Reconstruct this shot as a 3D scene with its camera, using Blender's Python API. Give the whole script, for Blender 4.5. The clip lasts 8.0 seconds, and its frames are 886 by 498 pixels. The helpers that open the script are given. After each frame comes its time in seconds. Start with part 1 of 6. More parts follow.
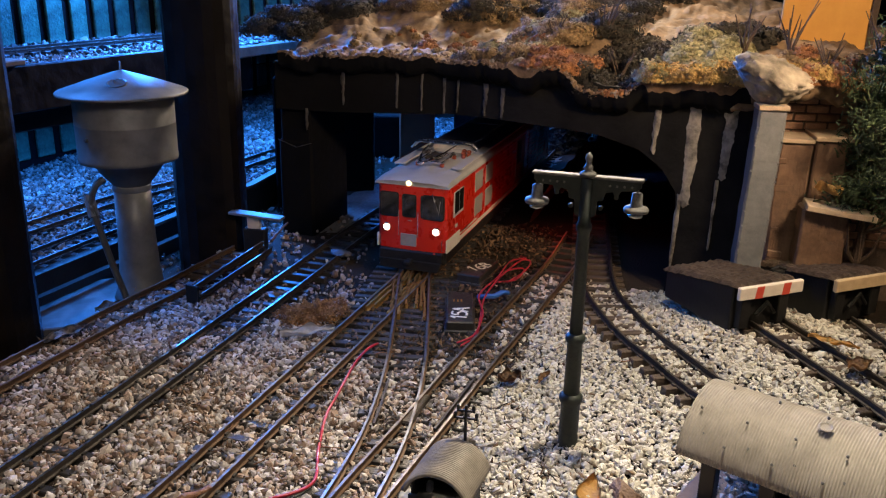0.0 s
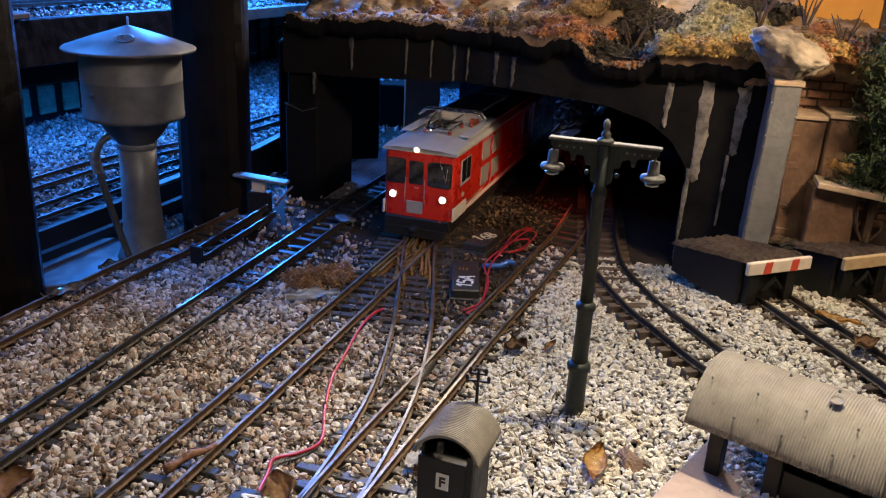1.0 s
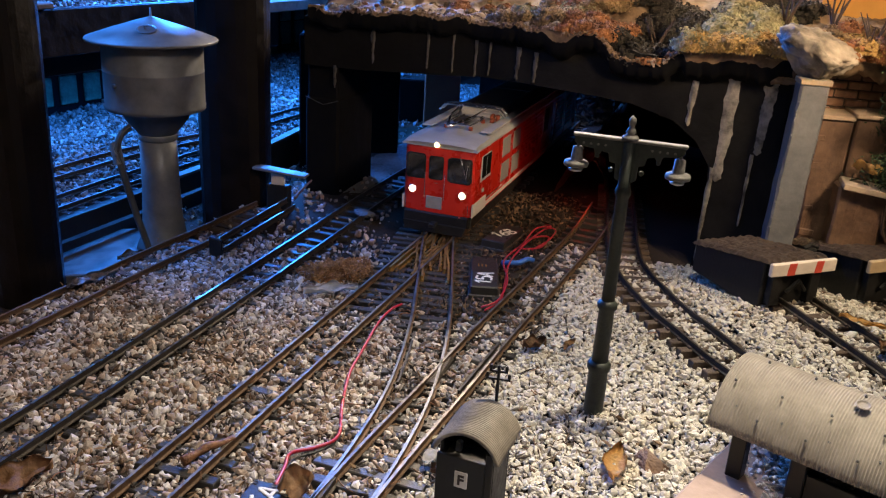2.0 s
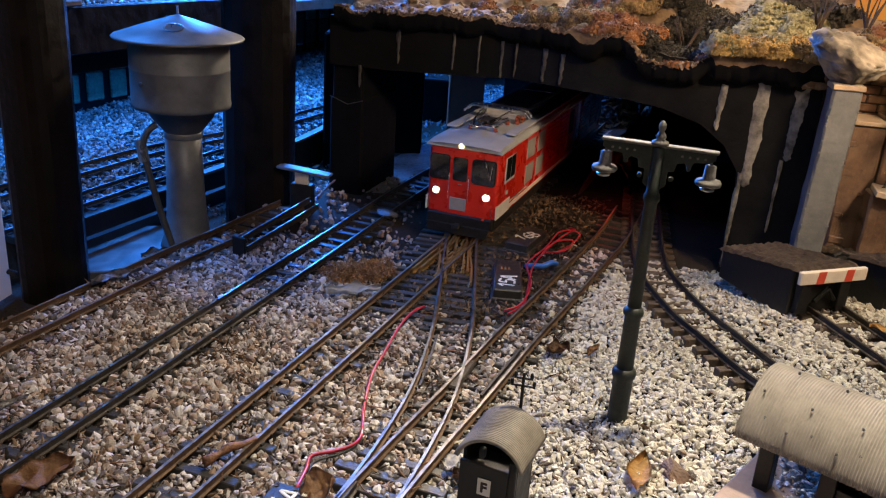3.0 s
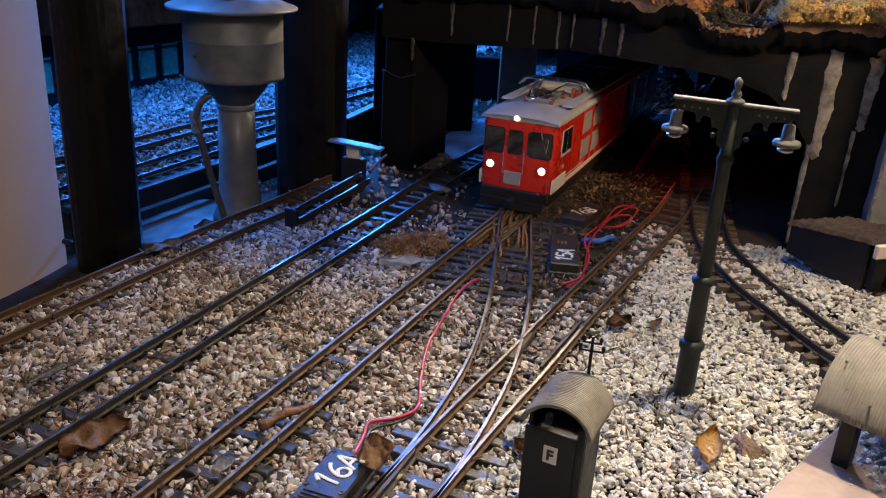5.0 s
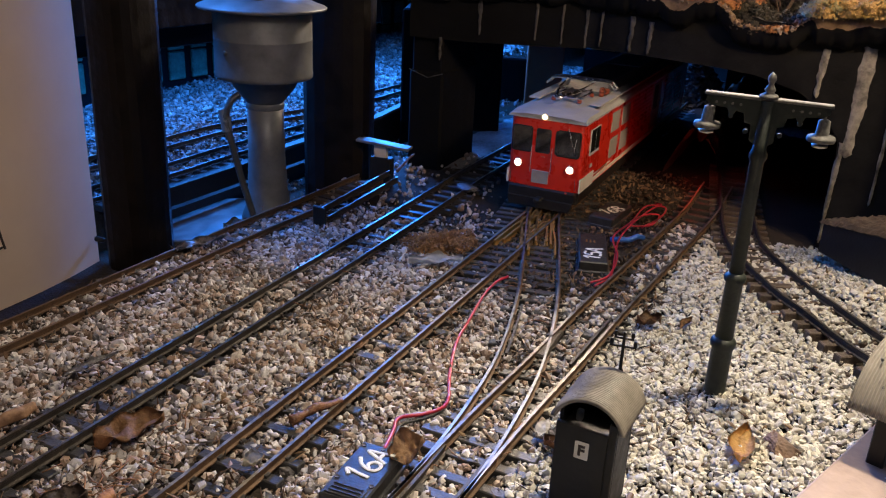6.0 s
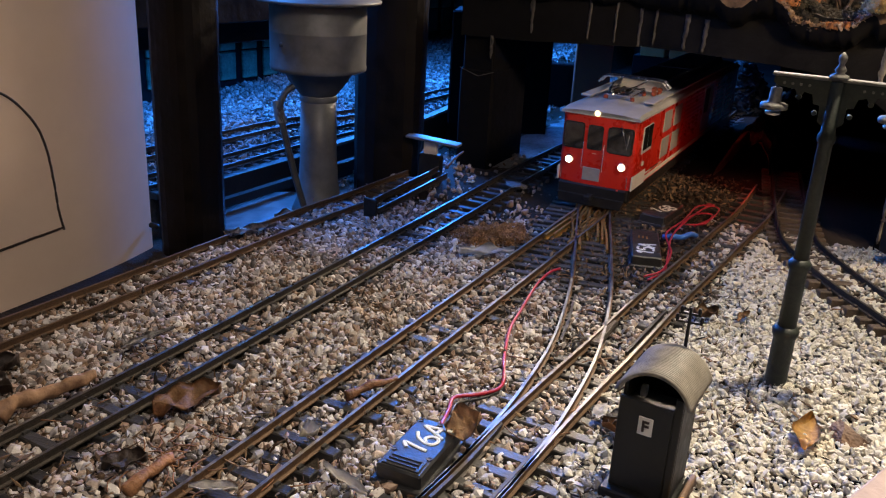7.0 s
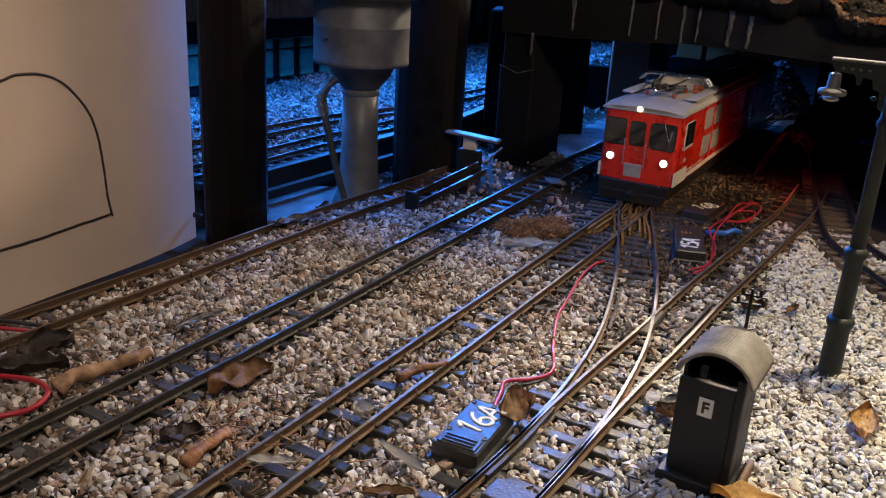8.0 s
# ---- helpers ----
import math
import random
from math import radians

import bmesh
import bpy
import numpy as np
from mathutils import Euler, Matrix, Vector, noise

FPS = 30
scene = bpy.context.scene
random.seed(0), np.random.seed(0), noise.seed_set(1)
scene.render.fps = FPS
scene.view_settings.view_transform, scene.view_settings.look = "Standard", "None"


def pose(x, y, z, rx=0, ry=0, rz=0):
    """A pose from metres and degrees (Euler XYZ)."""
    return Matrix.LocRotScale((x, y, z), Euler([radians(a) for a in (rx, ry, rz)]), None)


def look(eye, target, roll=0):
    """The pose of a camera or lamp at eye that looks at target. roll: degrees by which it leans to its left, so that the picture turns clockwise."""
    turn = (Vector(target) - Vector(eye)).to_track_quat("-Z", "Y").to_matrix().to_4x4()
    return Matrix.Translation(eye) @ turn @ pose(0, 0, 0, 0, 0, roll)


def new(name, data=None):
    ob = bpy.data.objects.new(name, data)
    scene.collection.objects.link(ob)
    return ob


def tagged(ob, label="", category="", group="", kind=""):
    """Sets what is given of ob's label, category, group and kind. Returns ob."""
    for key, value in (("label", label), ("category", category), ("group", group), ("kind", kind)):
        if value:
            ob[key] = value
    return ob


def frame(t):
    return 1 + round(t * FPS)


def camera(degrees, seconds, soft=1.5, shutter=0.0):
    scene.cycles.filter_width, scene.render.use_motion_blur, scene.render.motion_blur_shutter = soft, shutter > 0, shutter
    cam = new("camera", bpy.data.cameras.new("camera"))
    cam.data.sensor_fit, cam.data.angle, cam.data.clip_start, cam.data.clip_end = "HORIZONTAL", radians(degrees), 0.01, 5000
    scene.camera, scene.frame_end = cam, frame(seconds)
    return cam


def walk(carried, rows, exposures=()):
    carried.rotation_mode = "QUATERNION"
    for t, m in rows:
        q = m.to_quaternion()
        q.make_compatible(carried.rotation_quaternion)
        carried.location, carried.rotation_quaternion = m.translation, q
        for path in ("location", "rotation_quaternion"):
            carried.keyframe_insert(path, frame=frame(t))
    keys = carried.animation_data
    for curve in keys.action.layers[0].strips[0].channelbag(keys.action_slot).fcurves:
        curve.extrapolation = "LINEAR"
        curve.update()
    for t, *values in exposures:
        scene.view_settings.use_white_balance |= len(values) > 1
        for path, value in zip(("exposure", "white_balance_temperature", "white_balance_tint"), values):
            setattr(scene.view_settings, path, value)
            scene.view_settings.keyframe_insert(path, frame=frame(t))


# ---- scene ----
cam = camera(55.1, 8.0, soft=1.2)
PATH = [
    (0, (0.03, 0.071, 0.497), (0.009, 1.965, -0.144), 1.2),
    (0.5, (0.023, 0.07, 0.489), (0.025, 1.957, -0.174), 2.1),
    (1, (0.012, 0.073, 0.483), (0.007, 1.949, -0.212), 3.0),
    (1.5, (0.009, 0.076, 0.48), (-0.011, 1.948, -0.224), 3.3),
    (3, (0.001, 0.087, 0.481), (-0.086, 1.955, -0.229), 3.9),
    (3.5, (0.0, 0.091, 0.479), (-0.101, 1.957, -0.234), 3.9),
    (4, (-0.003, 0.094, 0.47), (-0.122, 1.957, -0.248), 3.9),
    (4.5, (-0.01, 0.101, 0.455), (-0.164, 1.954, -0.281), 3.6),
    (6, (-0.021, 0.097, 0.441), (-0.261, 1.943, -0.292), 2.8),
    (6.5, (-0.024, 0.092, 0.429), (-0.306, 1.937, -0.29), 2.8),
    (7, (-0.04, 0.084, 0.404), (-0.364, 1.931, -0.292), 3.1),
    (7.5, (-0.056, 0.08, 0.386), (-0.411, 1.926, -0.298), 3.3),
    (8, (-0.065, 0.07, 0.38), (-0.441, 1.913, -0.297), 3.3),
]
walk(cam, [(t, look(eye, target, roll)) for t, eye, target, roll in PATH])

# ---------------------------------------------------------------- world and light
world = bpy.data.worlds.new("room_dark")
scene.world = world
world.use_nodes = True
world.node_tree.nodes["Background"].inputs[0].default_value = (0.05, 0.055, 0.07, 1)
world.node_tree.nodes["Background"].inputs[1].default_value = 0.2
scene.view_settings.exposure = 0.0


def area_lamp(name, eye, target, size, power, colour, spread=180):
    data = bpy.data.lights.new(name, "AREA")
    data.shape, data.size, data.size_y = "RECTANGLE", size[0], size[1]
    data.energy, data.color, data.spread = power, colour, radians(spread)
    ob = new(name, data)
    ob.matrix_world = look(eye, target)
    return ob


def point_lamp(name, at, power, colour, radius):
    data = bpy.data.lights.new(name, "POINT")
    data.energy, data.color, data.shadow_soft_size = power, colour, radius
    ob = new(name, data)
    ob.location = at
    return ob


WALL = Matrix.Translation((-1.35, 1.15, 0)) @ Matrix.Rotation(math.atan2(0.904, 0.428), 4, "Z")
area_lamp("blue_unseen_light", (-0.56, 2.24, 0.62), (-0.38, 1.0, 0.0), (0.7, 0.06), 63.0, (0.03, 0.23, 1.0))
# Unseen blue lamp, added to light the tower roof and left gravel.
area_lamp("blue_unseen_light", (-1.0, 1.35, 0.98), (-0.50, 1.10, 0.0), (0.3, 0.06), 4.5, (0.04, 0.25, 1.0), 90)
# Another unseen one, added for the ground behind the bridge.
area_lamp("blue_unseen_light", (-0.25, 2.85, 0.85), (-0.15, 2.25, 0.0), (0.5, 0.10), 16.0, (0.03, 0.22, 1.0))
# No strip seen under the shelf; lamp added for fence and storage tracks.
area_lamp("blue_unseen_light", WALL @ Vector((1.10, -0.28, 0.185)), WALL @ Vector((1.09, -0.32, 0.0)), (1.9, 0.02), 15.0, (0.03, 0.24, 1.0))
area_lamp("warm_unseen_light", (0.36, 0.94, 1.25), (0.27, 0.62, 0.0), (0.06, 0.06), 4.8, (1.0, 0.86, 0.64), 72)
area_lamp("warm_unseen_light", (0.30, 2.40, 0.95), (0.22, 1.62, 0.36), (0.25, 0.20), 10.5, (1.0, 0.80, 0.60), 100)
# Unseen lamp, added to brighten buttress and cliff front.
area_lamp("warm_unseen_light", (0.80, 0.48, 0.92), (0.45, 1.46, 0.40), (0.15, 0.15), 3.0, (1.0, 0.70, 0.43), 62)
# Camera-side fill, added to brighten the foam panel.
area_lamp("warm_unseen_light", (0.35, -0.35, 1.40), (-0.56, 0.80, 0.10), (0.5, 0.3), 2.0, (1.0, 0.84, 0.74), 72)
# Red lamp added before the tunnel rock for its glow; not on the train.
point_lamp("red_tunnel_light", (0.232, 1.625, 0.06), 0.05, (1.0, 0.03, 0.01), 0.01)

# ---------------------------------------------------------------- materials
def rgb(c):
    return (c[0], c[1], c[2], 1.0)


def mat(name, dark, light, scale=60.0, rough=(0.55, 0.85), metal=0.0, bump=0.25, bump_scale=None, big=6.0, by_piece=0.0, spread=None, coat=0.0, spec=0.5):
    """Two noise scales between two colours; by_piece: how much each object differs; spread: colours by island."""
    m = bpy.data.materials.new(name)
    m.use_nodes = True
    nt = m.node_tree
    b = nt.nodes["Principled BSDF"]
    co = nt.nodes.new("ShaderNodeTexCoord")
    n1 = nt.nodes.new("ShaderNodeTexNoise")
    n1.inputs["Scale"].default_value, n1.inputs["Detail"].default_value, n1.inputs["Roughness"].default_value = scale, 6, 0.65
    n2 = nt.nodes.new("ShaderNodeTexNoise")
    n2.inputs["Scale"].default_value, n2.inputs["Detail"].default_value = big, 3
    nt.links.new(co.outputs["Object"], n1.inputs["Vector"])
    nt.links.new(co.outputs["Object"], n2.inputs["Vector"])
    add = nt.nodes.new("ShaderNodeMath")
    add.operation = "MULTIPLY_ADD"
    nt.links.new(n2.outputs["Fac"], add.inputs[0])
    add.inputs[1].default_value = 0.8
    add2 = nt.nodes.new("ShaderNodeMath")
    add2.operation = "SUBTRACT"
    nt.links.new(n1.outputs["Fac"], add2.inputs[0])
    add2.inputs[1].default_value = 0.4
    nt.links.new(add2.outputs[0], add.inputs[2])
    ramp = nt.nodes.new("ShaderNodeValToRGB")
    ramp.color_ramp.elements[0].position, ramp.color_ramp.elements[1].position = 0.25, 0.75
    ramp.color_ramp.elements[0].color, ramp.color_ramp.elements[1].color = rgb(dark), rgb(light)
    nt.links.new(add.outputs[0], ramp.inputs[0])
    out = ramp.outputs[0]
    if spread:
        geo = nt.nodes.new("ShaderNodeNewGeometry")
        r2 = nt.nodes.new("ShaderNodeValToRGB")
        el = r2.color_ramp.elements
        for k in range(len(spread) - 2):
            el.new(0.5)
        for k, c in enumerate(spread):
            el[k].position, el[k].color = k / len(spread), rgb(c)
        r2.color_ramp.interpolation = "CONSTANT"
        nt.links.new(geo.outputs["Random Per Island"], r2.inputs[0])
        mul = nt.nodes.new("ShaderNodeMix")
        mul.data_type, mul.blend_type = "RGBA", "MULTIPLY"
        mul.inputs[0].default_value = 1.0
        nt.links.new(r2.outputs[0], mul.inputs[6])
        nt.links.new(out, mul.inputs[7])
        out = mul.outputs[2]
    if by_piece:
        info = nt.nodes.new("ShaderNodeObjectInfo")
        mr = nt.nodes.new("ShaderNodeMapRange")
        mr.inputs[3].default_value, mr.inputs[4].default_value = 1 - by_piece, 1 + by_piece * 0.6
        nt.links.new(info.outputs["Random"], mr.inputs[0])
        mul = nt.nodes.new("ShaderNodeMix")
        mul.data_type, mul.blend_type = "RGBA", "MULTIPLY"
        mul.inputs[0].default_value = 1.0
        nt.links.new(out, mul.inputs[6])
        nt.links.new(mr.outputs[0], mul.inputs[7])
        out = mul.outputs[2]
    nt.links.new(out, b.inputs["Base Color"])
    rr = nt.nodes.new("ShaderNodeMapRange")
    rr.inputs[1].default_value, rr.inputs[2].default_value = 0.3, 0.7
    rr.inputs[3].default_value, rr.inputs[4].default_value = rough
    nt.links.new(n1.outputs["Fac"], rr.inputs[0])
    nt.links.new(rr.outputs[0], b.inputs["Roughness"])
    b.inputs["Metallic"].default_value = metal
    b.inputs["Coat Weight"].default_value = coat
    b.inputs["Specular IOR Level"].default_value = spec
    if bump:
        n3 = nt.nodes.new("ShaderNodeTexNoise")
        n3.inputs["Scale"].default_value, n3.inputs["Detail"].default_value = bump_scale or scale * 2.5, 5
        nt.links.new(co.outputs["Object"], n3.inputs["Vector"])
        bp = nt.nodes.new("ShaderNodeBump")
        bp.inputs["Strength"].default_value, bp.inputs["Distance"].default_value = bump, 0.002
        nt.links.new(n3.outputs["Fac"], bp.inputs["Height"])
        nt.links.new(bp.outputs[0], b.inputs["Normal"])
    return m


def glow(name, colour, power):
    m = bpy.data.materials.new(name)
    m.use_nodes = True
    b = m.node_tree.nodes["Principled BSDF"]
    b.inputs["Base Color"].default_value = rgb(colour)
    b.inputs["Emission Color"].default_value = rgb(colour)
    b.inputs["Emission Strength"].default_value = power
    return m


M = {}
M["soil"] = mat("dark_soil", (0.010, 0.008, 0.006), (0.045, 0.034, 0.025), 120, (0.8, 1.0), bump=0.9, spec=0.2)
M["gravel_mixed"] = mat("mixed_gravel", (0.74, 0.74, 0.74), (1.0, 1.0, 1.0), 300, (0.45, 0.8), bump=0.3, spread=[
    (0.484, 0.418, 0.357), (0.279, 0.257, 0.245), (0.632, 0.58, 0.541), (0.158, 0.104, 0.0765), (0.391, 0.361, 0.357), (0.521, 0.408, 0.326), (0.102, 0.0902, 0.0867), (0.688, 0.655, 0.632), (0.307, 0.209, 0.153), (0.465, 0.446, 0.449), (0.223, 0.19, 0.173), (0.577, 0.541, 0.52), (0.428, 0.342, 0.286), (0.31, 0.21, 0.15)])
M["gravel_white"] = mat("white_gravel", (0.8, 0.79, 0.76), (1.0, 1.0, 1.0), 300, (0.5, 0.8), bump=0.3, spread=[
    (0.60, 0.57, 0.49), (0.52, 0.49, 0.44), (0.66, 0.63, 0.56), (0.44, 0.41, 0.37), (0.58, 0.54, 0.46), (0.62, 0.60, 0.53), (0.49, 0.44, 0.36), (0.60, 0.57, 0.52), (0.36, 0.32, 0.27)])
M["gravel_grey"] = mat("grey_gravel", (0.7, 0.7, 0.7), (1.0, 1.0, 1.0), 300, (0.3, 0.65), bump=0.3, spread=[
    (0.22, 0.21, 0.20), (0.12, 0.115, 0.11), (0.40, 0.39, 0.37), (0.06, 0.06, 0.06), (0.17, 0.165, 0.16), (0.09, 0.085, 0.08), (0.28, 0.27, 0.26)])
M["grit"] = mat("grey_grit", (0.06, 0.06, 0.06), (0.24, 0.235, 0.23), 200, (0.7, 0.95), bump=0.9, big=14)
M["rubble"] = mat("plaster_rubble", (0.6, 0.6, 0.6), (1.0, 1.0, 1.0), 300, (0.7, 1.0), bump=0.4, spread=[
    (0.26, 0.18, 0.13), (0.14, 0.09, 0.06), (0.34, 0.26, 0.20), (0.08, 0.05, 0.035), (0.20, 0.13, 0.085)])
M["debris"] = mat("brown_debris", (0.5, 0.5, 0.5), (1.0, 1.0, 1.0), 300, (0.6, 0.9), bump=0.3, spread=[
    (0.10, 0.055, 0.03), (0.055, 0.035, 0.022), (0.17, 0.10, 0.055), (0.035, 0.028, 0.022), (0.24, 0.15, 0.08)])
M["sleeper"] = mat("black_brown_plastic", (0.018, 0.017, 0.017), (0.055, 0.052, 0.05), 160, (0.34, 0.58), bump=0.3, by_piece=0.4, spec=0.5)
M["sleeper_brown"] = mat("brown_plastic", (0.05, 0.034, 0.024), (0.11, 0.08, 0.06), 160, (0.4, 0.7), bump=0.4, by_piece=0.35)
M["steel"] = mat("worn_steel", (0.11, 0.11, 0.115), (0.34, 0.34, 0.35), 120, (0.34, 0.6), 1.0, bump=0.15, big=16)
M["rust"] = mat("rusty_rail_side", (0.06, 0.035, 0.02), (0.17, 0.10, 0.055), 240, (0.5, 0.8), 0.35, bump=0.4)
M["brass"] = mat("dull_brass", (0.30, 0.17, 0.045), (0.62, 0.39, 0.13), 220, (0.32, 0.6), 0.8, bump=0.2)
M["rail_dark"] = mat("dark_rail", (0.03, 0.025, 0.021), (0.09, 0.075, 0.062), 240, (0.45, 0.7), 0.5, bump=0.3)
M["dark_wood"] = mat("dark_stained_timber", (0.0016, 0.0012, 0.001), (0.009, 0.0055, 0.004), 35, (0.3, 0.7), bump=1.0, bump_scale=40, big=9, spec=0.2)
M["plank"] = mat("weathered_plank", (0.07, 0.045, 0.03), (0.2, 0.14, 0.1), 45, bump=0.4)
M["black_paint"] = mat("black_plaster", (0.002, 0.0022, 0.003), (0.008, 0.008, 0.009), 30, (0.7, 0.95), bump=0.5, big=5, spec=0.10)
M["plaster_dim"] = mat("grey_plaster_runs", (0.008, 0.008, 0.009), (0.10, 0.095, 0.09), 75, bump=0.8, big=30)
# Lighter copy of the black plaster; carries the light on the right facade.
M["black_lit"] = mat("lit_black_plaster", (0.002, 0.002, 0.0022), (0.013, 0.0128, 0.0125), 40, (0.7, 0.95), bump=0.6, big=11, spec=0.15)
M["plaster_pale"] = mat("pale_plaster_runs", (0.03, 0.028, 0.026), (0.34, 0.32, 0.28), 75, bump=0.8, big=30)
M["tin"] = mat("grey_painted_tin", (0.13, 0.13, 0.13), (0.24, 0.24, 0.235), 40, (0.38, 0.62), 0.3, bump=0.14, big=12)
M["tin_dark"] = mat("dark_grey_tin", (0.07, 0.07, 0.07), (0.13, 0.13, 0.13), 50, (0.4, 0.6), 0.3, bump=0.1)
M["red"] = mat("red_lacquer", (0.52, 0.016, 0.008), (0.62, 0.03, 0.015), 25, (0.22, 0.35), bump=0.02, coat=0.2)
M["white"] = mat("cream_white_paint", (0.62, 0.60, 0.54), (0.76, 0.74, 0.68), 60, (0.35, 0.5), bump=0.05)
M["roofgrey"] = mat("light_grey_roof", (0.36, 0.37, 0.38), (0.48, 0.49, 0.50), 50, (0.4, 0.6), bump=0.06)
M["black_metal"] = mat("black_metal", (0.006, 0.006, 0.006), (0.022, 0.022, 0.021), 90, (0.4, 0.65), bump=0.2, spec=0.3)
M["grey_panel"] = mat("grey_panel", (0.24, 0.24, 0.23), (0.34, 0.34, 0.32), 70, (0.35, 0.5), bump=0.05)
M["chrome"] = mat("bright_metal", (0.78, 0.78, 0.78), (0.92, 0.91, 0.9), 120, (0.14, 0.3), 1.0, bump=0.05)
M["lamp_green"] = mat("dark_green_cast_metal", (0.008, 0.012, 0.009), (0.035, 0.040, 0.032), 120, (0.4, 0.65), bump=0.3, spec=0.35)
M["lamp_grey"] = mat("dusty_grey_metal", (0.06, 0.058, 0.052), (0.20, 0.185, 0.165), 150, (0.5, 0.75), 0.1, bump=0.3)
M["bulb"] = mat("milky_bulb_glass", (0.5, 0.47, 0.42), (0.62, 0.58, 0.52), 80, (0.2, 0.35), bump=0)
M["booth_black"] = mat("black_booth_plastic", (0.005, 0.0055, 0.005), (0.018, 0.018, 0.016), 60, (0.4, 0.65), bump=0.25, spec=0.35)
M["booth_roof"] = mat("brown_grey_corrugated_plastic", (0.12, 0.105, 0.085), (0.30, 0.265, 0.215), 60, (0.4, 0.65), bump=0.25, big=18)
M["hut_roof"] = mat("grey_beige_corrugated_plastic", (0.16, 0.14, 0.115), (0.30, 0.27, 0.23), 50, (0.55, 0.8), bump=0.3, big=10)
M["motor_black"] = mat("black_plastic_case", (0.012, 0.012, 0.013), (0.035, 0.035, 0.036), 140, (0.3, 0.55), bump=0.15)
M["paint_white"] = mat("white_hand_paint", (0.6, 0.6, 0.58), (0.8, 0.8, 0.78), 300, (0.5, 0.7), bump=0.4)
M["wire_red"] = mat("red_wire", (0.30, 0.010, 0.022), (0.46, 0.028, 0.05), 100, (0.3, 0.45), bump=0)
M["wire_blue"] = mat("blue_wire", (0.02, 0.09, 0.4), (0.04, 0.16, 0.6), 100, (0.3, 0.45), bump=0)
M["wire_black"] = mat("black_wire", (0.012, 0.012, 0.012), (0.03, 0.03, 0.03), 100, (0.3, 0.5), bump=0)
M["leaf_brown"] = mat("dry_brown_leaf", (0.12, 0.055, 0.022), (0.30, 0.16, 0.07), 130, (0.5, 0.75), bump=0.5, by_piece=0.35)
M["leaf_tan"] = mat("tan_leaf", (0.26, 0.14, 0.065), (0.48, 0.29, 0.15), 130, (0.5, 0.75), bump=0.4)
M["leaf_white"] = mat("bleached_leaf", (0.45, 0.42, 0.37), (0.62, 0.58, 0.52), 130, (0.5, 0.75), bump=0.3)
M["leaf_dark"] = mat("dark_withered_leaf", (0.025, 0.017, 0.013), (0.09, 0.06, 0.045), 130, (0.45, 0.7), bump=0.5)
M["twig_pale"] = mat("pale_broken_twig", (0.13, 0.065, 0.035), (0.44, 0.26, 0.145), 70, (0.5, 0.8), bump=0.6, big=40)
M["leaf_yellow"] = mat("dry_yellow_leaf", (0.42, 0.22, 0.06), (0.62, 0.38, 0.12), 130, (0.5, 0.75), bump=0.4)
M["leaf_pale"] = mat("pale_grey_leaf", (0.11, 0.10, 0.10), (0.26, 0.24, 0.235), 130, (0.2, 0.4), bump=0.3)
M["twig"] = mat("brown_twig", (0.09, 0.036, 0.018), (0.36, 0.17, 0.075), 120, (0.5, 0.8), bump=0.9, by_piece=0.3)
M["moss"] = mat("dry_moss", (0.24, 0.12, 0.05), (0.55, 0.31, 0.14), 90, (0.85, 1.0), bump=0.5, big=30, spread=[(0.9, 0.88, 0.85), (0.75, 0.72, 0.7), (1.0, 0.98, 0.95)])
M["cliff"] = mat("earth_and_rock", (0.045, 0.027, 0.015), (0.29, 0.195, 0.115), 42, (0.7, 1.0), bump=0.7, bump_scale=70, big=8, spec=0.3)
M["rock"] = mat("pale_rock", (0.03, 0.024, 0.018), (0.44, 0.385, 0.31), 30, (0.6, 0.9), bump=1.0, bump_scale=75, big=16)
SHADES = [(0.86, 0.86, 0.86), (1.0, 1.0, 1.0), (0.93, 0.92, 0.9), (0.78, 0.77, 0.75)]
M["lichen"] = mat("reindeer_moss", (0.05, 0.032, 0.018), (0.44, 0.30, 0.15), 38, (0.85, 1.0), bump=0.5, big=22, spread=SHADES)
M["lichen_ochre"] = mat("ochre_moss", (0.20, 0.12, 0.035), (0.64, 0.43, 0.15), 38, (0.85, 1.0), bump=0.5, big=22, spread=SHADES)
M["lichen_dark"] = mat("dark_scrub", (0.008, 0.008, 0.007), (0.075, 0.062, 0.045), 38, (0.85, 1.0), bump=0.5, big=18, spread=SHADES)
M["lichen_green"] = mat("pale_green_moss", (0.11, 0.10, 0.05), (0.52, 0.48, 0.27), 38, (0.85, 1.0), bump=0.5, big=20, spread=SHADES)
M["lichen_orange"] = mat("rusty_foliage", (0.09, 0.035, 0.015), (0.46, 0.20, 0.08), 38, (0.85, 1.0), bump=0.5, big=22, spread=SHADES)
M["snow_moss"] = mat("whitish_moss", (0.18, 0.15, 0.13), (0.50, 0.46, 0.42), 38, (0.85, 1.0), bump=0.5, big=20, spread=SHADES)
M["needles"] = mat("dark_green_foliage", (0.4, 0.4, 0.4), (1.0, 1.0, 1.0), 160, (0.6, 0.9), bump=0.3, spread=[(0.05, 0.09, 0.03), (0.03, 0.06, 0.025), (0.08, 0.12, 0.045), (0.04, 0.075, 0.03)])
M["bark"] = mat("dark_bark", (0.03, 0.02, 0.013), (0.09, 0.06, 0.04), 120, (0.7, 0.95), bump=0.7)
M["brick"] = mat("brown_brick", (0.20, 0.11, 0.07), (0.36, 0.21, 0.135), 110, (0.7, 0.95), bump=0.5, by_piece=0.3)
M["mortar"] = mat("dark_mortar", (0.06, 0.045, 0.035), (0.12, 0.09, 0.07), 110, (0.8, 1.0), bump=0.5)
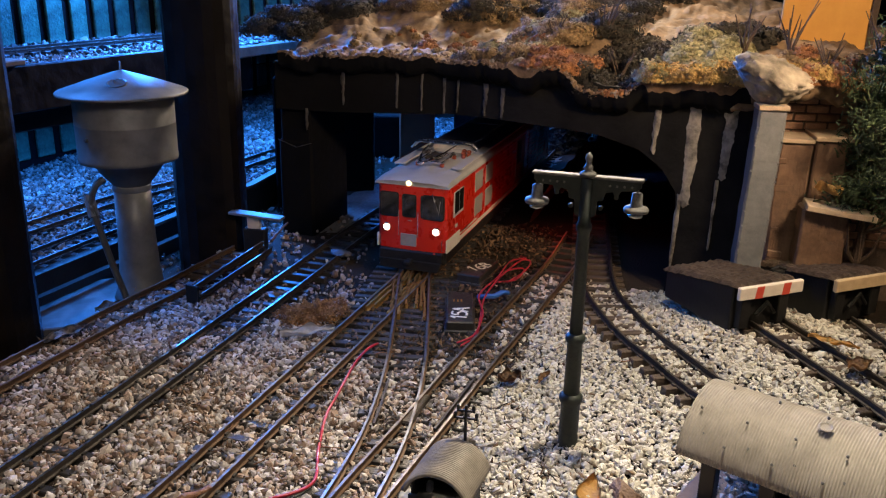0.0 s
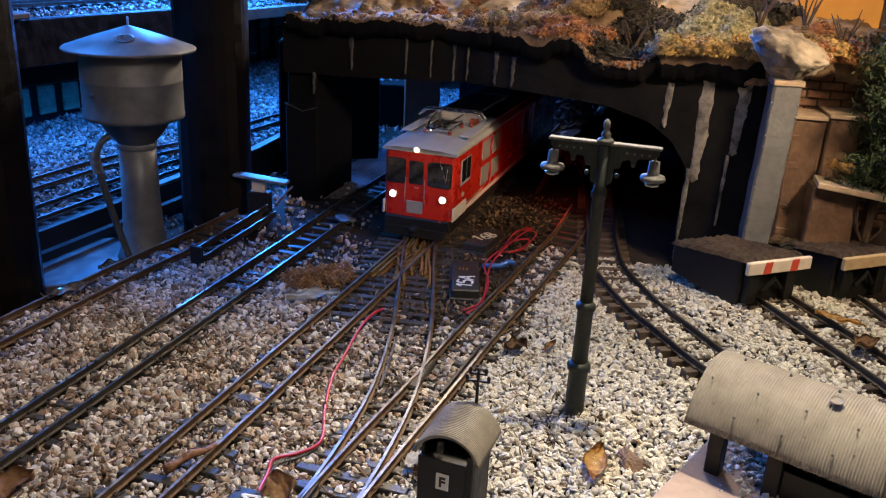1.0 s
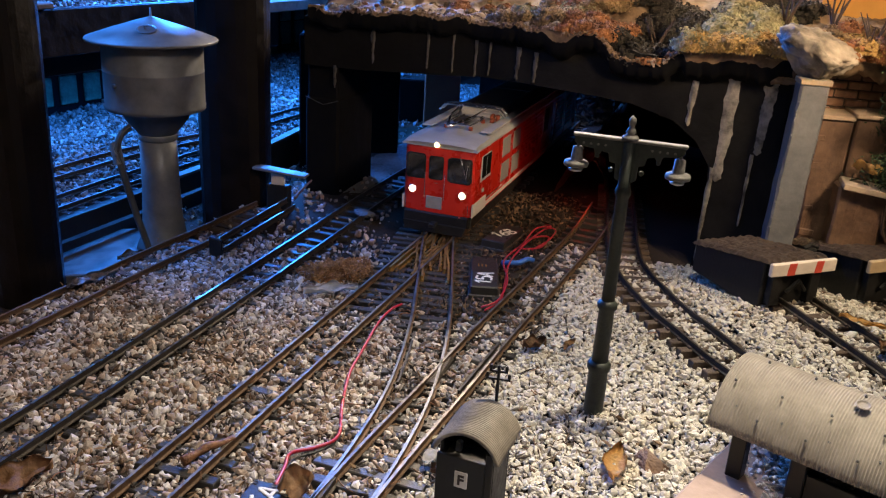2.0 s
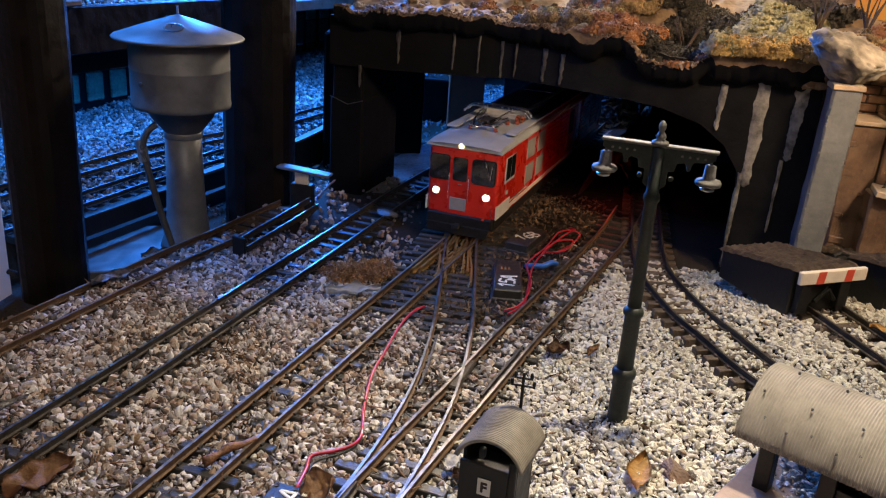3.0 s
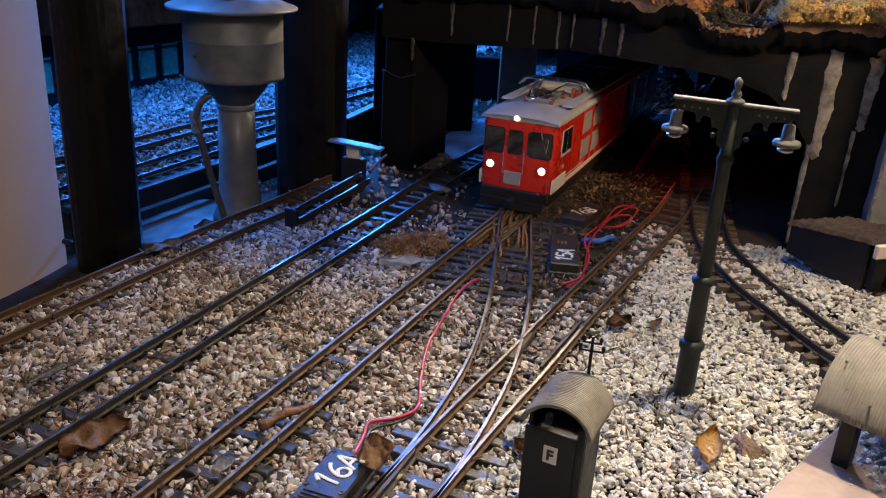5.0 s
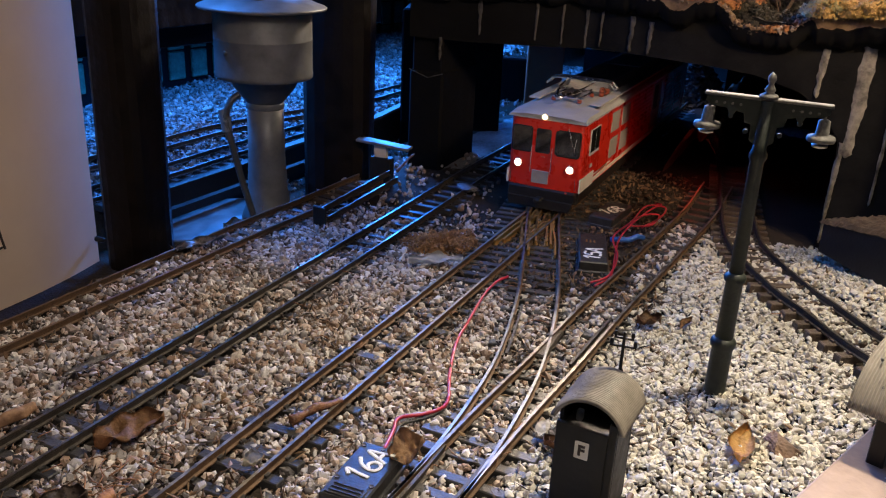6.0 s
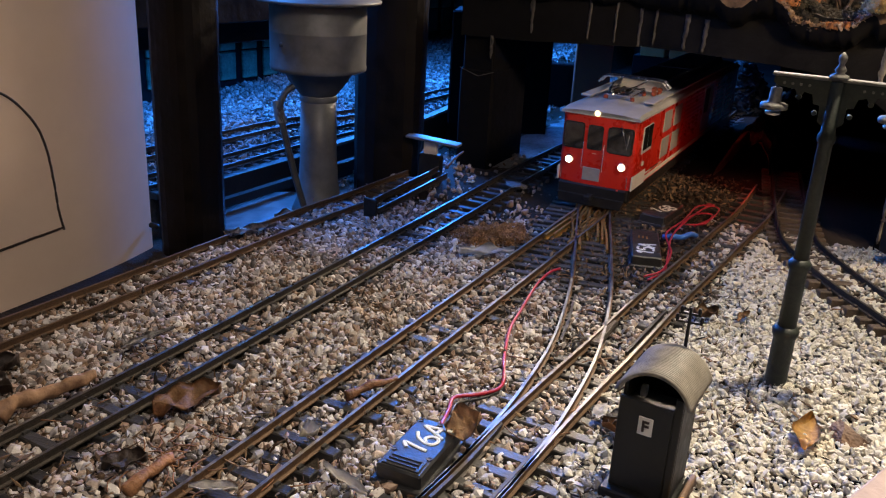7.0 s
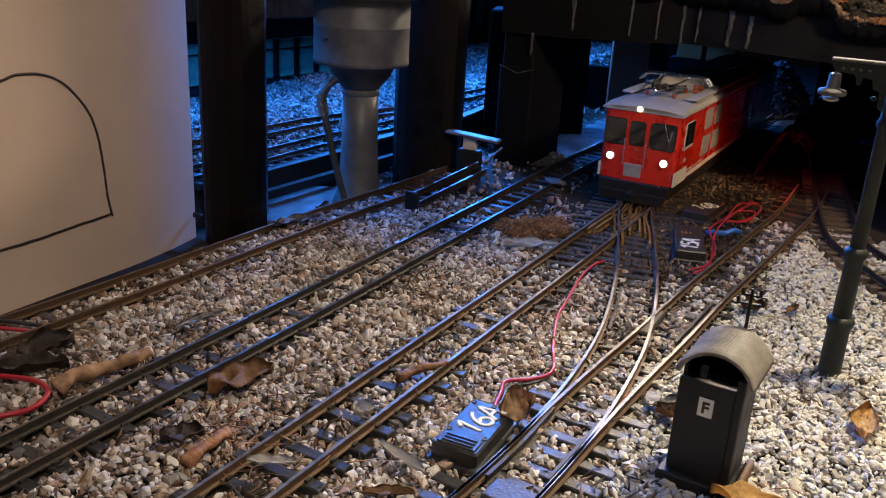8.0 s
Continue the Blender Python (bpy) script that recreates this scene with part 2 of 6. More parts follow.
M["stone_brown"] = mat("brown_plaster_stone", (0.07, 0.038, 0.024), (0.22, 0.135, 0.085), 45, (0.6, 0.9), bump=0.7, big=14)
M["stone_pale"] = mat("pale_sandstone", (0.34, 0.26, 0.18), (0.52, 0.42, 0.31), 70, (0.6, 0.9), bump=0.4)
M["post_grey"] = mat("slate_grey_paint", (0.10, 0.11, 0.125), (0.19, 0.20, 0.215), 60, (0.4, 0.65), bump=0.4, big=14)
M["house_yellow"] = mat("ochre_wall", (0.55, 0.27, 0.05), (0.66, 0.35, 0.08), 30, (0.6, 0.8), bump=0.2)
M["foam"] = mat("white_foam_board", (0.80, 0.61, 0.45), (0.87, 0.68, 0.51), 14, (0.6, 0.8), bump=0.06, big=5)
M["marker"] = mat("black_marker", (0.025, 0.015, 0.010), (0.055, 0.035, 0.024), 90, (0.5, 0.7), bump=0)
M["turquoise"] = mat("turquoise_boards", (0.004, 0.030, 0.022), (0.06, 0.19, 0.13), 70, (0.25, 0.5), bump=0.9, big=26, by_piece=0.3)
M["room"] = mat("dark_room_wall", (0.025, 0.022, 0.02), (0.05, 0.045, 0.04), 8, (0.8, 0.95), bump=0.2, big=2)
M["platform"] = mat("brown_platform_board", (0.20, 0.14, 0.11), (0.34, 0.25, 0.20), 40, (0.6, 0.85), bump=0.3, big=9)
M["board_white"] = mat("dirty_white_board", (0.035, 0.034, 0.032), (0.16, 0.157, 0.15), 30, (0.35, 0.6), bump=0.2, big=16)
M["crust"] = mat("brown_crust", (0.055, 0.036, 0.025), (0.19, 0.135, 0.095), 90, (0.8, 1.0), bump=0.8)
M["stripe_red"] = mat("red_stripe_paint", (0.5, 0.05, 0.03), (0.65, 0.09, 0.05), 90, (0.4, 0.6), bump=0.1)
M["stripe_white"] = mat("white_board_paint", (0.62, 0.55, 0.47), (0.76, 0.69, 0.6), 90, (0.4, 0.6), bump=0.1)
M["pale_wood"] = mat("pale_wood", (0.42, 0.31, 0.18), (0.58, 0.45, 0.28), 60, (0.5, 0.7), bump=0.2)
M["rust_red_wood"] = mat("rust_red_board", (0.26, 0.045, 0.015), (0.36, 0.08, 0.03), 30, (0.5, 0.7), bump=0.15)
M["orange_wood"] = mat("orange_board", (0.42, 0.13, 0.03), (0.55, 0.2, 0.06), 30, (0.5, 0.7), bump=0.15)
M["headlight"] = glow("headlight_glow", (1.0, 0.80, 0.55), 6.0)
M["toplight"] = glow("top_light_glow", (1.0, 0.75, 0.35), 4.0)


def glass_dark():
    m = bpy.data.materials.new("dark_cab_glass")
    m.use_nodes = True
    b = m.node_tree.nodes["Principled BSDF"]
    b.inputs["Base Color"].default_value = (0.012, 0.014, 0.014, 1)
    b.inputs["Roughness"].default_value = 0.06
    b.inputs["Specular IOR Level"].default_value = 0.9
    return m


# Darker, duller copy of the black plaster, standing in for shade under the bridge.
M["black_matte_shade"] = mat("matte_black_shade", (0.002, 0.002, 0.002), (0.006, 0.006, 0.006), 30, (0.9, 1.0), bump=0.3, spec=0.05)
M["gravel_dark"] = mat("dark_gravel", (0.6, 0.6, 0.6), (1.0, 1.0, 1.0), 300, (0.5, 0.8), bump=0.3, spread=[(0.10, 0.10, 0.10), (0.05, 0.05, 0.05), (0.14, 0.14, 0.14)])
M["steel_mid"] = mat("brownish_worn_steel", (0.13, 0.105, 0.085), (0.38, 0.35, 0.31), 120, (0.38, 0.64), 0.95, bump=0.15, big=10)
M["steel_sheen"] = mat("polished_rail_head", (0.14, 0.14, 0.145), (0.36, 0.36, 0.37), 120, (0.24, 0.42), 1.0, bump=0.12, big=16)
M["steel_dim"] = mat("dull_rail_head", (0.09, 0.08, 0.07), (0.22, 0.19, 0.16), 90, (0.42, 0.7), 0.85, bump=0.25, big=14)
M["glass"] = glass_dark()

# ---------------------------------------------------------------- building helpers
def part(name, bm, material, parent, label="", smooth=False, more=()):
    me = bpy.data.meshes.new(name)
    bm.to_mesh(me)
    bm.free()
    me.materials.append(M[material])
    for k in more:
        me.materials.append(M[k])
    if smooth:
        me.polygons.foreach_set("use_smooth", [True] * len(me.polygons))
    ob = new(name, me)
    if parent is not None:
        ob.parent = parent
    if label:
        tagged(ob, label=label)
    return ob


def piece(name, me, parent, m):
    ob = new(name, me)
    ob.parent = parent
    ob.matrix_basis = m
    return ob


def thing(name, label, category, m=None, group="", kind=""):
    ob = new(name)
    ob.empty_display_size = 0.02
    if m is not None:
        ob.matrix_basis = m
    return tagged(ob, label, category, group, kind)


def bm_new():
    return bmesh.new()


def add_box(bm, lo, hi, m=None, mat_index=0):
    vs = [bm.verts.new((x, y, z)) for x in (lo[0], hi[0]) for y in (lo[1], hi[1]) for z in (lo[2], hi[2])]
    fs = [(0, 1, 3, 2), (4, 6, 7, 5), (0, 4, 5, 1), (2, 3, 7, 6), (0, 2, 6, 4), (1, 5, 7, 3)]
    made = [bm.faces.new([vs[i] for i in f]) for f in fs]
    for f in made:
        f.material_index = mat_index
    if m is not None:
        bmesh.ops.transform(bm, matrix=m, verts=vs)
    return vs


def box(lo, hi, bevel=0.0, m=None, seg=1):
    bm = bm_new()
    add_box(bm, lo, hi)
    if bevel:
        bmesh.ops.bevel(bm, geom=bm.edges[:], offset=bevel, segments=seg, affect="EDGES", profile=0.6)
    if m is not None:
        bmesh.ops.transform(bm, matrix=m, verts=bm.verts[:])
    return bm


def lathe(rows, n=32, m=None, caps=True):
    """Rows of (radius, height), turned round z."""
    bm = bm_new()
    rings = [[bm.verts.new((r * math.cos(2 * math.pi * k / n), r * math.sin(2 * math.pi * k / n), z)) for k in range(n)] for r, z in rows]
    for a, b in zip(rings, rings[1:]):
        for k in range(n):
            bm.faces.new((a[k], a[(k + 1) % n], b[(k + 1) % n], b[k]))
    if caps:
        bm.faces.new(rings[0][::-1])
        bm.faces.new(rings[-1])
    if m is not None:
        bmesh.ops.transform(bm, matrix=m, verts=bm.verts[:])
    return bm


def tube(points, radius, n=8, bm=None, taper=None):
    bm = bm or bm_new()
    pts = [Vector(p) for p in points]
    rings = []
    for i, p in enumerate(pts):
        d = (pts[min(i + 1, len(pts) - 1)] - pts[max(i - 1, 0)]).normalized()
        a = d.cross(Vector((0, 0, 1)))
        if a.length < 0.05:
            a = d.cross(Vector((1, 0, 0)))
        a.normalize()
        b = a.cross(d)
        r = radius if taper is None else radius + (taper - radius) * i / (len(pts) - 1)
        rings.append([bm.verts.new(p + r * (math.cos(2 * math.pi * k / n) * a + math.sin(2 * math.pi * k / n) * b)) for k in range(n)])
    for a, b in zip(rings, rings[1:]):
        for k in range(n):
            bm.faces.new((a[k], a[(k + 1) % n], b[(k + 1) % n], b[k]))
    bm.faces.new(rings[0][::-1])
    bm.faces.new(rings[-1])
    return bm


def spline(points, step=0.01):
    """A smooth line through the points (Catmull-Rom), sampled evenly."""
    p = [Vector(q if len(q) == 3 else (q[0], q[1], 0)) for q in points]
    p = [2 * p[0] - p[1]] + p + [2 * p[-1] - p[-2]]
    out = []
    for i in range(1, len(p) - 2):
        n = max(2, int((p[i + 1] - p[i]).length / step))
        for k in range(n):
            t = k / n
            out.append(0.5 * ((2 * p[i]) + (p[i + 1] - p[i - 1]) * t + (2 * p[i - 1] - 5 * p[i] + 4 * p[i + 1] - p[i + 2]) * t * t
                              + (3 * p[i] - p[i - 1] - 3 * p[i + 1] + p[i + 2]) * t ** 3))
    out.append(p[-2])
    return out


def prism(outline, lo, hi, m=None):
    """A flat outline in x, z, given depth from y = lo to hi."""
    bm = bm_new()
    a = [bm.verts.new((x, lo, z)) for x, z in outline]
    b = [bm.verts.new((x, hi, z)) for x, z in outline]
    n = len(outline)
    bm.faces.new(a)
    bm.faces.new(b[::-1])
    for k in range(n):
        bm.faces.new((a[k], b[k], b[(k + 1) % n], a[(k + 1) % n]))
    bmesh.ops.recalc_face_normals(bm, faces=bm.faces[:])
    if m is not None:
        bmesh.ops.transform(bm, matrix=m, verts=bm.verts[:])
    return bm


def lettering(text, size, m, material, parent, name="lettering", bold=0.0):
    cu = bpy.data.curves.new(name, "FONT")
    cu.body, cu.size, cu.extrude, cu.offset = text, size, 0.0003, bold
    cu.align_x, cu.align_y = "CENTER", "CENTER"
    tmp = bpy.data.objects.new("tmp", cu)
    me = bpy.data.meshes.new_from_object(tmp)
    bpy.data.objects.remove(tmp)
    me.materials.clear()
    me.materials.append(M[material])
    ob = new(name, me)
    ob.parent = parent
    ob.matrix_basis = m
    return ob


def sstep(a, b, x):
    t = np.clip((np.asarray(x, float) - a) / (b - a), 0, 1)
    return t * t * (3 - 2 * t)


# ---------------------------------------------------------------- lie of the land
LINES = {
    "a": [(-0.80, 0.25), (-0.70, 0.48), (-0.62, 0.70), (-0.565, 0.85), (-0.50, 1.04), (-0.437, 1.217), (-0.40, 1.31), (-0.335, 1.49)],
    "b": [(-0.60, 0.12), (-0.53, 0.35), (-0.468, 0.55), (-0.388, 0.80), (-0.307, 1.07), (-0.218, 1.374), (-0.15, 1.608), (-0.066, 1.867), (0.055, 2.191), (0.16, 2.45)],
    "c": [(-0.42, 0.15), (-0.294, 0.549), (-0.0955, 1.173), (0.10, 1.79), (0.29, 2.39)],
    "d": [(-0.165, 0.48), (-0.121, 0.58), (-0.088, 0.67), (-0.058, 0.78), (-0.036, 0.90), (-0.026, 1.05), (-0.027, 1.2), (-0.03, 1.35), (-0.032, 1.6), (-0.030, 1.75), (-0.015, 1.9), (0.02, 2.07), (0.075, 2.25)],
    "e": [(-0.26, 0.25), (-0.165, 0.48), (-0.121, 0.58), (-0.052, 0.768), (0.0, 0.90), (0.053, 1.04), (0.10, 1.155), (0.16, 1.30), (0.218, 1.44), (0.27, 1.60)],
    "f": [(0.47, 0.66), (0.39, 0.82), (0.334, 0.94), (0.302, 1.045), (0.279, 1.13), (0.266, 1.265), (0.268, 1.36), (0.285, 1.5), (0.32, 1.75)],
    "g": [(0.45, 1.12), (0.488, 0.99), (0.512, 0.90), (0.545, 0.75), (0.60, 0.55)],
    "h": [(0.597, 1.14), (0.607, 1.03), (0.625, 0.85), (0.66, 0.6)],
    "i": [(-0.98, 0.85), (-0.84, 1.27), (-0.743, 1.53), (-0.66, 1.735), (-0.50, 1.98), (-0.39, 2.15), (-0.2, 2.4)],
    "j": [(-0.86, 0.80), (-0.75, 1.12), (-0.66, 1.375), (-0.60, 1.55), (-0.525, 1.74), (-0.48, 1.85)],
}
EDGE = np.array(LINES["a"] + [(-0.26, 1.70), (-0.15, 2.0), (0.1, 2.7), (0.4, 3.6)])


def land(x, y):
    """Height of the bed: level between the tracks, dropping past the rim of the board, climbing to the sidings."""
    x, y = np.asarray(x, float), np.asarray(y, float)
    rim = np.interp(y, EDGE[:, 1], EDGE[:, 0]) - 0.048
    d = rim - x
    near = 1 - sstep(2.10, 2.30, y)
    low = -0.045 * sstep(0.0, 0.015, d) * near
    back = sstep(0.185, 0.20, d) * (0.015 + 0.045 * near + 0.08 * np.clip((y - 1.9) / 0.9, 0, 1.2))
    rise = 0.15 * np.clip(x - 0.13, 0, 0.30) * (1 - 0.65 * sstep(1.10, 1.35, y))
    return low + back + rise


def track_points(key, step=0.005):
    pts = spline(LINES[key], step)
    return [Vector((p.x, p.y, float(land(p.x, p.y)))) for p in pts]


# ---------------------------------------------------------------- room and bed
def room():
    lo, hi, top, bottom = (-2.6, -1.6), (2.4, 4.4), 2.0, -0.5
    def slab(name, a, b, label):
        ob = part(name, box(a, b), "room", None)
        tagged(ob, label, "wall", kind="structure")
    slab("wall_south", (lo[0], lo[1] - 0.1, bottom), (hi[0], lo[1], top), "dark plain wall of the exhibition room")
    slab("wall_north", (lo[0], hi[1], bottom), (hi[0], hi[1] + 0.1, top), "dark plain wall of the exhibition room")
    slab("wall_west", (lo[0] - 0.1, lo[1] - 0.1, bottom), (lo[0], hi[1] + 0.1, top), "dark plain wall of the exhibition room")
    slab("wall_east", (hi[0], lo[1] - 0.1, bottom), (hi[0] + 0.1, hi[1] + 0.1, top), "dark plain wall of the exhibition room")
    slab("ceiling", (lo[0] - 0.1, lo[1] - 0.1, top), (hi[0] + 0.1, hi[1] + 0.1, top + 0.1), "dark plain ceiling of the room")
    slab("floor", (lo[0] - 0.1, lo[1] - 0.1, bottom - 0.1), (hi[0] + 0.1, hi[1] + 0.1, bottom), "dark floor under the layout table")


def bed():
    nx, ny = 180, 260
    xs, ys = np.linspace(-1.5, 1.3, nx), np.linspace(0.05, 3.6, ny)
    gx, gy = np.meshgrid(xs, ys)
    gz = land(gx, gy) - 0.004
    verts = np.stack([gx.ravel(), gy.ravel(), gz.ravel()], 1).tolist()
    faces = [(j * nx + i, j * nx + i + 1, (j + 1) * nx + i + 1, (j + 1) * nx + i) for j in range(ny - 1) for i in range(nx - 1)]
    me = bpy.data.meshes.new("ground")
    me.from_pydata(verts, [], faces)
    me.materials.append(M["soil"])
    me.polygons.foreach_set("use_smooth", [True] * len(faces))
    tagged(new("ground", me), "dark earth bed of the model railway", "ground", kind="structure")
    ob = part("layout_table", box((-1.5, 0.05, -0.5), (1.3, 3.6, -0.06)), "dark_wood", None)
    tagged(ob, "dark wooden table under the model railway", "table", kind="structure")


room()
bed()


def dusty_ground():
    """Bare grey grit under the bridge, beside the tracks."""
    nx, ny = 60, 70
    verts, faces = [], []
    for j in range(ny):
        y = 1.60 + 0.75 * j / (ny - 1)
        left = float(np.interp(y, EDGE[:, 1], EDGE[:, 0])) - 0.042
        for i in range(nx):
            x = left + 0.42 * i / (nx - 1)
            edge = min(i, j, nx - 1 - i, ny - 1 - j) / 6
            verts.append((x, y, float(land(x, y)) - 0.006 + 0.004 * min(1.0, edge) + 0.0018 * noise.fractal((x * 60, y * 60, 0), 0.8, 2.0, 4)))
    for j in range(ny - 1):
        for i in range(nx - 1):
            a = j * nx + i
            faces.append((a, a + 1, a + nx + 1, a + nx))
    me = bpy.data.meshes.new("grit_ground")
    me.from_pydata(verts, [], faces)
    me.materials.append(M["grit"])
    tagged(new("grit_ground", me), "grey grit on the ground under the bridge", "ground", kind="structure")


dusty_ground()

# ---------------------------------------------------------------- tracks
RAIL = [(-0.0032, 0.0), (0.0032, 0.0), (0.0032, 0.0012), (0.0008, 0.002), (0.0008, 0.0058), (0.0015, 0.0066), (0.0015, 0.0086), (-0.0015, 0.0086), (-0.0015, 0.0066), (-0.0008, 0.0058), (-0.0008, 0.002), (-0.0032, 0.0012)]
HALF = 0.0245


def side_of(pts, i):
    d = pts[min(i + 1, len(pts) - 1)] - pts[max(i - 1, 0)]
    d.z = 0
    d.normalize()
    return Vector((d.y, -d.x, 0)), d


def offset_line(pts, off, lift=0.0026):
    out = []
    for i, p in enumerate(pts):
        s, d = side_of(pts, i)
        out.append(p + s * off + Vector((0, 0, lift)))
    return out


def rail_mesh(line):
    bm = bm_new()
    rings = []
    for i, p in enumerate(line):
        s, d = side_of(line, i)
        rings.append([bm.verts.new(p + s * x + Vector((0, 0, z))) for x, z in RAIL])
    n = len(RAIL)
    for a, b in zip(rings, rings[1:]):
        for k in range(n):
            f = bm.faces.new((a[k], b[k], b[(k + 1) % n], a[(k + 1) % n]))
            if k == 6:
                f.material_index = 1
    bm.faces.new(rings[0])
    bm.faces.new(rings[-1][::-1])
    bmesh.ops.recalc_face_normals(bm, faces=bm.faces[:])
    return bm


def sleeper_mesh(length, width=0.0115, material="sleeper", chairs=(-HALF, HALF)):
    bm = bm_new()
    add_box(bm, (-length / 2, -width / 2, -0.008), (length / 2, width / 2, 0.0028))
    bmesh.ops.bevel(bm, geom=[e for e in bm.edges if e.verts[0].co.z > 0 and e.verts[1].co.z > 0], offset=0.001, segments=1, affect="EDGES")
    for c in chairs:
        for s in (-1, 1):
            add_box(bm, (c + s * 0.0042 - 0.0014, -0.0028, 0.0022), (c + s * 0.0042 + 0.0014, 0.0028, 0.0054))
    me = bpy.data.meshes.new("sleeper")
    bm.to_mesh(me)
    bm.free()
    me.materials.append(M[material])
    return me


SLEEPER = sleeper_mesh(0.084)
SLEEPER_BROWN = sleeper_mesh(0.084, material="sleeper_brown")
LONG = sleeper_mesh(0.150, chairs=())
LONG_MID = sleeper_mesh(0.112, chairs=())
TRACKS = {}


def track(key, label, side="rust", head="steel", sleeper=None, gaps=(), pitch=0.031, start=0, lift=0.0, name="railway_track"):
    pts = [p + Vector((0, 0, lift)) for p in track_points(key)]
    TRACKS[key] = pts
    ob = thing(name, label, "railway track", group="tracks of the layout")
    for off in (-HALF, HALF):
        part("rail", rail_mesh(offset_line(pts[::2] if len(pts) % 2 else pts[::2] + [pts[-1]], off)), side, ob, smooth=False, more=(head,))
    run, rng = 0.0, random.Random(key)
    nxt = 0.01
    for i in range(1, len(pts)):
        run += (pts[i] - pts[i - 1]).length
        if run >= nxt:
            nxt += pitch
            y = pts[i].y
            if any(a <= y <= b for a, b in gaps):
                continue
            s, d = side_of(pts, i)
            ang = math.atan2(s.y, s.x) + rng.uniform(-0.02, 0.02)
            piece("sleeper", sleeper or SLEEPER, ob, Matrix.Translation(pts[i] + Vector((0, 0, rng.uniform(-0.001, 0.0008)))) @ Matrix.Rotation(ang, 4, "Z"))
    return ob


track("a", "rusty brown siding track sunk in grey gravel", "rust", "rust", SLEEPER_BROWN)
track("b", "straight track with dark polished rails in gravel", "rail_dark", "steel_sheen")
track_c = track("c", "brown-railed main track on which the red train stands", "rust", "steel_mid", gaps=((1.07, 1.5),))
track("d", "curved turnout track with worn steel rails", "rust", "steel", gaps=((0.3, 0.80), (1.07, 1.5)))
track_e = track("e", "diverging track of worn steel rails in pale gravel", "rust", "steel_mid", gaps=((0.55, 0.83),))
track("f", "curved dark-railed track on white gravel", "rail_dark", "rail_dark", SLEEPER_BROWN, pitch=0.028)
track("g", "short dead-end track running to a buffer stop", "rail_dark", "rail_dark", SLEEPER_BROWN)
track("h", "second dead-end track beside the buffer stops", "rail_dark", "rail_dark", SLEEPER_BROWN)
track("i", "blue-lit storage track behind the water tower", "rail_dark", "steel")
track("j", "low storage track behind the timber posts", "rail_dark", "steel")


def mid_ties(k1, k2, y0, y1, pitch, me, parent):
    a, b = TRACKS[k1], TRACKS[k2]
    y = y0
    while y < y1:
        pa = min(a, key=lambda p: abs(p.y - y))
        pb = min(b, key=lambda p: abs(p.y - y))
        da, db = side_of(a, a.index(pa))[0], side_of(b, b.index(pb))[0]
        s = (da + db).normalized()
        c = (pa + pb) / 2
        piece("sleeper", me, parent, Matrix.Translation((c.x, c.y, 0.0)) @ Matrix.Rotation(math.atan2(s.y, s.x), 4, "Z"))
        y += pitch


mid_ties("c", "d", 1.075, 1.50, 0.0215, LONG, track_c)
mid_ties("d", "e", 0.56, 0.83, 0.026, LONG_MID, track_e)


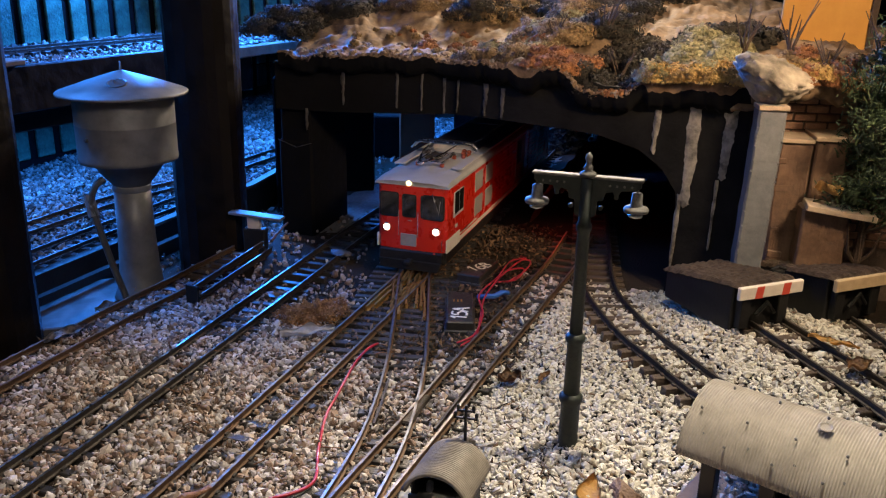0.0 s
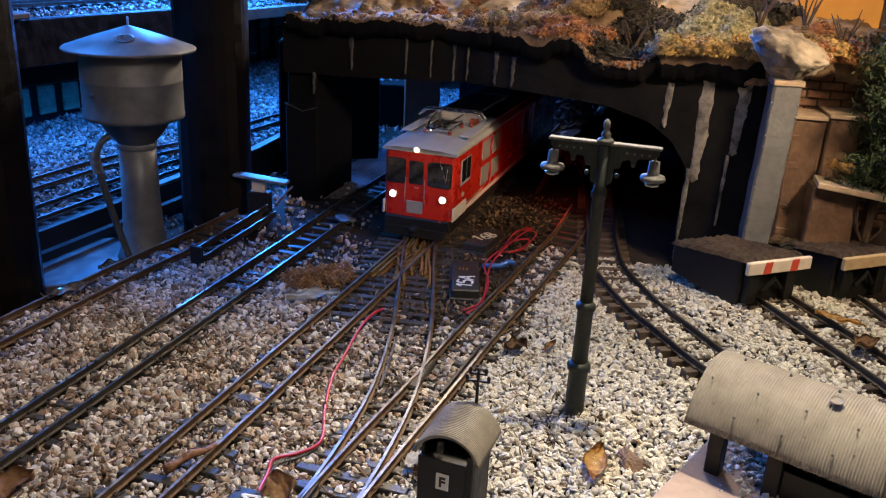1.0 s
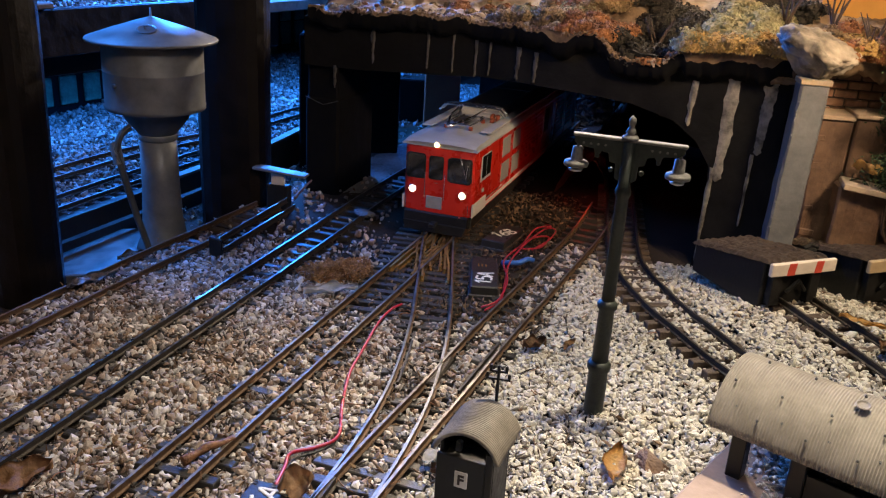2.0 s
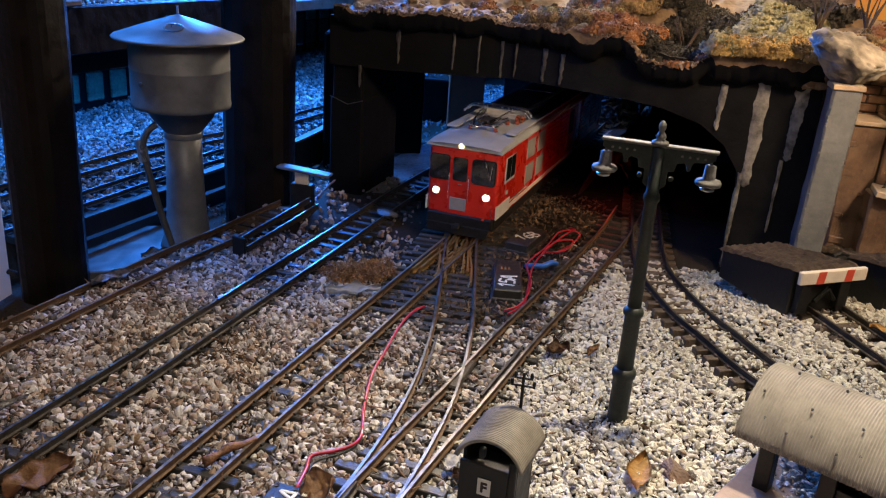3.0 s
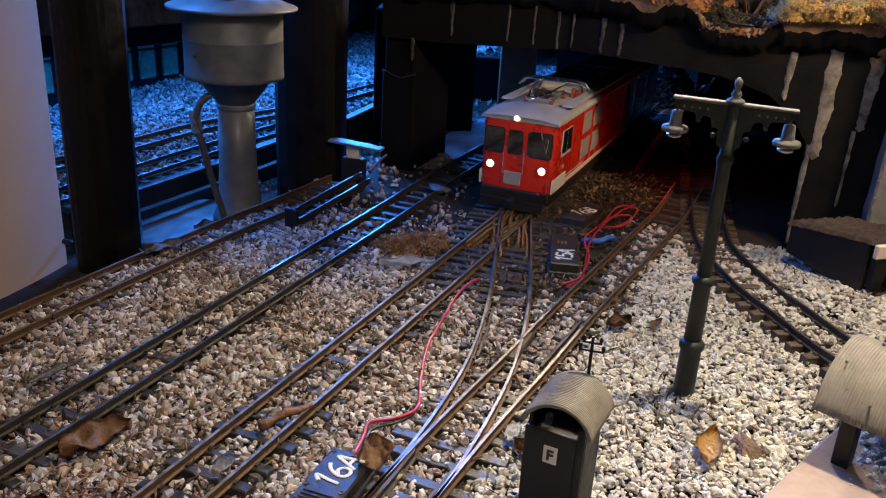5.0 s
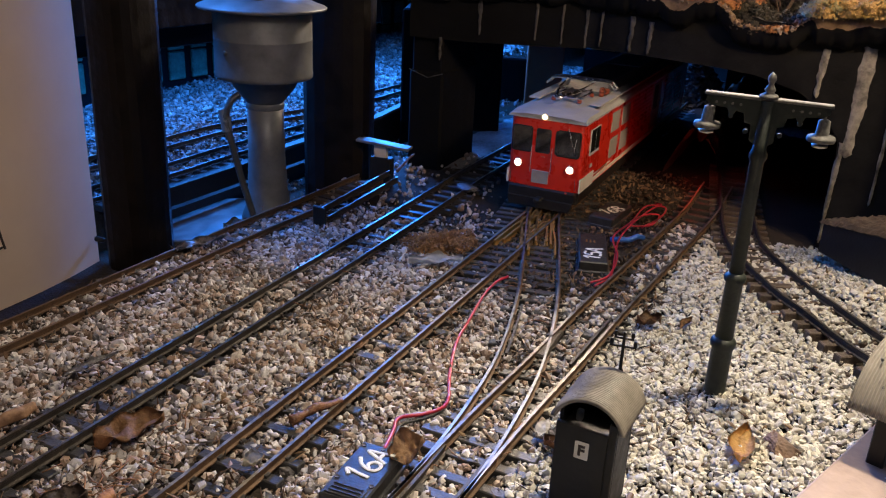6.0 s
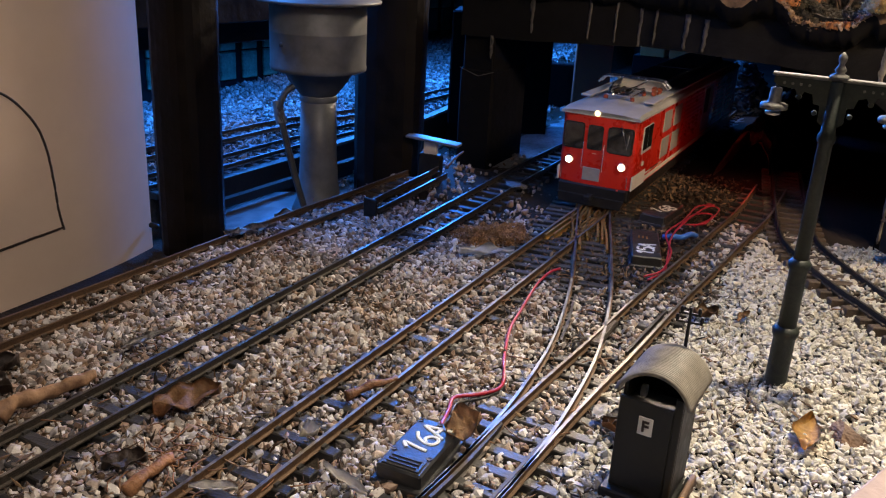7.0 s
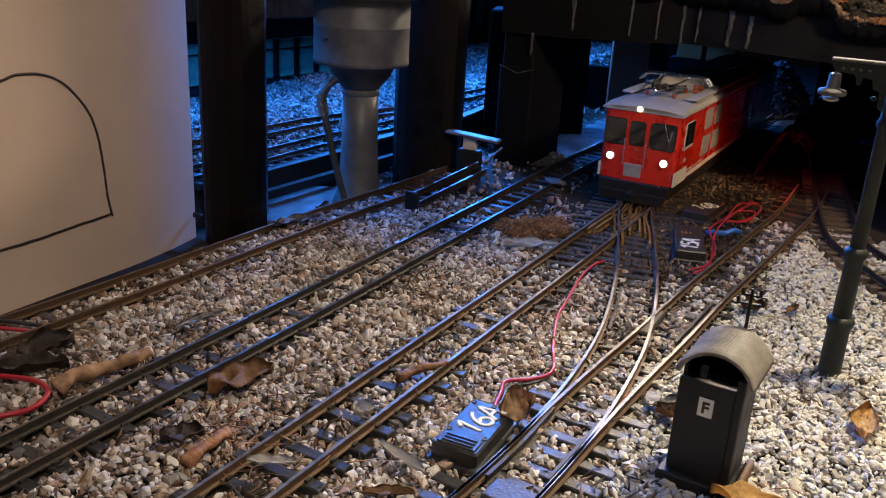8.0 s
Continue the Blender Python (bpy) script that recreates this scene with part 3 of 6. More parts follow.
def slip_rails():
    """Curved brass blades of the double slip where two tracks cross, and the check rails of the near turnout."""
    ob = thing("slip_crossing", "brass-coloured blades of a double slip crossing", "railway points")
    c, d = TRACKS["c"], TRACKS["d"]
    def at(line, y, off):
        i = min(range(len(line)), key=lambda k: abs(line[k].y - y))
        return line[i] + side_of(line, i)[0] * off
    runs = [(c, 1.23, d, 1.50, -0.019), (c, 1.22, d, 1.50, 0.019), (d, 1.21, c, 1.50, -0.019), (d, 1.20, c, 1.48, 0.019), (c, 1.26, d, 1.46, 0.008), (d, 1.25, c, 1.47, 0.006),
            (c, 1.25, d, 1.51, -0.027), (c, 1.24, d, 1.48, -0.010), (c, 1.27, d, 1.50, 0.014), (d, 1.22, c, 1.48, -0.030), (d, 1.25, c, 1.52, -0.009), (d, 1.24, c, 1.50, 0.013)]
    for l1, y1, l2, y2, off in runs:
        a, b = at(l1, y1, off), at(l2, y2, off)
        i, j = at(l1, y1 + 0.12, off), at(l2, y2 - 0.12, off)
        line = spline([a, a * 0.45 + i * 0.55, (i + j) / 2, j * 0.55 + b * 0.45, b], 0.012)
        part("blade", rail_mesh([p + Vector((0, 0, 0.0014)) for p in line]), "brass", ob, more=("brass",))
    for l, off in ((c, -HALF), (c, HALF), (d, -HALF), (d, HALF)):
        y = 1.25 if off < 0 else 1.21
        line = [at(l, y + 0.02 * k, off) + Vector((0, 0, 0.0016)) for k in range(15)]
        part("rail", rail_mesh(line), "brass", ob, more=("brass",))
    turnout = thing("turnout_parts", "switch blades and check rails of the near turnout", "railway points")
    e = TRACKS["e"]
    for l, off, y0, y1 in ((d, -0.0165, 0.90, 1.03), (e, 0.0165, 0.90, 1.02), (d, -0.0195, 0.60, 0.72), (e, 0.0195, 0.62, 0.72)):
        n = 12
        part("check_rail", rail_mesh([at(l, y0 + (y1 - y0) * k / n, off) + Vector((0, 0, 0.001)) for k in range(n + 1)]), "rail_dark", turnout, more=("rail_dark",))
    p = at(d, 0.945, HALF)
    bm = box((-0.0065, -0.035, 0.0), (0.0065, 0.035, 0.0088), 0.002, Matrix.Translation(p) @ Matrix.Rotation(math.radians(-16), 4, "Z"))
    part("frog", bm, "rail_dark", turnout, "grey plastic frog")
    p = at(e, 0.60, 0.0)
    part("tie_bar", box((-0.02, -0.013, 0), (0.017, 0.013, 0.007), 0.0015, Matrix.Translation(p + Vector((0.004, -0.008, 0))) @ Matrix.Rotation(math.radians(-20), 4, "Z")), "sleeper", turnout)


slip_rails()


# ---------------------------------------------------------------- loose stones
def stones(name, at, size, material, label, category, seed, flat=0.7, parent=None, kind="stuff", long=1.0, fine=True):
    rng = np.random.default_rng(seed)
    ph = (1 + 5 ** 0.5) / 2
    base = np.array([(-1, ph, 0), (1, ph, 0), (-1, -ph, 0), (1, -ph, 0), (0, -1, ph), (0, 1, ph), (0, -1, -ph), (0, 1, -ph), (ph, 0, -1), (ph, 0, 1), (-ph, 0, -1), (-ph, 0, 1)]) / 1.9
    tri = np.array([(0, 11, 5), (0, 5, 1), (0, 1, 7), (0, 7, 10), (0, 10, 11), (1, 5, 9), (5, 11, 4), (11, 10, 2), (10, 7, 6), (7, 1, 8), (3, 9, 4), (3, 4, 2), (3, 2, 6), (3, 6, 8), (3, 8, 9), (4, 9, 5), (2, 4, 11), (6, 2, 10), (8, 6, 7), (9, 8, 1)])
    if not fine:
        base = np.array([(1, 0, 0), (-1, 0, 0), (0, 1, 0), (0, -1, 0), (0, 0, 1), (0, 0, -1)], float) * 1.12
        tri = np.array([(0, 2, 4), (2, 1, 4), (1, 3, 4), (3, 0, 4), (2, 0, 5), (1, 2, 5), (3, 1, 5), (0, 3, 5)])
    nv, nt = len(base), len(tri)
    n = len(at)
    kinds = base[None] * rng.uniform(0.72, 1.22, (60, nv, 1)) + rng.normal(0, 0.14, (60, nv, 3))
    v = kinds[rng.integers(0, 60, n)]
    v = v * (np.asarray(size)[:, None, None] * np.stack([rng.uniform(0.85, 1.5, n) * long, rng.uniform(0.75, 1.1, n), rng.uniform(0.55, 1.0, n) * flat / 0.7], 1)[:, None, :])
    q = rng.normal(0, 1, (n, 4))
    q[:, 1:3] *= 0.45
    q /= np.linalg.norm(q, axis=1)[:, None]
    w, x, y, z = q.T
    rot = np.stack([1 - 2 * (y * y + z * z), 2 * (x * y - z * w), 2 * (x * z + y * w), 2 * (x * y + z * w), 1 - 2 * (x * x + z * z), 2 * (y * z - x * w), 2 * (x * z - y * w), 2 * (y * z + x * w), 1 - 2 * (x * x + y * y)], 1).reshape(n, 3, 3)
    v = np.einsum("nij,nkj->nki", rot, v) + np.asarray(at)[:, None, :]
    f = (tri[None] + nv * np.arange(n)[:, None, None]).reshape(-1)
    me = bpy.data.meshes.new(name)
    me.vertices.add(nv * n)
    me.vertices.foreach_set("co", v.reshape(-1).astype(np.float32))
    me.loops.add(3 * nt * n)
    me.loops.foreach_set("vertex_index", f.astype(np.int32))
    me.polygons.add(nt * n)
    me.polygons.foreach_set("loop_start", np.arange(0, 3 * nt * n, 3, dtype=np.int32))
    me.polygons.foreach_set("loop_total", np.full(nt * n, 3, dtype=np.int32))
    me.polygons.foreach_set("use_smooth", rng.random(nt * n) < 0.2)
    me.update(calc_edges=True)
    me.materials.append(M[material])
    ob = new(name, me)
    if parent is not None:
        ob.parent = parent
        if label:
            tagged(ob, label=label)
        return ob
    return tagged(ob, label, category, kind=kind)


def spread(x0, x1, y0, y1, pitch, seed):
    rng = np.random.default_rng(seed)
    gx, gy = np.meshgrid(np.arange(x0, x1, pitch), np.arange(y0, y1, pitch))
    p = np.stack([gx.ravel(), gy.ravel()], 1)
    return p + rng.uniform(-0.55, 0.55, p.shape) * pitch, rng


def near_tracks(p):
    """Distance to the nearest rail, and to the nearest centre line."""
    best_r, best_c = np.full(len(p), 9.0), np.full(len(p), 9.0)
    for key, pts in TRACKS.items():
        c = np.array([(q.x, q.y) for q in pts[::2]])
        for k in range(0, len(p), 8000):
            d = np.sqrt(((p[k:k + 8000, None] - c[None]) ** 2).sum(2)).min(1)
            best_c[k:k + 8000] = np.minimum(best_c[k:k + 8000], d)
            best_r[k:k + 8000] = np.minimum(best_r[k:k + 8000], np.abs(d - HALF))
    return best_r, best_c


SLEEPER_AT = np.array([(o.matrix_basis.translation.x, o.matrix_basis.translation.y, math.atan2(o.matrix_basis[1][0], o.matrix_basis[0][0]), o.data.vertices[0].co.x * -2) for o in scene.objects if o.name.startswith("sleeper")])


def on_sleeper(p):
    hit = np.zeros(len(p), bool)
    for x, y, a, length in SLEEPER_AT:
        dx, dy = p[:, 0] - x, p[:, 1] - y
        near = np.abs(dx) + np.abs(dy) < 0.12
        if near.any():
            u = dx[near] * math.cos(a) + dy[near] * math.sin(a)
            v = -dx[near] * math.sin(a) + dy[near] * math.cos(a)
            idx = np.where(near)[0]
            hit[idx[(np.abs(u) < abs(length) / 2 + 0.001) & (np.abs(v) < 0.0065)]] = True
    return hit


def dip(p):
    """How far the ballast has sunk below the sleepers along each track."""
    out = np.zeros(len(p))
    for key, reach, deep in (("b", 0.042, 0.0020), ("c", 0.048, 0.0026), ("d", 0.046, 0.0020), ("e", 0.044, 0.0018), ("f", 0.050, 0.0040), ("g", 0.046, 0.0036), ("h", 0.046, 0.0036)):
        c = np.array([(q.x, q.y) for q in TRACKS[key][::2]])
        for k in range(0, len(p), 8000):
            d = np.sqrt(((p[k:k + 8000, None] - c[None]) ** 2).sum(2)).min(1)
            out[k:k + 8000] = np.maximum(out[k:k + 8000], deep * (1 + 0.8 * sstep(0.82, 0.70, p[k:k + 8000, 1])) * (1 - sstep(reach - 0.006, reach + 0.004, d)) * (0.35 + 0.65 * sstep(0.018, 0.028, d)))
    return out


def gravel():
    p, rng = spread(-0.80, 0.80, 0.44, 1.75, 0.0043, 3)
    rim = np.interp(p[:, 1], EDGE[:, 1], EDGE[:, 0]) - 0.036
    keep = (p[:, 0] > rim) & (np.abs(p[:, 0] + 0.03) < 0.22 + 0.56 * p[:, 1])
    front = 1.56 - 0.63 * p[:, 0]
    keep &= ~((p[:, 1] > front - 0.03) & (p[:, 0] > 0.0))
    bare = (p[:, 1] > 1.08) & (p[:, 1] < 1.75) & (p[:, 0] > -0.14 + 0.22 * (p[:, 1] - 1.1)) & (p[:, 0] < 0.075 + 0.3 * (p[:, 1] - 1.1))
    keep &= ~(bare & (rng.random(len(p)) < 0.93))
    dark = (p[:, 1] > 1.22) & (p[:, 0] > -0.24) & (p[:, 0] < 0.12)
    keep &= ~(dark & (rng.random(len(p)) < 0.55))
    keep &= ~((rng.random(len(p)) < 0.93 * sstep(1.16, 1.42, p[:, 1])) & (p[:, 0] < 0.15))
    p = p[keep]
    r, c = near_tracks(p)
    tie = on_sleeper(p)
    keep = (r > 0.0042) & ~(tie & (rng.random(len(p)) < np.where(p[:, 1] < 0.78, np.where(c < HALF, 0.66, 0.86), np.where(p[:, 1] < 1.12, np.where(c < HALF, 0.28, 0.5), 0.75))))
    keep &= ~((c < HALF) & (rng.random(len(p)) < 0.12))
    p, r, c, tie = p[keep], r[keep], c[keep], tie[keep]
    n = len(p)
    size = np.clip(rng.lognormal(math.log(0.0031), 0.36, n), 0.0014, 0.0058) * np.where(r < 0.008, 0.75, 1.0)
    lift = rng.uniform(-0.0022, 0.002, n) + np.where(tie, np.where(p[:, 1] < 0.78, 0.0012, 0.0032), 0.0) + np.where(c > 0.05, 0.001, 0) - dip(p)
    z = land(p[:, 0], p[:, 1]) + lift + 0.0012 * np.sin(p[:, 0] * 37) * np.cos(p[:, 1] * 29)
    at = np.stack([p[:, 0], p[:, 1], z], 1)
    e = np.array([(q.x, q.y) for q in TRACKS["e"]])
    white = p[:, 0] - np.interp(p[:, 1], e[:, 1], e[:, 0]) + rng.normal(0, 0.014, n) > 0.028
    stones("gravel", at[~white], size[~white], "gravel_mixed", "beige, grey and brown gravel between the tracks", "gravel", 11)
    extra = white & (rng.random(n) < 0.45)
    shift = np.stack([rng.uniform(-0.0025, 0.0025, n), rng.uniform(-0.0025, 0.0025, n), rng.uniform(0.0, 0.002, n)], 1)
    top = np.concatenate([at[white], (at + shift)[extra]])
    stones("gravel", top, np.concatenate([size[white], size[extra]]) * 0.92, "gravel_white", "cream-white gravel round the lamp post", "gravel", 12, 0.50)
    k = rng.random(n) < np.where(white, 0.05, 0.30)
    stones("debris", at[k] + np.stack([rng.uniform(-0.003, 0.003, k.sum()), rng.uniform(-0.003, 0.003, k.sum()), rng.uniform(0.0005, 0.0028, k.sum())], 1), rng.uniform(0.0010, 0.0031, k.sum()), "debris", "brown bark crumbs and dry bits between the stones", "debris", 15, 0.32, long=1.7, fine=False)
    cx, cy = rng.uniform(-0.50, 0.16, 46), rng.uniform(0.52, 1.15, 46)
    pick = rng.integers(0, 46, 1500)
    sx, sy = cx[pick] + rng.normal(0, 0.022, 1500), cy[pick] + rng.normal(0, 0.022, 1500)
    ok = near_tracks(np.stack([sx, sy], 1))[0] > 0.004
    sx, sy = sx[ok], sy[ok]
    stones("straw", np.stack([sx, sy, land(sx, sy) + rng.uniform(0.002, 0.0055, len(sx))], 1), rng.uniform(0.0009, 0.0016, len(sx)), "debris", "dry straw and leaf shreds scattered over the gravel", "straw", 17, 0.4, long=5.0, fine=False)
    nb = 3200
    by = rng.uniform(1.08, 1.70, nb)
    bx = rng.uniform(-0.14, 0.10, nb) + 0.25 * (by - 1.1)
    stones("debris", np.stack([bx, by, rng.uniform(0.0, 0.003, nb)], 1), rng.uniform(0.0012, 0.0034, nb), "debris", "dark bark crumbs round the crossing", "debris", 16, 0.4, long=1.5, fine=False)
    q, rng = spread(-1.25, 0.35, 0.85, 2.9, 0.0064, 5)
    rim = np.interp(q[:, 1], EDGE[:, 1], EDGE[:, 0]) - 0.05
    back = rim + 0.002 - q[:, 0]
    keep = ((back > 0.205) & (q[:, 1] > 1.16)) | ((q[:, 1] > 2.34) & (q[:, 0] < 0.1 + 0.3 * (q[:, 1] - 1.76)))
    keep |= (back > 0.0) & (back < 0.19) & (q[:, 1] > 1.2) & (rng.random(len(q)) < 0.10)
    keep &= ~((np.abs(q[:, 0] + 0.52) < 0.10) & (np.abs(q[:, 1] - 1.34) < 0.13))
    q = q[keep]
    r, c = near_tracks(q)
    keep = (r > 0.006) & ~(on_sleeper(q) & (rng.random(len(q)) < 0.8))
    q = q[keep]
    z = land(q[:, 0], q[:, 1]) + rng.uniform(-0.003, 0.003, len(q))
    stones("gravel", np.stack([q[:, 0], q[:, 1], z], 1), np.clip(rng.lognormal(math.log(0.0037), 0.40, len(q)), 0.0016, 0.009), "gravel_grey", "grey gravel on the blue-lit storage tracks", "gravel", 13, fine=False)


gravel()


# ---------------------------------------------------------------- bridge, tunnel and rock above it
FAC = Matrix.Translation((0, 1.56, 0)) @ Matrix.Rotation(math.atan2(-0.533, 0.846), 4, "Z")

WING = Matrix.Translation((0.010, 1.553, 0)) @ Matrix.Rotation(math.atan2(-0.0535, 0.245), 4, "Z")


def bridge():
    ob = thing("bridge_portal", "black-painted plaster bridge wall with a wide tunnel arch", "bridge", kind="structure")
    top = [(0.012 + 0.518 * k / 30, 0.322 + 0.008 * noise.noise((k * 0.6, 3, 0))) for k in range(31)]
    arch = [(0.432, -0.02), (0.436, 0.06), (0.440, 0.119), (0.434, 0.172), (0.41, 0.204), (0.370, 0.229), (0.304, 0.243), (0.245, 0.246), (0.1, 0.247), (0.012, 0.246)]
    part("facade", prism(top + [(0.53, -0.02)] + arch, 0.0, 0.05, FAC), "black_lit", ob)
    part("facade", prism([(-0.315, 0.322), (0.0, 0.324), (0.0, 0.244), (-0.2, 0.236), (-0.315, 0.236)], 0.0, 0.05, WING), "black_paint", ob)
    part("tunnel_roof", box((-0.36, 0.055, 0.252), (0.495, 0.80, 0.31), 0, FAC), "black_matte_shade", ob)
    part("tunnel_side", box((0.455, 0.052, -0.03), (0.495, 0.85, 0.25), 0, FAC), "black_matte_shade", ob)
    # Back wall is added to keep the view behind the train black.
    part("tunnel_added_back", box((-0.06, 0.80, -0.03), (0.454, 0.85, 0.25), 0, FAC), "black_matte_shade", ob)
    bm = bm_new()
    bmesh.ops.create_grid(bm, x_segments=60, y_segments=24, size=1.0)
    for v in bm.verts:
        u, w = v.co.x, v.co.y
        n = noise.fractal((u * 4, w * 2, 3.0), 1.0, 2.0, 4)
        v.co = Vector((0.05 * w + 0.012 * n, 0.30 * u, 0.13 * (1 - w * w) * (0.8 + 0.25 * n) - 0.012 + 0.02 * noise.noise((u * 9, w * 3, 0))))
    bmesh.ops.transform(bm, matrix=pose(0.325, 1.99, 0, 0, 0, -17.5), verts=bm.verts[:])
    ridge = part("tunnel_rock", bm, "stone_brown", None, smooth=True)
    tagged(ridge, "folded brown rock beside the track in the tunnel", "rock", kind="structure")
    rng = random.Random(4)
    for s, z0, z1, w in ((-0.085, 0.25, 0.32, 0.006), (-0.185, 0.25, 0.315, 0.008), (-0.04, 0.248, 0.318, 0.005), (-0.255, 0.20, 0.24, 0.006), (0.395, 0.225, 0.31, 0.013), (0.452, 0.15, 0.315, 0.022), (0.503, 0.20, 0.31, 0.020), (0.496, 0.09, 0.20, 0.006), (0.443, 0.02, 0.17, 0.008), (0.012, 0.245, 0.318, 0.007), (0.04, 0.25, 0.318, 0.006), (0.095, 0.25, 0.305, 0.010), (0.128, 0.25, 0.30, 0.009)):
        pts = [(s + 0.22 * w * noise.noise((s * 40, k * 1.7, 1)) - 0.03 * (0.3 - (z1 + (z0 - z1) * k / 9)) * 0.5, -0.0015, z1 + (z0 - z1) * k / 9) for k in range(10)]
        pts = spline(pts, (z1 - z0) / 28)
        bm = bm_new()
        l, r = [], []
        for k, (x, y, z) in enumerate(pts):
            ww = w * (0.62 - 0.30 * k / len(pts) + 0.22 * noise.noise((k * 0.22, s * 30, 2)) + 0.10 * noise.noise((k * 1.1, s * 60, 5))) * (0.3 if k == len(pts) - 1 else 1)
            l.append(bm.verts.new((x - ww, 0.0008, z)))
            r.append(bm.verts.new((x + ww, 0.0008, z)))
        m = [bm.verts.new((x, -0.0022 - 0.0016 * rng.random(), z)) for x, y, z in pts]
        for k in range(len(pts) - 1):
            bm.faces.new((l[k], m[k], m[k + 1], l[k + 1]))
            bm.faces.new((m[k], r[k], r[k + 1], m[k + 1]))
        bmesh.ops.recalc_face_normals(bm, faces=bm.faces[:])
        bmesh.ops.transform(bm, matrix=FAC if s > 0 else WING, verts=bm.verts[:])
        part("plaster_run", bm, "plaster_pale" if s > 0.3 else "plaster_dim", ob, "pale plaster drip", smooth=True)
    pier = thing("bridge_pier", "black square pier with a pale cracked ledge", "bridge pier", pose(-0.233, 1.608, 0, 0, 0, -17.5), kind="structure")
    part("shaft", box((-0.064, 0.003, 0.17), (-0.003, 0.15, 0.325), 0.003), "black_paint", pier)
    part("base", box((-0.068, 0.0, -0.03), (0.0, 0.155, 0.178), 0.004), "black_paint", pier)
    crack = [(-0.068 + 0.0034 * k, -0.0006, 0.178 - 0.012 * (1 - abs(k - 11) / 11) + 0.0012 * noise.noise((k * 0.9, 1, 1))) for k in range(21)]
    part("crack", tube(crack, 0.0008, 6), "plaster_dim", pier, "pale crack line")
    part("low_wall", box((-0.32, 2.30, -0.03), (-0.03, 2.33, 0.107), 0.003), "black_matte_shade", ob)
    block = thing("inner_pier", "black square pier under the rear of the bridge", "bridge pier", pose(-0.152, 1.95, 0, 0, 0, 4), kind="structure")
    part("shaft", box((-0.22, 0.0, -0.05), (0.0, 0.12, 0.252), 0.004), "black_matte_shade", block)


bridge()


def lip(s):
    """Where the rock ends in front, across the bridge."""
    return -0.014 + 0.39 * min(0.0, s - 0.012) + 0.003 * noise.fractal((s * 16, 7, 0), 1.0, 2.0, 4) + 0.74 * max(0.0, s - 0.535)


def cliff_z(s, y):
    n = noise.fractal((s * 7, y * 7, 1.3), 1.0, 2.0, 4)
    n2 = noise.fractal((s * 30, y * 30, 4.1), 0.8, 2.0, 4)
    ridge = 1 - abs(noise.noise((s * 11, y * 11, 9.0))) * 2
    right = float(sstep(0.2, 0.65, s))
    hollow = -0.03 * float(sstep(0.24, 0.28, s) * (1 - sstep(0.34, 0.385, s)) * sstep(-0.05, 0.0, y) * (1 - sstep(0.10, 0.16, y)))
    back = y + 0.39 * max(0.0, 0.012 - s)
    return 0.338 + 0.018 * n * float(0.4 + 0.6 * sstep(0.0, 0.05, back + 0.014)) + 0.006 * n2 + 0.004 * noise.noise((s * 75, y * 75, 2.0)) + 0.006 * ridge + 0.05 * float(sstep(0.03, 0.35, back)) * (1 - 0.4 * right) + 0.10 * max(0.0, back - 0.2) * (1 - right) + hollow


def cliff():
    ns, ny = 720, 90
    grid = []
    verts, faces = [], []
    for j in range(ny):
        for i in range(ns):
            u = i / (ns - 1)
            back = 0.85 * (j / (ny - 1)) ** 1.5
            s = -0.262 - 0.5 * back + (1.612 + 0.5 * back) * u
            y = lip(s) + back
            z = cliff_z(s, y) - (0.003 if j == 0 else 0.001 if j == 1 else 0) - 0.04 * (1 - min(1.0, u / 0.014)) ** 2 * min(1.0, back / 0.05)
            verts.append((s, y, z))
    for k, (dy, dz) in enumerate(((-0.0006, 0.0), (0.001, 0.018), (0.010, 0.027), (0.03, 0.022))):
        for i in range(ns):
            s, y, z = verts[i]
            torn = 0.0022 + 0.0035 * noise.fractal((s * 26, 2.2, 0), 1.0, 2.0, 5) + 0.0025 * noise.noise((s * 190, 1.1, 0)) + 0.016 * math.exp(-((s - 0.17) / 0.022) ** 2) + 0.012 * float(sstep(0.37, 0.385, s) * (1 - sstep(0.50, 0.52, s)))
            verts.append((s, y + dy + 0.001 * noise.noise((s * 80, k * 3.0, 5)), z - max(0.0006, torn) - dz))
    for j in range(ny - 1):
        for i in range(ns - 1):
            a = j * ns + i
            faces.append((a, a + 1, a + ns + 1, a + ns))
    for k in range(4):
        up = 0 if k == 0 else (ny + k - 1) * ns
        lo = (ny + k) * ns
        for i in range(ns - 1):
            faces.append((up + i, lo + i, lo + i + 1, up + i + 1))
    me = bpy.data.meshes.new("rock_cliff")
    me.from_pydata([tuple(FAC @ Vector(v)) for v in verts], [], faces)
    me.materials.append(M["cliff"])
    me.materials.append(M["black_paint"])
    top = (ny - 1) * (ns - 1) + ns - 1
    me.polygons.foreach_set("material_index", [0 if k < top or k % (ns - 1) > 0.49 * ns else 1 for k in range(len(faces))])
    me.polygons.foreach_set("use_smooth", [True] * len(faces))
    ob = new("rock_cliff", me)
    tagged(ob, "brown earth and plaster rock on top of the bridge", "cliff", kind="structure")


cliff()


def on_cliff(s, y, up=0.0):
    v = FAC @ Vector((s, y, cliff_z(s, y) + up))
    return v


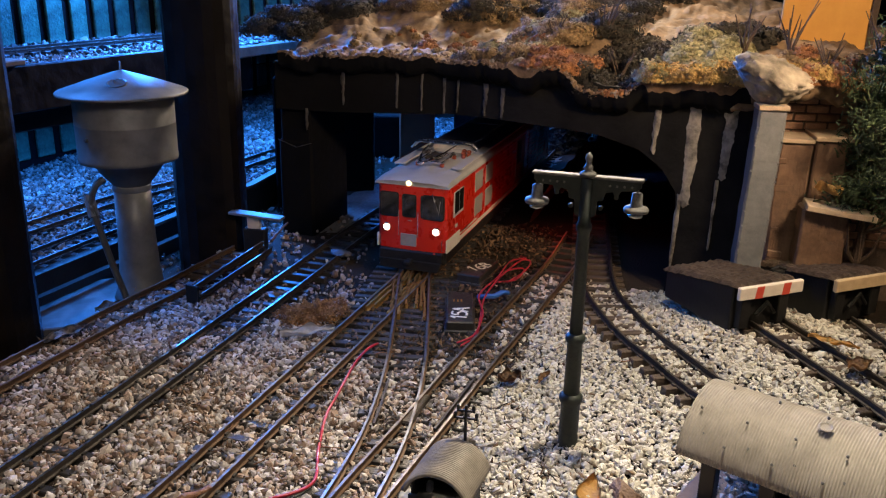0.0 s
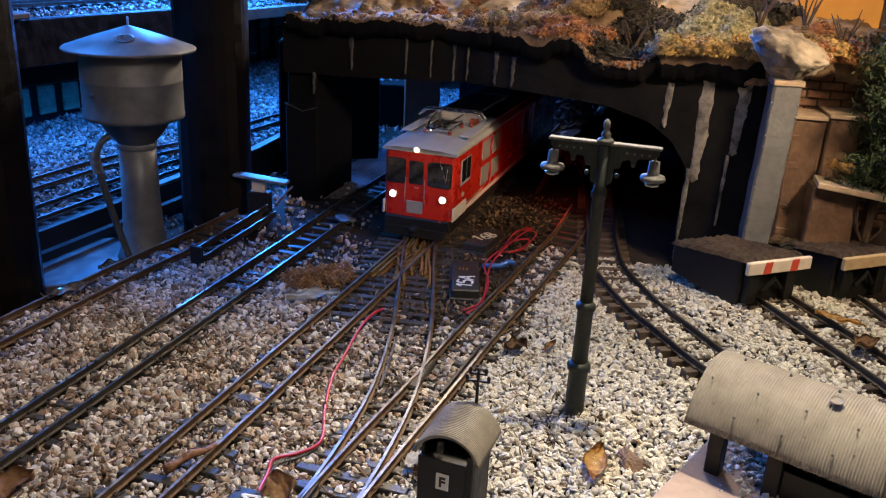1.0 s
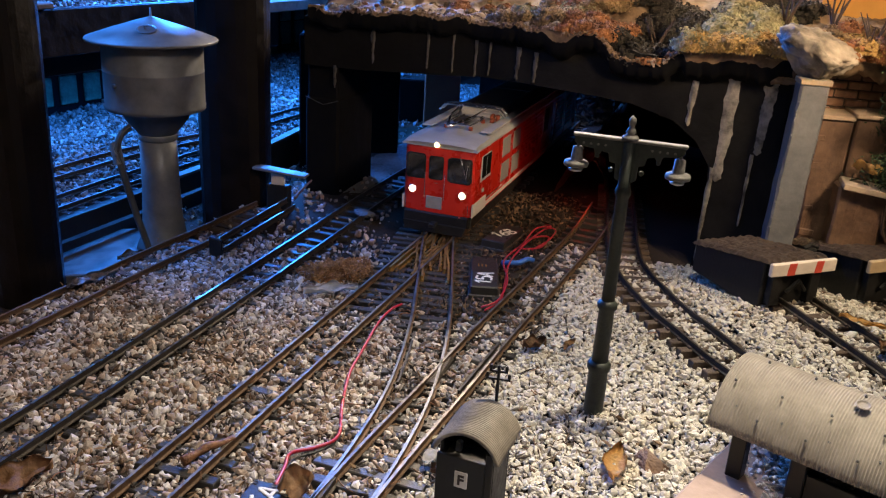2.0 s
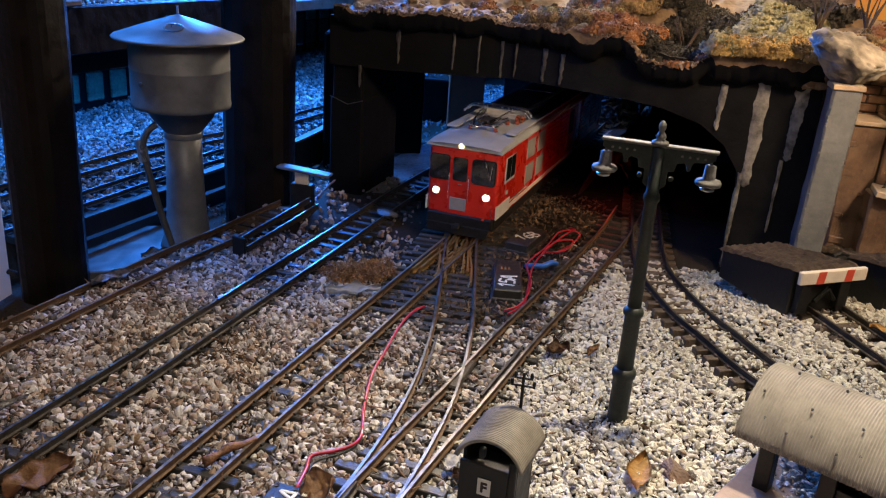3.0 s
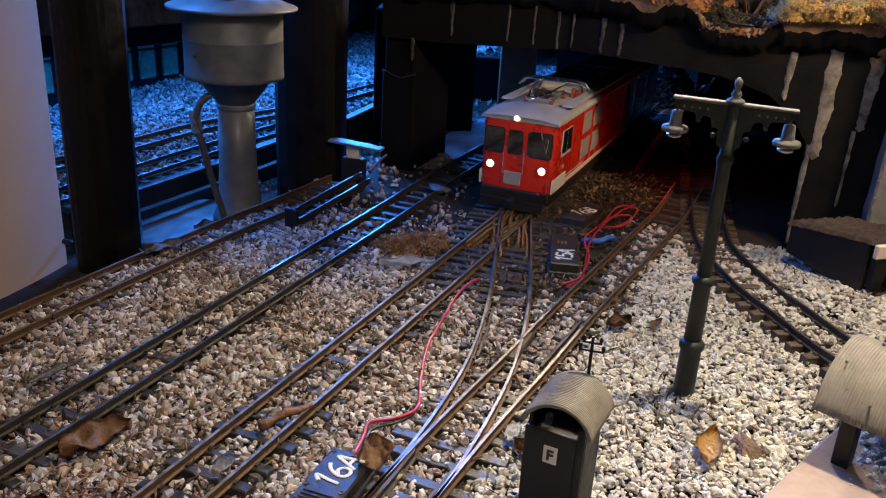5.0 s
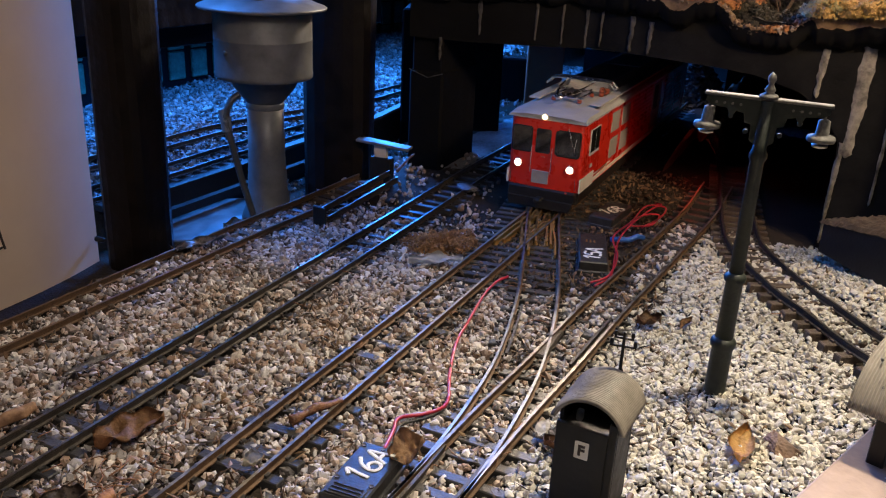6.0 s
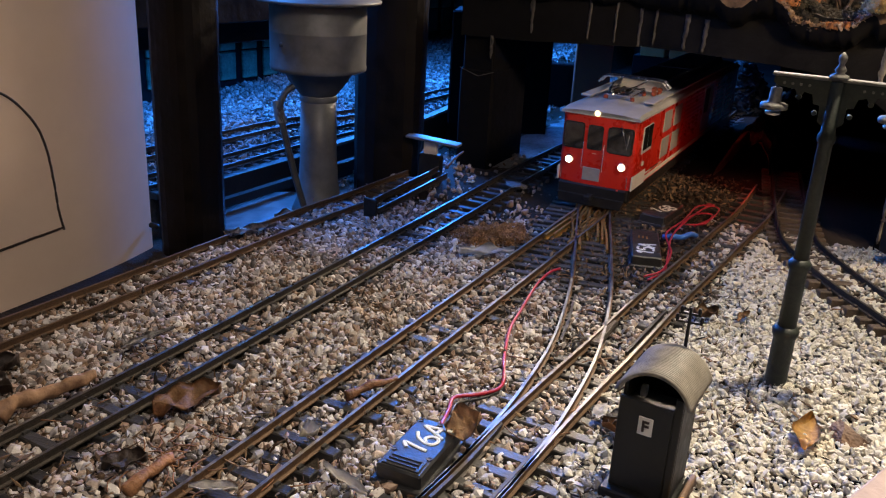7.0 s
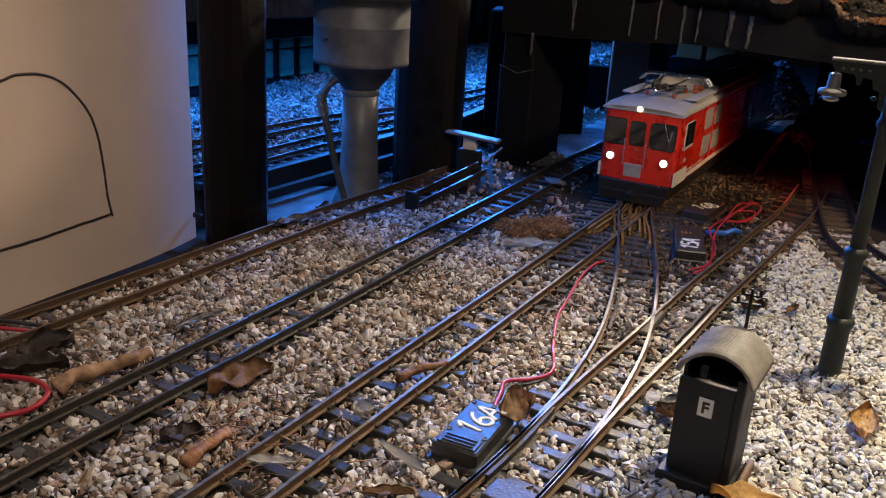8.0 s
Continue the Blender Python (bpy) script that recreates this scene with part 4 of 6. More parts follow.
def blob_points(centre, radius, n, rng):
    d = rng.normal(0, 1, (n, 3))
    d /= np.linalg.norm(d, axis=1)[:, None]
    d[:, 2] = np.abs(d[:, 2]) * 0.9 - 0.15
    k = rng.uniform(4, 8)
    r = rng.uniform(0.78, 1.0, n) * (1 + 0.28 * np.sin(d[:, 0] * k + centre[0] * 90) * np.cos(d[:, 1] * k + centre[1] * 70) + 0.12 * np.sin(d[:, 2] * 9 + d[:, 0] * 7))
    return np.asarray(centre)[None] + d * r[:, None] * np.asarray(radius)[None]


def tufts(name, at, out, size, material, label, category, seed):
    """Small frayed flakes that face outward from their heap, for moss and dry scrub."""
    rng = np.random.default_rng(seed)
    n = len(at)
    d = out + rng.normal(0, 0.38, (n, 3))
    d /= np.linalg.norm(d, axis=1)[:, None]
    e = np.cross(d, rng.normal(0, 1, (n, 3)))
    e /= np.linalg.norm(e, axis=1)[:, None]
    u = np.cross(d, e)
    s = np.asarray(size)[:, None]
    a, b = s * rng.uniform(0.4, 0.9, (n, 1)), s * rng.uniform(0.6, 1.2, (n, 1))
    v = np.stack([at - e * a, at + u * b * 0.7 + d * s * 0.3, at + e * a * 0.9, at - u * b * 0.7 + d * s * 0.2], 1).reshape(-1, 3)
    me = bpy.data.meshes.new(name)
    me.vertices.add(4 * n)
    me.vertices.foreach_set("co", v.reshape(-1).astype(np.float32))
    me.loops.add(6 * n)
    k = 4 * np.arange(n)[:, None]
    me.loops.foreach_set("vertex_index", (k + np.array([0, 1, 3, 1, 2, 3])[None]).reshape(-1).astype(np.int32))
    me.polygons.add(2 * n)
    me.polygons.foreach_set("loop_start", np.arange(0, 6 * n, 3, dtype=np.int32))
    me.polygons.foreach_set("loop_total", np.full(2 * n, 3, dtype=np.int32))
    me.update(calc_edges=True)
    me.materials.append(M[material])
    return tagged(new(name, me), label, category, kind="stuff")


def scrub():
    """Zones of growth on the rock: (stretch along the edge, depth behind it, heaps, size of a heap)."""
    rng = np.random.default_rng(21)
    zones = {
        "lichen": ("ochre and brown dried moss along the cliff edge", [((0.035, 0.16), (0.01, 0.12), 44, 0.016), ((-0.24, 0.03), (0.01, 0.27), 34, 0.0065), ((0.52, 0.9), (0.04, 0.27), 70, 0.020), ((-0.30, 0.02), (0.27, 0.55), 34, 0.030), ((0.06, 0.18), (0.16, 0.5), 30, 0.028)]),
        "lichen_ochre": ("yellow-ochre moss hanging over the rock edge", [((0.375, 0.52), (-0.012, 0.05), 90, 0.015), ((0.50, 0.85), (0.01, 0.16), 44, 0.016)]),
        "lichen_green": ("pale green moss cushions on the rock", [((0.365, 0.455), (0.0, 0.24), 110, 0.019), ((0.02, 0.20), (0.10, 0.3), 26, 0.022)]),
        "lichen_dark": ("dark scrub in the hollows of the rock", [((0.25, 0.362), (0.014, 0.22), 110, 0.018), ((-0.12, 0.06), (0.30, 0.6), 30, 0.034), ((0.08, 0.24), (0.20, 0.6), 34, 0.032), ((0.40, 0.49), (0.24, 0.42), 22, 0.024), ((-0.42, -0.30), (0.14, 0.42), 44, 0.030)]),
        "lichen_orange": ("rust-coloured dried foliage on the rock", [((0.17, 0.25), (-0.005, 0.11), 50, 0.013), ((-0.16, 0.05), (0.07, 0.2), 12, 0.012), ((-0.22, 0.03), (0.02, 0.25), 16, 0.006), ((0.05, 0.14), (0.06, 0.2), 14, 0.013), ((0.48, 0.9), (0.03, 0.2), 40, 0.018), ((0.25, 0.37), (-0.008, 0.02), 22, 0.008)]),
        "snow_moss": ("whitish flocked patches on the rock", [((-0.255, -0.17), (0.0, 0.12), 10, 0.008), ((0.10, 0.19), (0.0, 0.06), 10, 0.008)]),
    }
    n = 2600
    s = rng.uniform(-0.25, 0.52, n)
    deep = np.abs(rng.normal(0, 0.018, n))
    at = np.array([on_cliff(a, lip(a) - 0.001 + b, -0.001) for a, b in zip(s, deep)])
    at[:, 2] -= np.where(deep < 0.002, rng.uniform(0, 0.005, n), 0)
    stones("rubble", at, np.clip(rng.lognormal(math.log(0.0021), 0.4, n), 0.0008, 0.0055), "rubble", "brown plaster crumbs along the broken rock edge", "rubble", 27, 0.6, fine=False)
    for key, (label, runs) in zones.items():
        pts, out = [], []
        for (s0, s1), (y0, y1), count, r0 in runs:
            for k in range(count):
                s = rng.uniform(s0, s1)
                base = lip(s) + 0.014 if s < 0.012 else 0.0
                c = np.array(on_cliff(s, max(lip(s) - 0.004, base + y0 + (y1 - y0) * rng.random() ** 1.3)))
                r = r0 * rng.uniform(0.55, 1.6)
                p = blob_points(c, (r, r, r * rng.uniform(0.6, 1.25)), int(120 + 1.7e6 * r * r), rng)
                pts.append(p)
                out.append((p - c) / np.linalg.norm(p - c, axis=1)[:, None])
        pts, out = np.concatenate(pts), np.concatenate(out)
        tufts("moss", pts, out, rng.uniform(0.0014, 0.0040, len(pts)), key, label, "moss", 31)


scrub()


def shrub(s, y, height, label, seed):
    rng = random.Random(seed)
    ob = thing("shrub", label, "shrub", Matrix.Translation(on_cliff(s, y, -0.004)), group="bare shrubs")
    for k in range(7):
        a, l = rng.uniform(0, 6.28), height * rng.uniform(0.6, 1.1)
        pts = [(0, 0, 0), (0.12 * l * math.cos(a), 0.12 * l * math.sin(a), 0.4 * l), (0.4 * l * math.cos(a + 0.4), 0.4 * l * math.sin(a + 0.4), l)]
        part("branch", tube(spline(pts, 0.008), 0.0022, 6, taper=0.0007), "bark", ob)


for k, (s, y, h) in enumerate(((0.29, 0.10, 0.08), (0.47, 0.16, 0.10), (0.53, 0.20, 0.11), (0.60, 0.12, 0.08), (0.14, 0.16, 0.07), (0.22, 0.2, 0.09), (0.66, 0.2, 0.10))):
    shrub(s, y, h * 0.8, "bare dark twiggy shrub on the rock", k)

# ---------------------------------------------------------------- timber posts, back wall, shelf
def timber(at, width, turn, height, label, lean=(0, 0)):
    bm = bm_new()
    n = 14
    rings = []
    for k in range(n + 1):
        z = -0.07 + (height + 0.07) * k / n
        ring = []
        for i in range(24):
            a = 2 * math.pi * i / 24
            c, s = math.cos(a), math.sin(a)
            r = width / 2 / (abs(c) ** 3.2 + abs(s) ** 3.2) ** (1 / 3.2)
            r *= 1 + 0.03 * noise.noise((c * 1.5, s * 1.5 + at[0], z * 5))
            ring.append(bm.verts.new((r * c + lean[0] * z, r * s + lean[1] * z, z)))
        rings.append(ring)
    for a, b in zip(rings, rings[1:]):
        for i in range(24):
            bm.faces.new((a[i], a[(i + 1) % 24], b[(i + 1) % 24], b[i]))
    bm.faces.new(rings[0][::-1])
    bm.faces.new(rings[-1])
    ob = part("timber_post", bm, "dark_wood", None)
    ob.matrix_basis = pose(at[0], at[1], 0, 0, 0, turn)
    tagged(ob, label, "post", "timber posts")
    return ob


timber((-0.597, 1.163), 0.080, -17, 1.0, "dark-stained square timber post beside the siding")
timber((-0.406, 1.550), 0.120, 4, 1.0, "thick dark-stained timber post behind the water tower")


def back_wall():
    ob = thing("wall_board_fence", "turquoise board wall with dark battens behind the storage tracks", "wall", kind="structure")
    part("backing", box((-0.6, 0.0, -0.06), (2.5, 0.03, 0.9), 0, WALL), "black_paint", ob)
    board = {}
    for key, h in (("low", 0.066), ("up", 0.150)):
        bm = box((0, -0.008, 0), (0.046, 0.0, h), 0.002)
        me = bpy.data.meshes.new("board")
        bm.to_mesh(me)
        bm.free()
        me.materials.append(M["turquoise"])
        board[key] = me
    for k in range(42):
        x = -0.55 + 0.068 * k
        for key, z in (("low", 0.045), ("low", 0.115), ("low", 0.185), ("up", 0.302), ("up", 0.456), ("up", 0.610)):
            piece("board", board[key], ob, WALL @ Matrix.Translation((x, -0.001, z)))
    shelf = thing("shelf", "dark wooden shelf carrying an upper track", "shelf", kind="structure")
    part("deck", box((-0.6, -0.40, 0.275), (2.4, -0.012, 0.30), 0.002, WALL), "plank", shelf)
    part("fascia", box((-0.6, -0.42, 0.235), (1.05, -0.402, 0.315), 0.002, WALL), "dark_wood", shelf)
    part("beam", box((-0.6, -0.36, 0.19), (1.3, -0.30, 0.274), 0.002, WALL), "dark_wood", shelf)
    part("plank", box((0.25, -0.45, 0.317), (0.60, -0.36, 0.327), 0.002, WALL @ pose(0, 0, 0, 0, 0, 1.5)), "plank", shelf)
    up = thing("railway_track", "upper track with dark rails along the shelf", "railway track", group="tracks of the layout")
    for off in (-HALF, HALF):
        line = [WALL @ Vector((-0.55 + 0.05 * k, -0.19 + off, 0.309)) for k in range(59)]
        part("rail", rail_mesh(line), "rail_dark", up, more=("steel_dim",))
    for k in range(92):
        piece("sleeper", SLEEPER, up, WALL @ Matrix.Translation((-0.54 + 0.031 * k, -0.19, 0.308)) @ Matrix.Rotation(math.pi / 2, 4, "Z"))
    rng = np.random.default_rng(8)
    n = 8500
    q = np.stack([rng.uniform(-0.55, 2.3, n), rng.uniform(-0.385, -0.03, n), rng.uniform(0.301, 0.306, n)], 1)
    q = q[np.abs(np.abs(q[:, 1] + 0.19) - HALF) > 0.006]
    m = np.array(WALL)
    w = q @ m[:3, :3].T + m[:3, 3]
    stones("gravel", w, rng.lognormal(math.log(0.0044), 0.25, len(w)), "gravel_grey", "grey gravel on the upper shelf track", "gravel", 14, fine=False)


back_wall()

PANEL = Matrix.Translation((-0.734, 0.833, 0)) @ Matrix.Rotation(math.atan2(0.301, 0.085), 4, "Z")


def ribbon(path, width, lo, hi):
    """A beam that follows a line on the ground, from lo to hi above it."""
    bm, rings = bm_new(), []
    for i, p in enumerate(path):
        sd = side_of(path, i)[0]
        rings.append([bm.verts.new(p + sd * x + Vector((0, 0, z))) for x, z in ((-width / 2, lo), (width / 2, lo), (width / 2, hi), (-width / 2, hi))])
    for a, b in zip(rings, rings[1:]):
        for k in range(4):
            bm.faces.new((a[k], b[k], b[(k + 1) % 4], a[(k + 1) % 4]))
    bm.faces.new(rings[0])
    bm.faces.new(rings[-1][::-1])
    bmesh.ops.recalc_face_normals(bm, faces=bm.faces[:])
    return bm


def bed_edge():
    ob = thing("bed_edge", "dark timber beams edging the raised storage track bed", "beam", kind="structure")
    path = []
    for k in range(40):
        y = 1.22 + 0.90 * k / 39
        path.append(Vector((float(np.interp(y, EDGE[:, 1], EDGE[:, 0])) - 0.048 - 0.186, y, 0.016 + 0.08 * max(0.0, (y - 1.9) / 0.9))))
    part("beam", ribbon(path, 0.020, -0.07, 0.0), "black_metal", ob)
    # Beam top made pale over a black front, in place of light falling on it.
    part("lit_top_strip", ribbon([p + Vector((0, 0, 0.0005)) for p in path[14:]], 0.018, 0.0, 0.004), "board_white", ob, "pale strip standing in for light on the beam top")
    for off, z in ((0.040, -0.020),):
        part("beam", ribbon([p + side_of(path, i)[0] * off for i, p in enumerate(path[:20])], 0.012, z - 0.014, z), "black_metal", ob)


bed_edge()


def foam_panel():
    ob = thing("foam_panel", "upright white foam board with a hand-drawn tunnel arch", "board")
    xs = [-0.55, -0.3, 0.0, 0.15] + [0.17 + 0.16 * k / 16 for k in range(17)]
    curl = [0.016 * max(0.0, (x - 0.17) / 0.16) ** 2 for x in xs]
    rim = [(x, y) for x, y in zip(xs, curl)] + [(x - 0.004, y + 0.022) for x, y in zip(xs[::-1], curl[::-1])]
    bm = bm_new()
    lo, hi = [bm.verts.new((x, y, -0.06)) for x, y in rim], [bm.verts.new((x, y, 0.62)) for x, y in rim]
    for k in range(len(rim)):
        bm.faces.new((lo[k], lo[(k + 1) % len(rim)], hi[(k + 1) % len(rim)], hi[k]))
    bm.faces.new(lo[::-1])
    bm.faces.new(hi)
    bmesh.ops.recalc_face_normals(bm, faces=bm.faces[:])
    bmesh.ops.transform(bm, matrix=PANEL, verts=bm.verts[:])
    part("sheet", bm, "foam", ob)
    arch = spline([(-0.10, 0, 0.165), (-0.06, 0, 0.190), (0.0, 0, 0.205), (0.034, 0, 0.214), (0.064, 0, 0.219), (0.105, 0, 0.209), (0.141, 0, 0.172), (0.156, 0, 0.132), (0.161, 0, 0.085), (0.163, 0, 0.055), (0.168, 0, 0.028)], 0.006)
    foot = spline([(-0.12, 0, 0.018), (-0.04, 0, 0.024), (0.01, 0, 0.027), (0.06, 0, 0.027), (0.10, 0, 0.029), (0.165, 0, 0.031)], 0.006)
    for line in (arch, foot):
        bm = tube([PANEL @ Vector((p.x + 0.0006 * noise.noise(p * 90), -0.0004, p.z + 0.0006 * noise.noise(p * 70))) for p in line], 0.0016, 6)
        part("marker_line", bm, "marker", ob, "dark marker line")
    part("pin", lathe([(0.004, 0), (0.004, 0.012), (0.002, 0.016)], 10, PANEL @ pose(0.325, 0.012, -0.012, 90, 0, 0)), "black_metal", ob)


foam_panel()


# ---------------------------------------------------------------- water tower
def water_tower():
    ob = thing("water_tower", "grey tin water tower with a conical roof on a round column", "water tower", pose(-0.475, 1.358, -0.030, 0, 0, 8))
    part("column", lathe([(0.043, 0), (0.041, 0.006), (0.036, 0.02), (0.0315, 0.05), (0.029, 0.10), (0.028, 0.19)], 40), "tin", ob, smooth=True)
    part("collar", lathe([(0.0285, 0.178), (0.0296, 0.180), (0.0296, 0.186), (0.0285, 0.188)], 40), "tin", ob, smooth=True)
    part("funnel", lathe([(0.0272, 0.186), (0.031, 0.191), (0.047, 0.211), (0.053, 0.223), (0.070, 0.2285)], 40), "tin_dark", ob, "dark grey funnel", smooth=True)
    body = part("tank", lathe([(0.070, 0.2265), (0.0738, 0.2275), (0.0746, 0.233), (0.0738, 0.236), (0.0738, 0.284), (0.0742, 0.2848), (0.0738, 0.2856), (0.0738, 0.322), (0.072, 0.326)], 56), "tin", ob, smooth=True)
    part("bolt", lathe([(0.0035, 0), (0.0035, 0.003), (0.002, 0.004)], 10, pose(-0.043, -0.0600, 0.268, 90, 0, -35)), "tin_dark", body)
    roof = part("roof", lathe([(0.073, 0.325), (0.0955, 0.3285), (0.0965, 0.331), (0.0945, 0.333), (0.055, 0.347), (0.012, 0.3605), (0.003, 0.363), (0.0016, 0.364), (0.0014, 0.376)], 56), "tin", ob, smooth=True)
    part("hatch", lathe([(0.0140, -0.001), (0.0145, 0.0008), (0.0125, 0.0014), (0.0115, 0.0006)], 24, pose(0.004, -0.047, 0.3497, 18, 0, 0)), "tin_dark", roof)
    part("handle", tube([(0.001, -0.047, 0.349), (0.001, -0.048, 0.355), (0.006, -0.049, 0.355)], 0.0011, 6), "tin_dark", roof)
    part("spout", tube(spline([(-0.030, -0.040, 0.205), (-0.042, -0.047, 0.196), (-0.050, -0.052, 0.172), (-0.045, -0.055, 0.150), (-0.027, -0.058, 0.075), (-0.010, -0.060, 0.015)], 0.01), 0.0052, 10), "tin_dark", ob, "hanging filler pipe")
    part("valve", tube([(-0.054, -0.046, 0.182), (-0.047, -0.053, 0.150)], 0.0080, 10), "tin", ob)
    base = part("base_board", box((-0.12, -0.10, -0.018), (0.06, 0.10, -0.002), 0.002, pose(0, 0, 0, 0, 0, 18)), "board_white", None)
    base.matrix_basis = pose(-0.520, 1.335, -0.028, 0, 0, 0)
    tagged(base, "dirty white board on which the water tower stands", "board")


water_tower()


# ---------------------------------------------------------------- street lamp
def street_lamp():
    ob = thing("street_lamp", "dark green two-armed cast street lamp with dusty shades", "street lamp", pose(0.160, 0.876, 0.001, 0, 0, -16))
    part("foot", lathe([(0.0112, -0.01), (0.0112, 0.004), (0.0104, 0.006), (0.0102, 0.055), (0.0122, 0.058), (0.0124, 0.063), (0.0098, 0.067)], 28), "lamp_green", ob, smooth=True)
    part("sleeve", lathe([(0.0086, 0.066), (0.0080, 0.125), (0.0102, 0.128), (0.0104, 0.132), (0.0072, 0.136)], 28), "lamp_green", ob, smooth=True)
    part("pole", lathe([(0.0068, 0.134), (0.0062, 0.245), (0.0078, 0.248), (0.0080, 0.252), (0.0062, 0.256), (0.0062, 0.30)], 24), "lamp_green", ob, smooth=True)
    half = [(0.0, 0.300), (0.052, 0.300), (0.052, 0.2945), (0.047, 0.2915), (0.033, 0.2900), (0.031, 0.2850), (0.027, 0.2850), (0.025, 0.2885), (0.0185, 0.2870), (0.0165, 0.2790), (0.0110, 0.2780), (0.0105, 0.2640), (0.0, 0.256)]
    out = half + [(-x, z) for x, z in half[-2:0:-1]]
    br = part("bracket", prism(out, -0.0022, 0.0022), "lamp_green", ob, "pierced cast bracket")
    part("top_rail", box((-0.054, -0.0042, 0.3002), (0.054, 0.0042, 0.3032), 0.0008), "lamp_grey", br)
    for x in (-0.043, -0.036, -0.029, -0.022, 0.022, 0.029, 0.036, 0.043):
        part("boss", lathe([(0.0016, 0), (0.0012, 0.006)], 8, pose(x, 0.003, 0.2945, 90, 0, 0)), "lamp_grey", br)
    for x in (-0.029, -0.0145, 0.0145, 0.029):
        bm = lathe([(0.0022, -0.0026), (0.0024, 0.0), (0.0022, 0.0026)], 12, pose(x, 0, 0.2835 if abs(x) > 0.02 else 0.271, 90, 0, 0))
        part("scroll", bm, "lamp_green", br)
    part("finial", lathe([(0.0085, 0.303), (0.0075, 0.3055), (0.0035, 0.3075), (0.0050, 0.3100), (0.0036, 0.3125), (0.0022, 0.315), (0.0036, 0.3185), (0.0034, 0.322), (0.001, 0.325)], 20), "lamp_grey", ob, smooth=True)
    for s in (-1, 1):
        sh = part("lampshade", lathe([(0.003, 0.289), (0.0050, 0.288), (0.0058, 0.2765), (0.0062, 0.2755), (0.0112, 0.2742), (0.0122, 0.272), (0.0116, 0.2695), (0.0070, 0.2685)], 28, pose(s * 0.0485, 0, 0.001)), "lamp_grey", ob, "bell-shaped grey lampshade", smooth=True)
        part("bulb", lathe([(0.0070, 0.267), (0.0066, 0.2648), (0.003, 0.2635), (0.001, 0.2632)], 20, pose(s * 0.0485, 0, 0.001)), "bulb", sh, smooth=True)
        part("hook", tube([(s * 0.0485, 0, 0.287), (s * 0.0485, 0, 0.300)], 0.0015, 6), "lamp_grey", sh)


street_lamp()


# ---------------------------------------------------------------- corrugated roofs
def barrel(half, rise, length, ribs, thick=0.003, depth=0.0012):
    """A corrugated barrel roof along x, ribs round the curve."""
    bm = bm_new()
    r = (half * half + rise * rise) / (2 * rise)
    a0 = math.asin(min(1, half / r))
    na, nx = 26, ribs * 4
    up, dn = [], []
    for i in range(nx + 1):
        x = length * i / nx
        w = depth * math.cos(2 * math.pi * i / 4)
        u, d = [], []
        for k in range(na + 1):
            a = -a0 + 2 * a0 * k / na
            u.append(bm.verts.new((x, (r + w) * math.sin(a), (r + w) * math.cos(a) - r + rise)))
            d.append(bm.verts.new((x, (r - thick) * math.sin(a), (r - thick) * math.cos(a) - r + rise)))
        up.append(u)
        dn.append(d)
    for i in range(nx):
        for k in range(na):
            bm.faces.new((up[i][k], up[i + 1][k], up[i + 1][k + 1], up[i][k + 1]))
            bm.faces.new((dn[i][k], dn[i][k + 1], dn[i + 1][k + 1], dn[i + 1][k]))
        for k in (0, na):
            bm.faces.new((up[i][k], dn[i][k], dn[i + 1][k], up[i + 1][k]))
    for i in (0, nx):
        for k in range(na):
            bm.faces.new((up[i][k], up[i][k + 1], dn[i][k + 1], dn[i][k]))
    bmesh.ops.recalc_face_normals(bm, faces=bm.faces[:])
    return bm


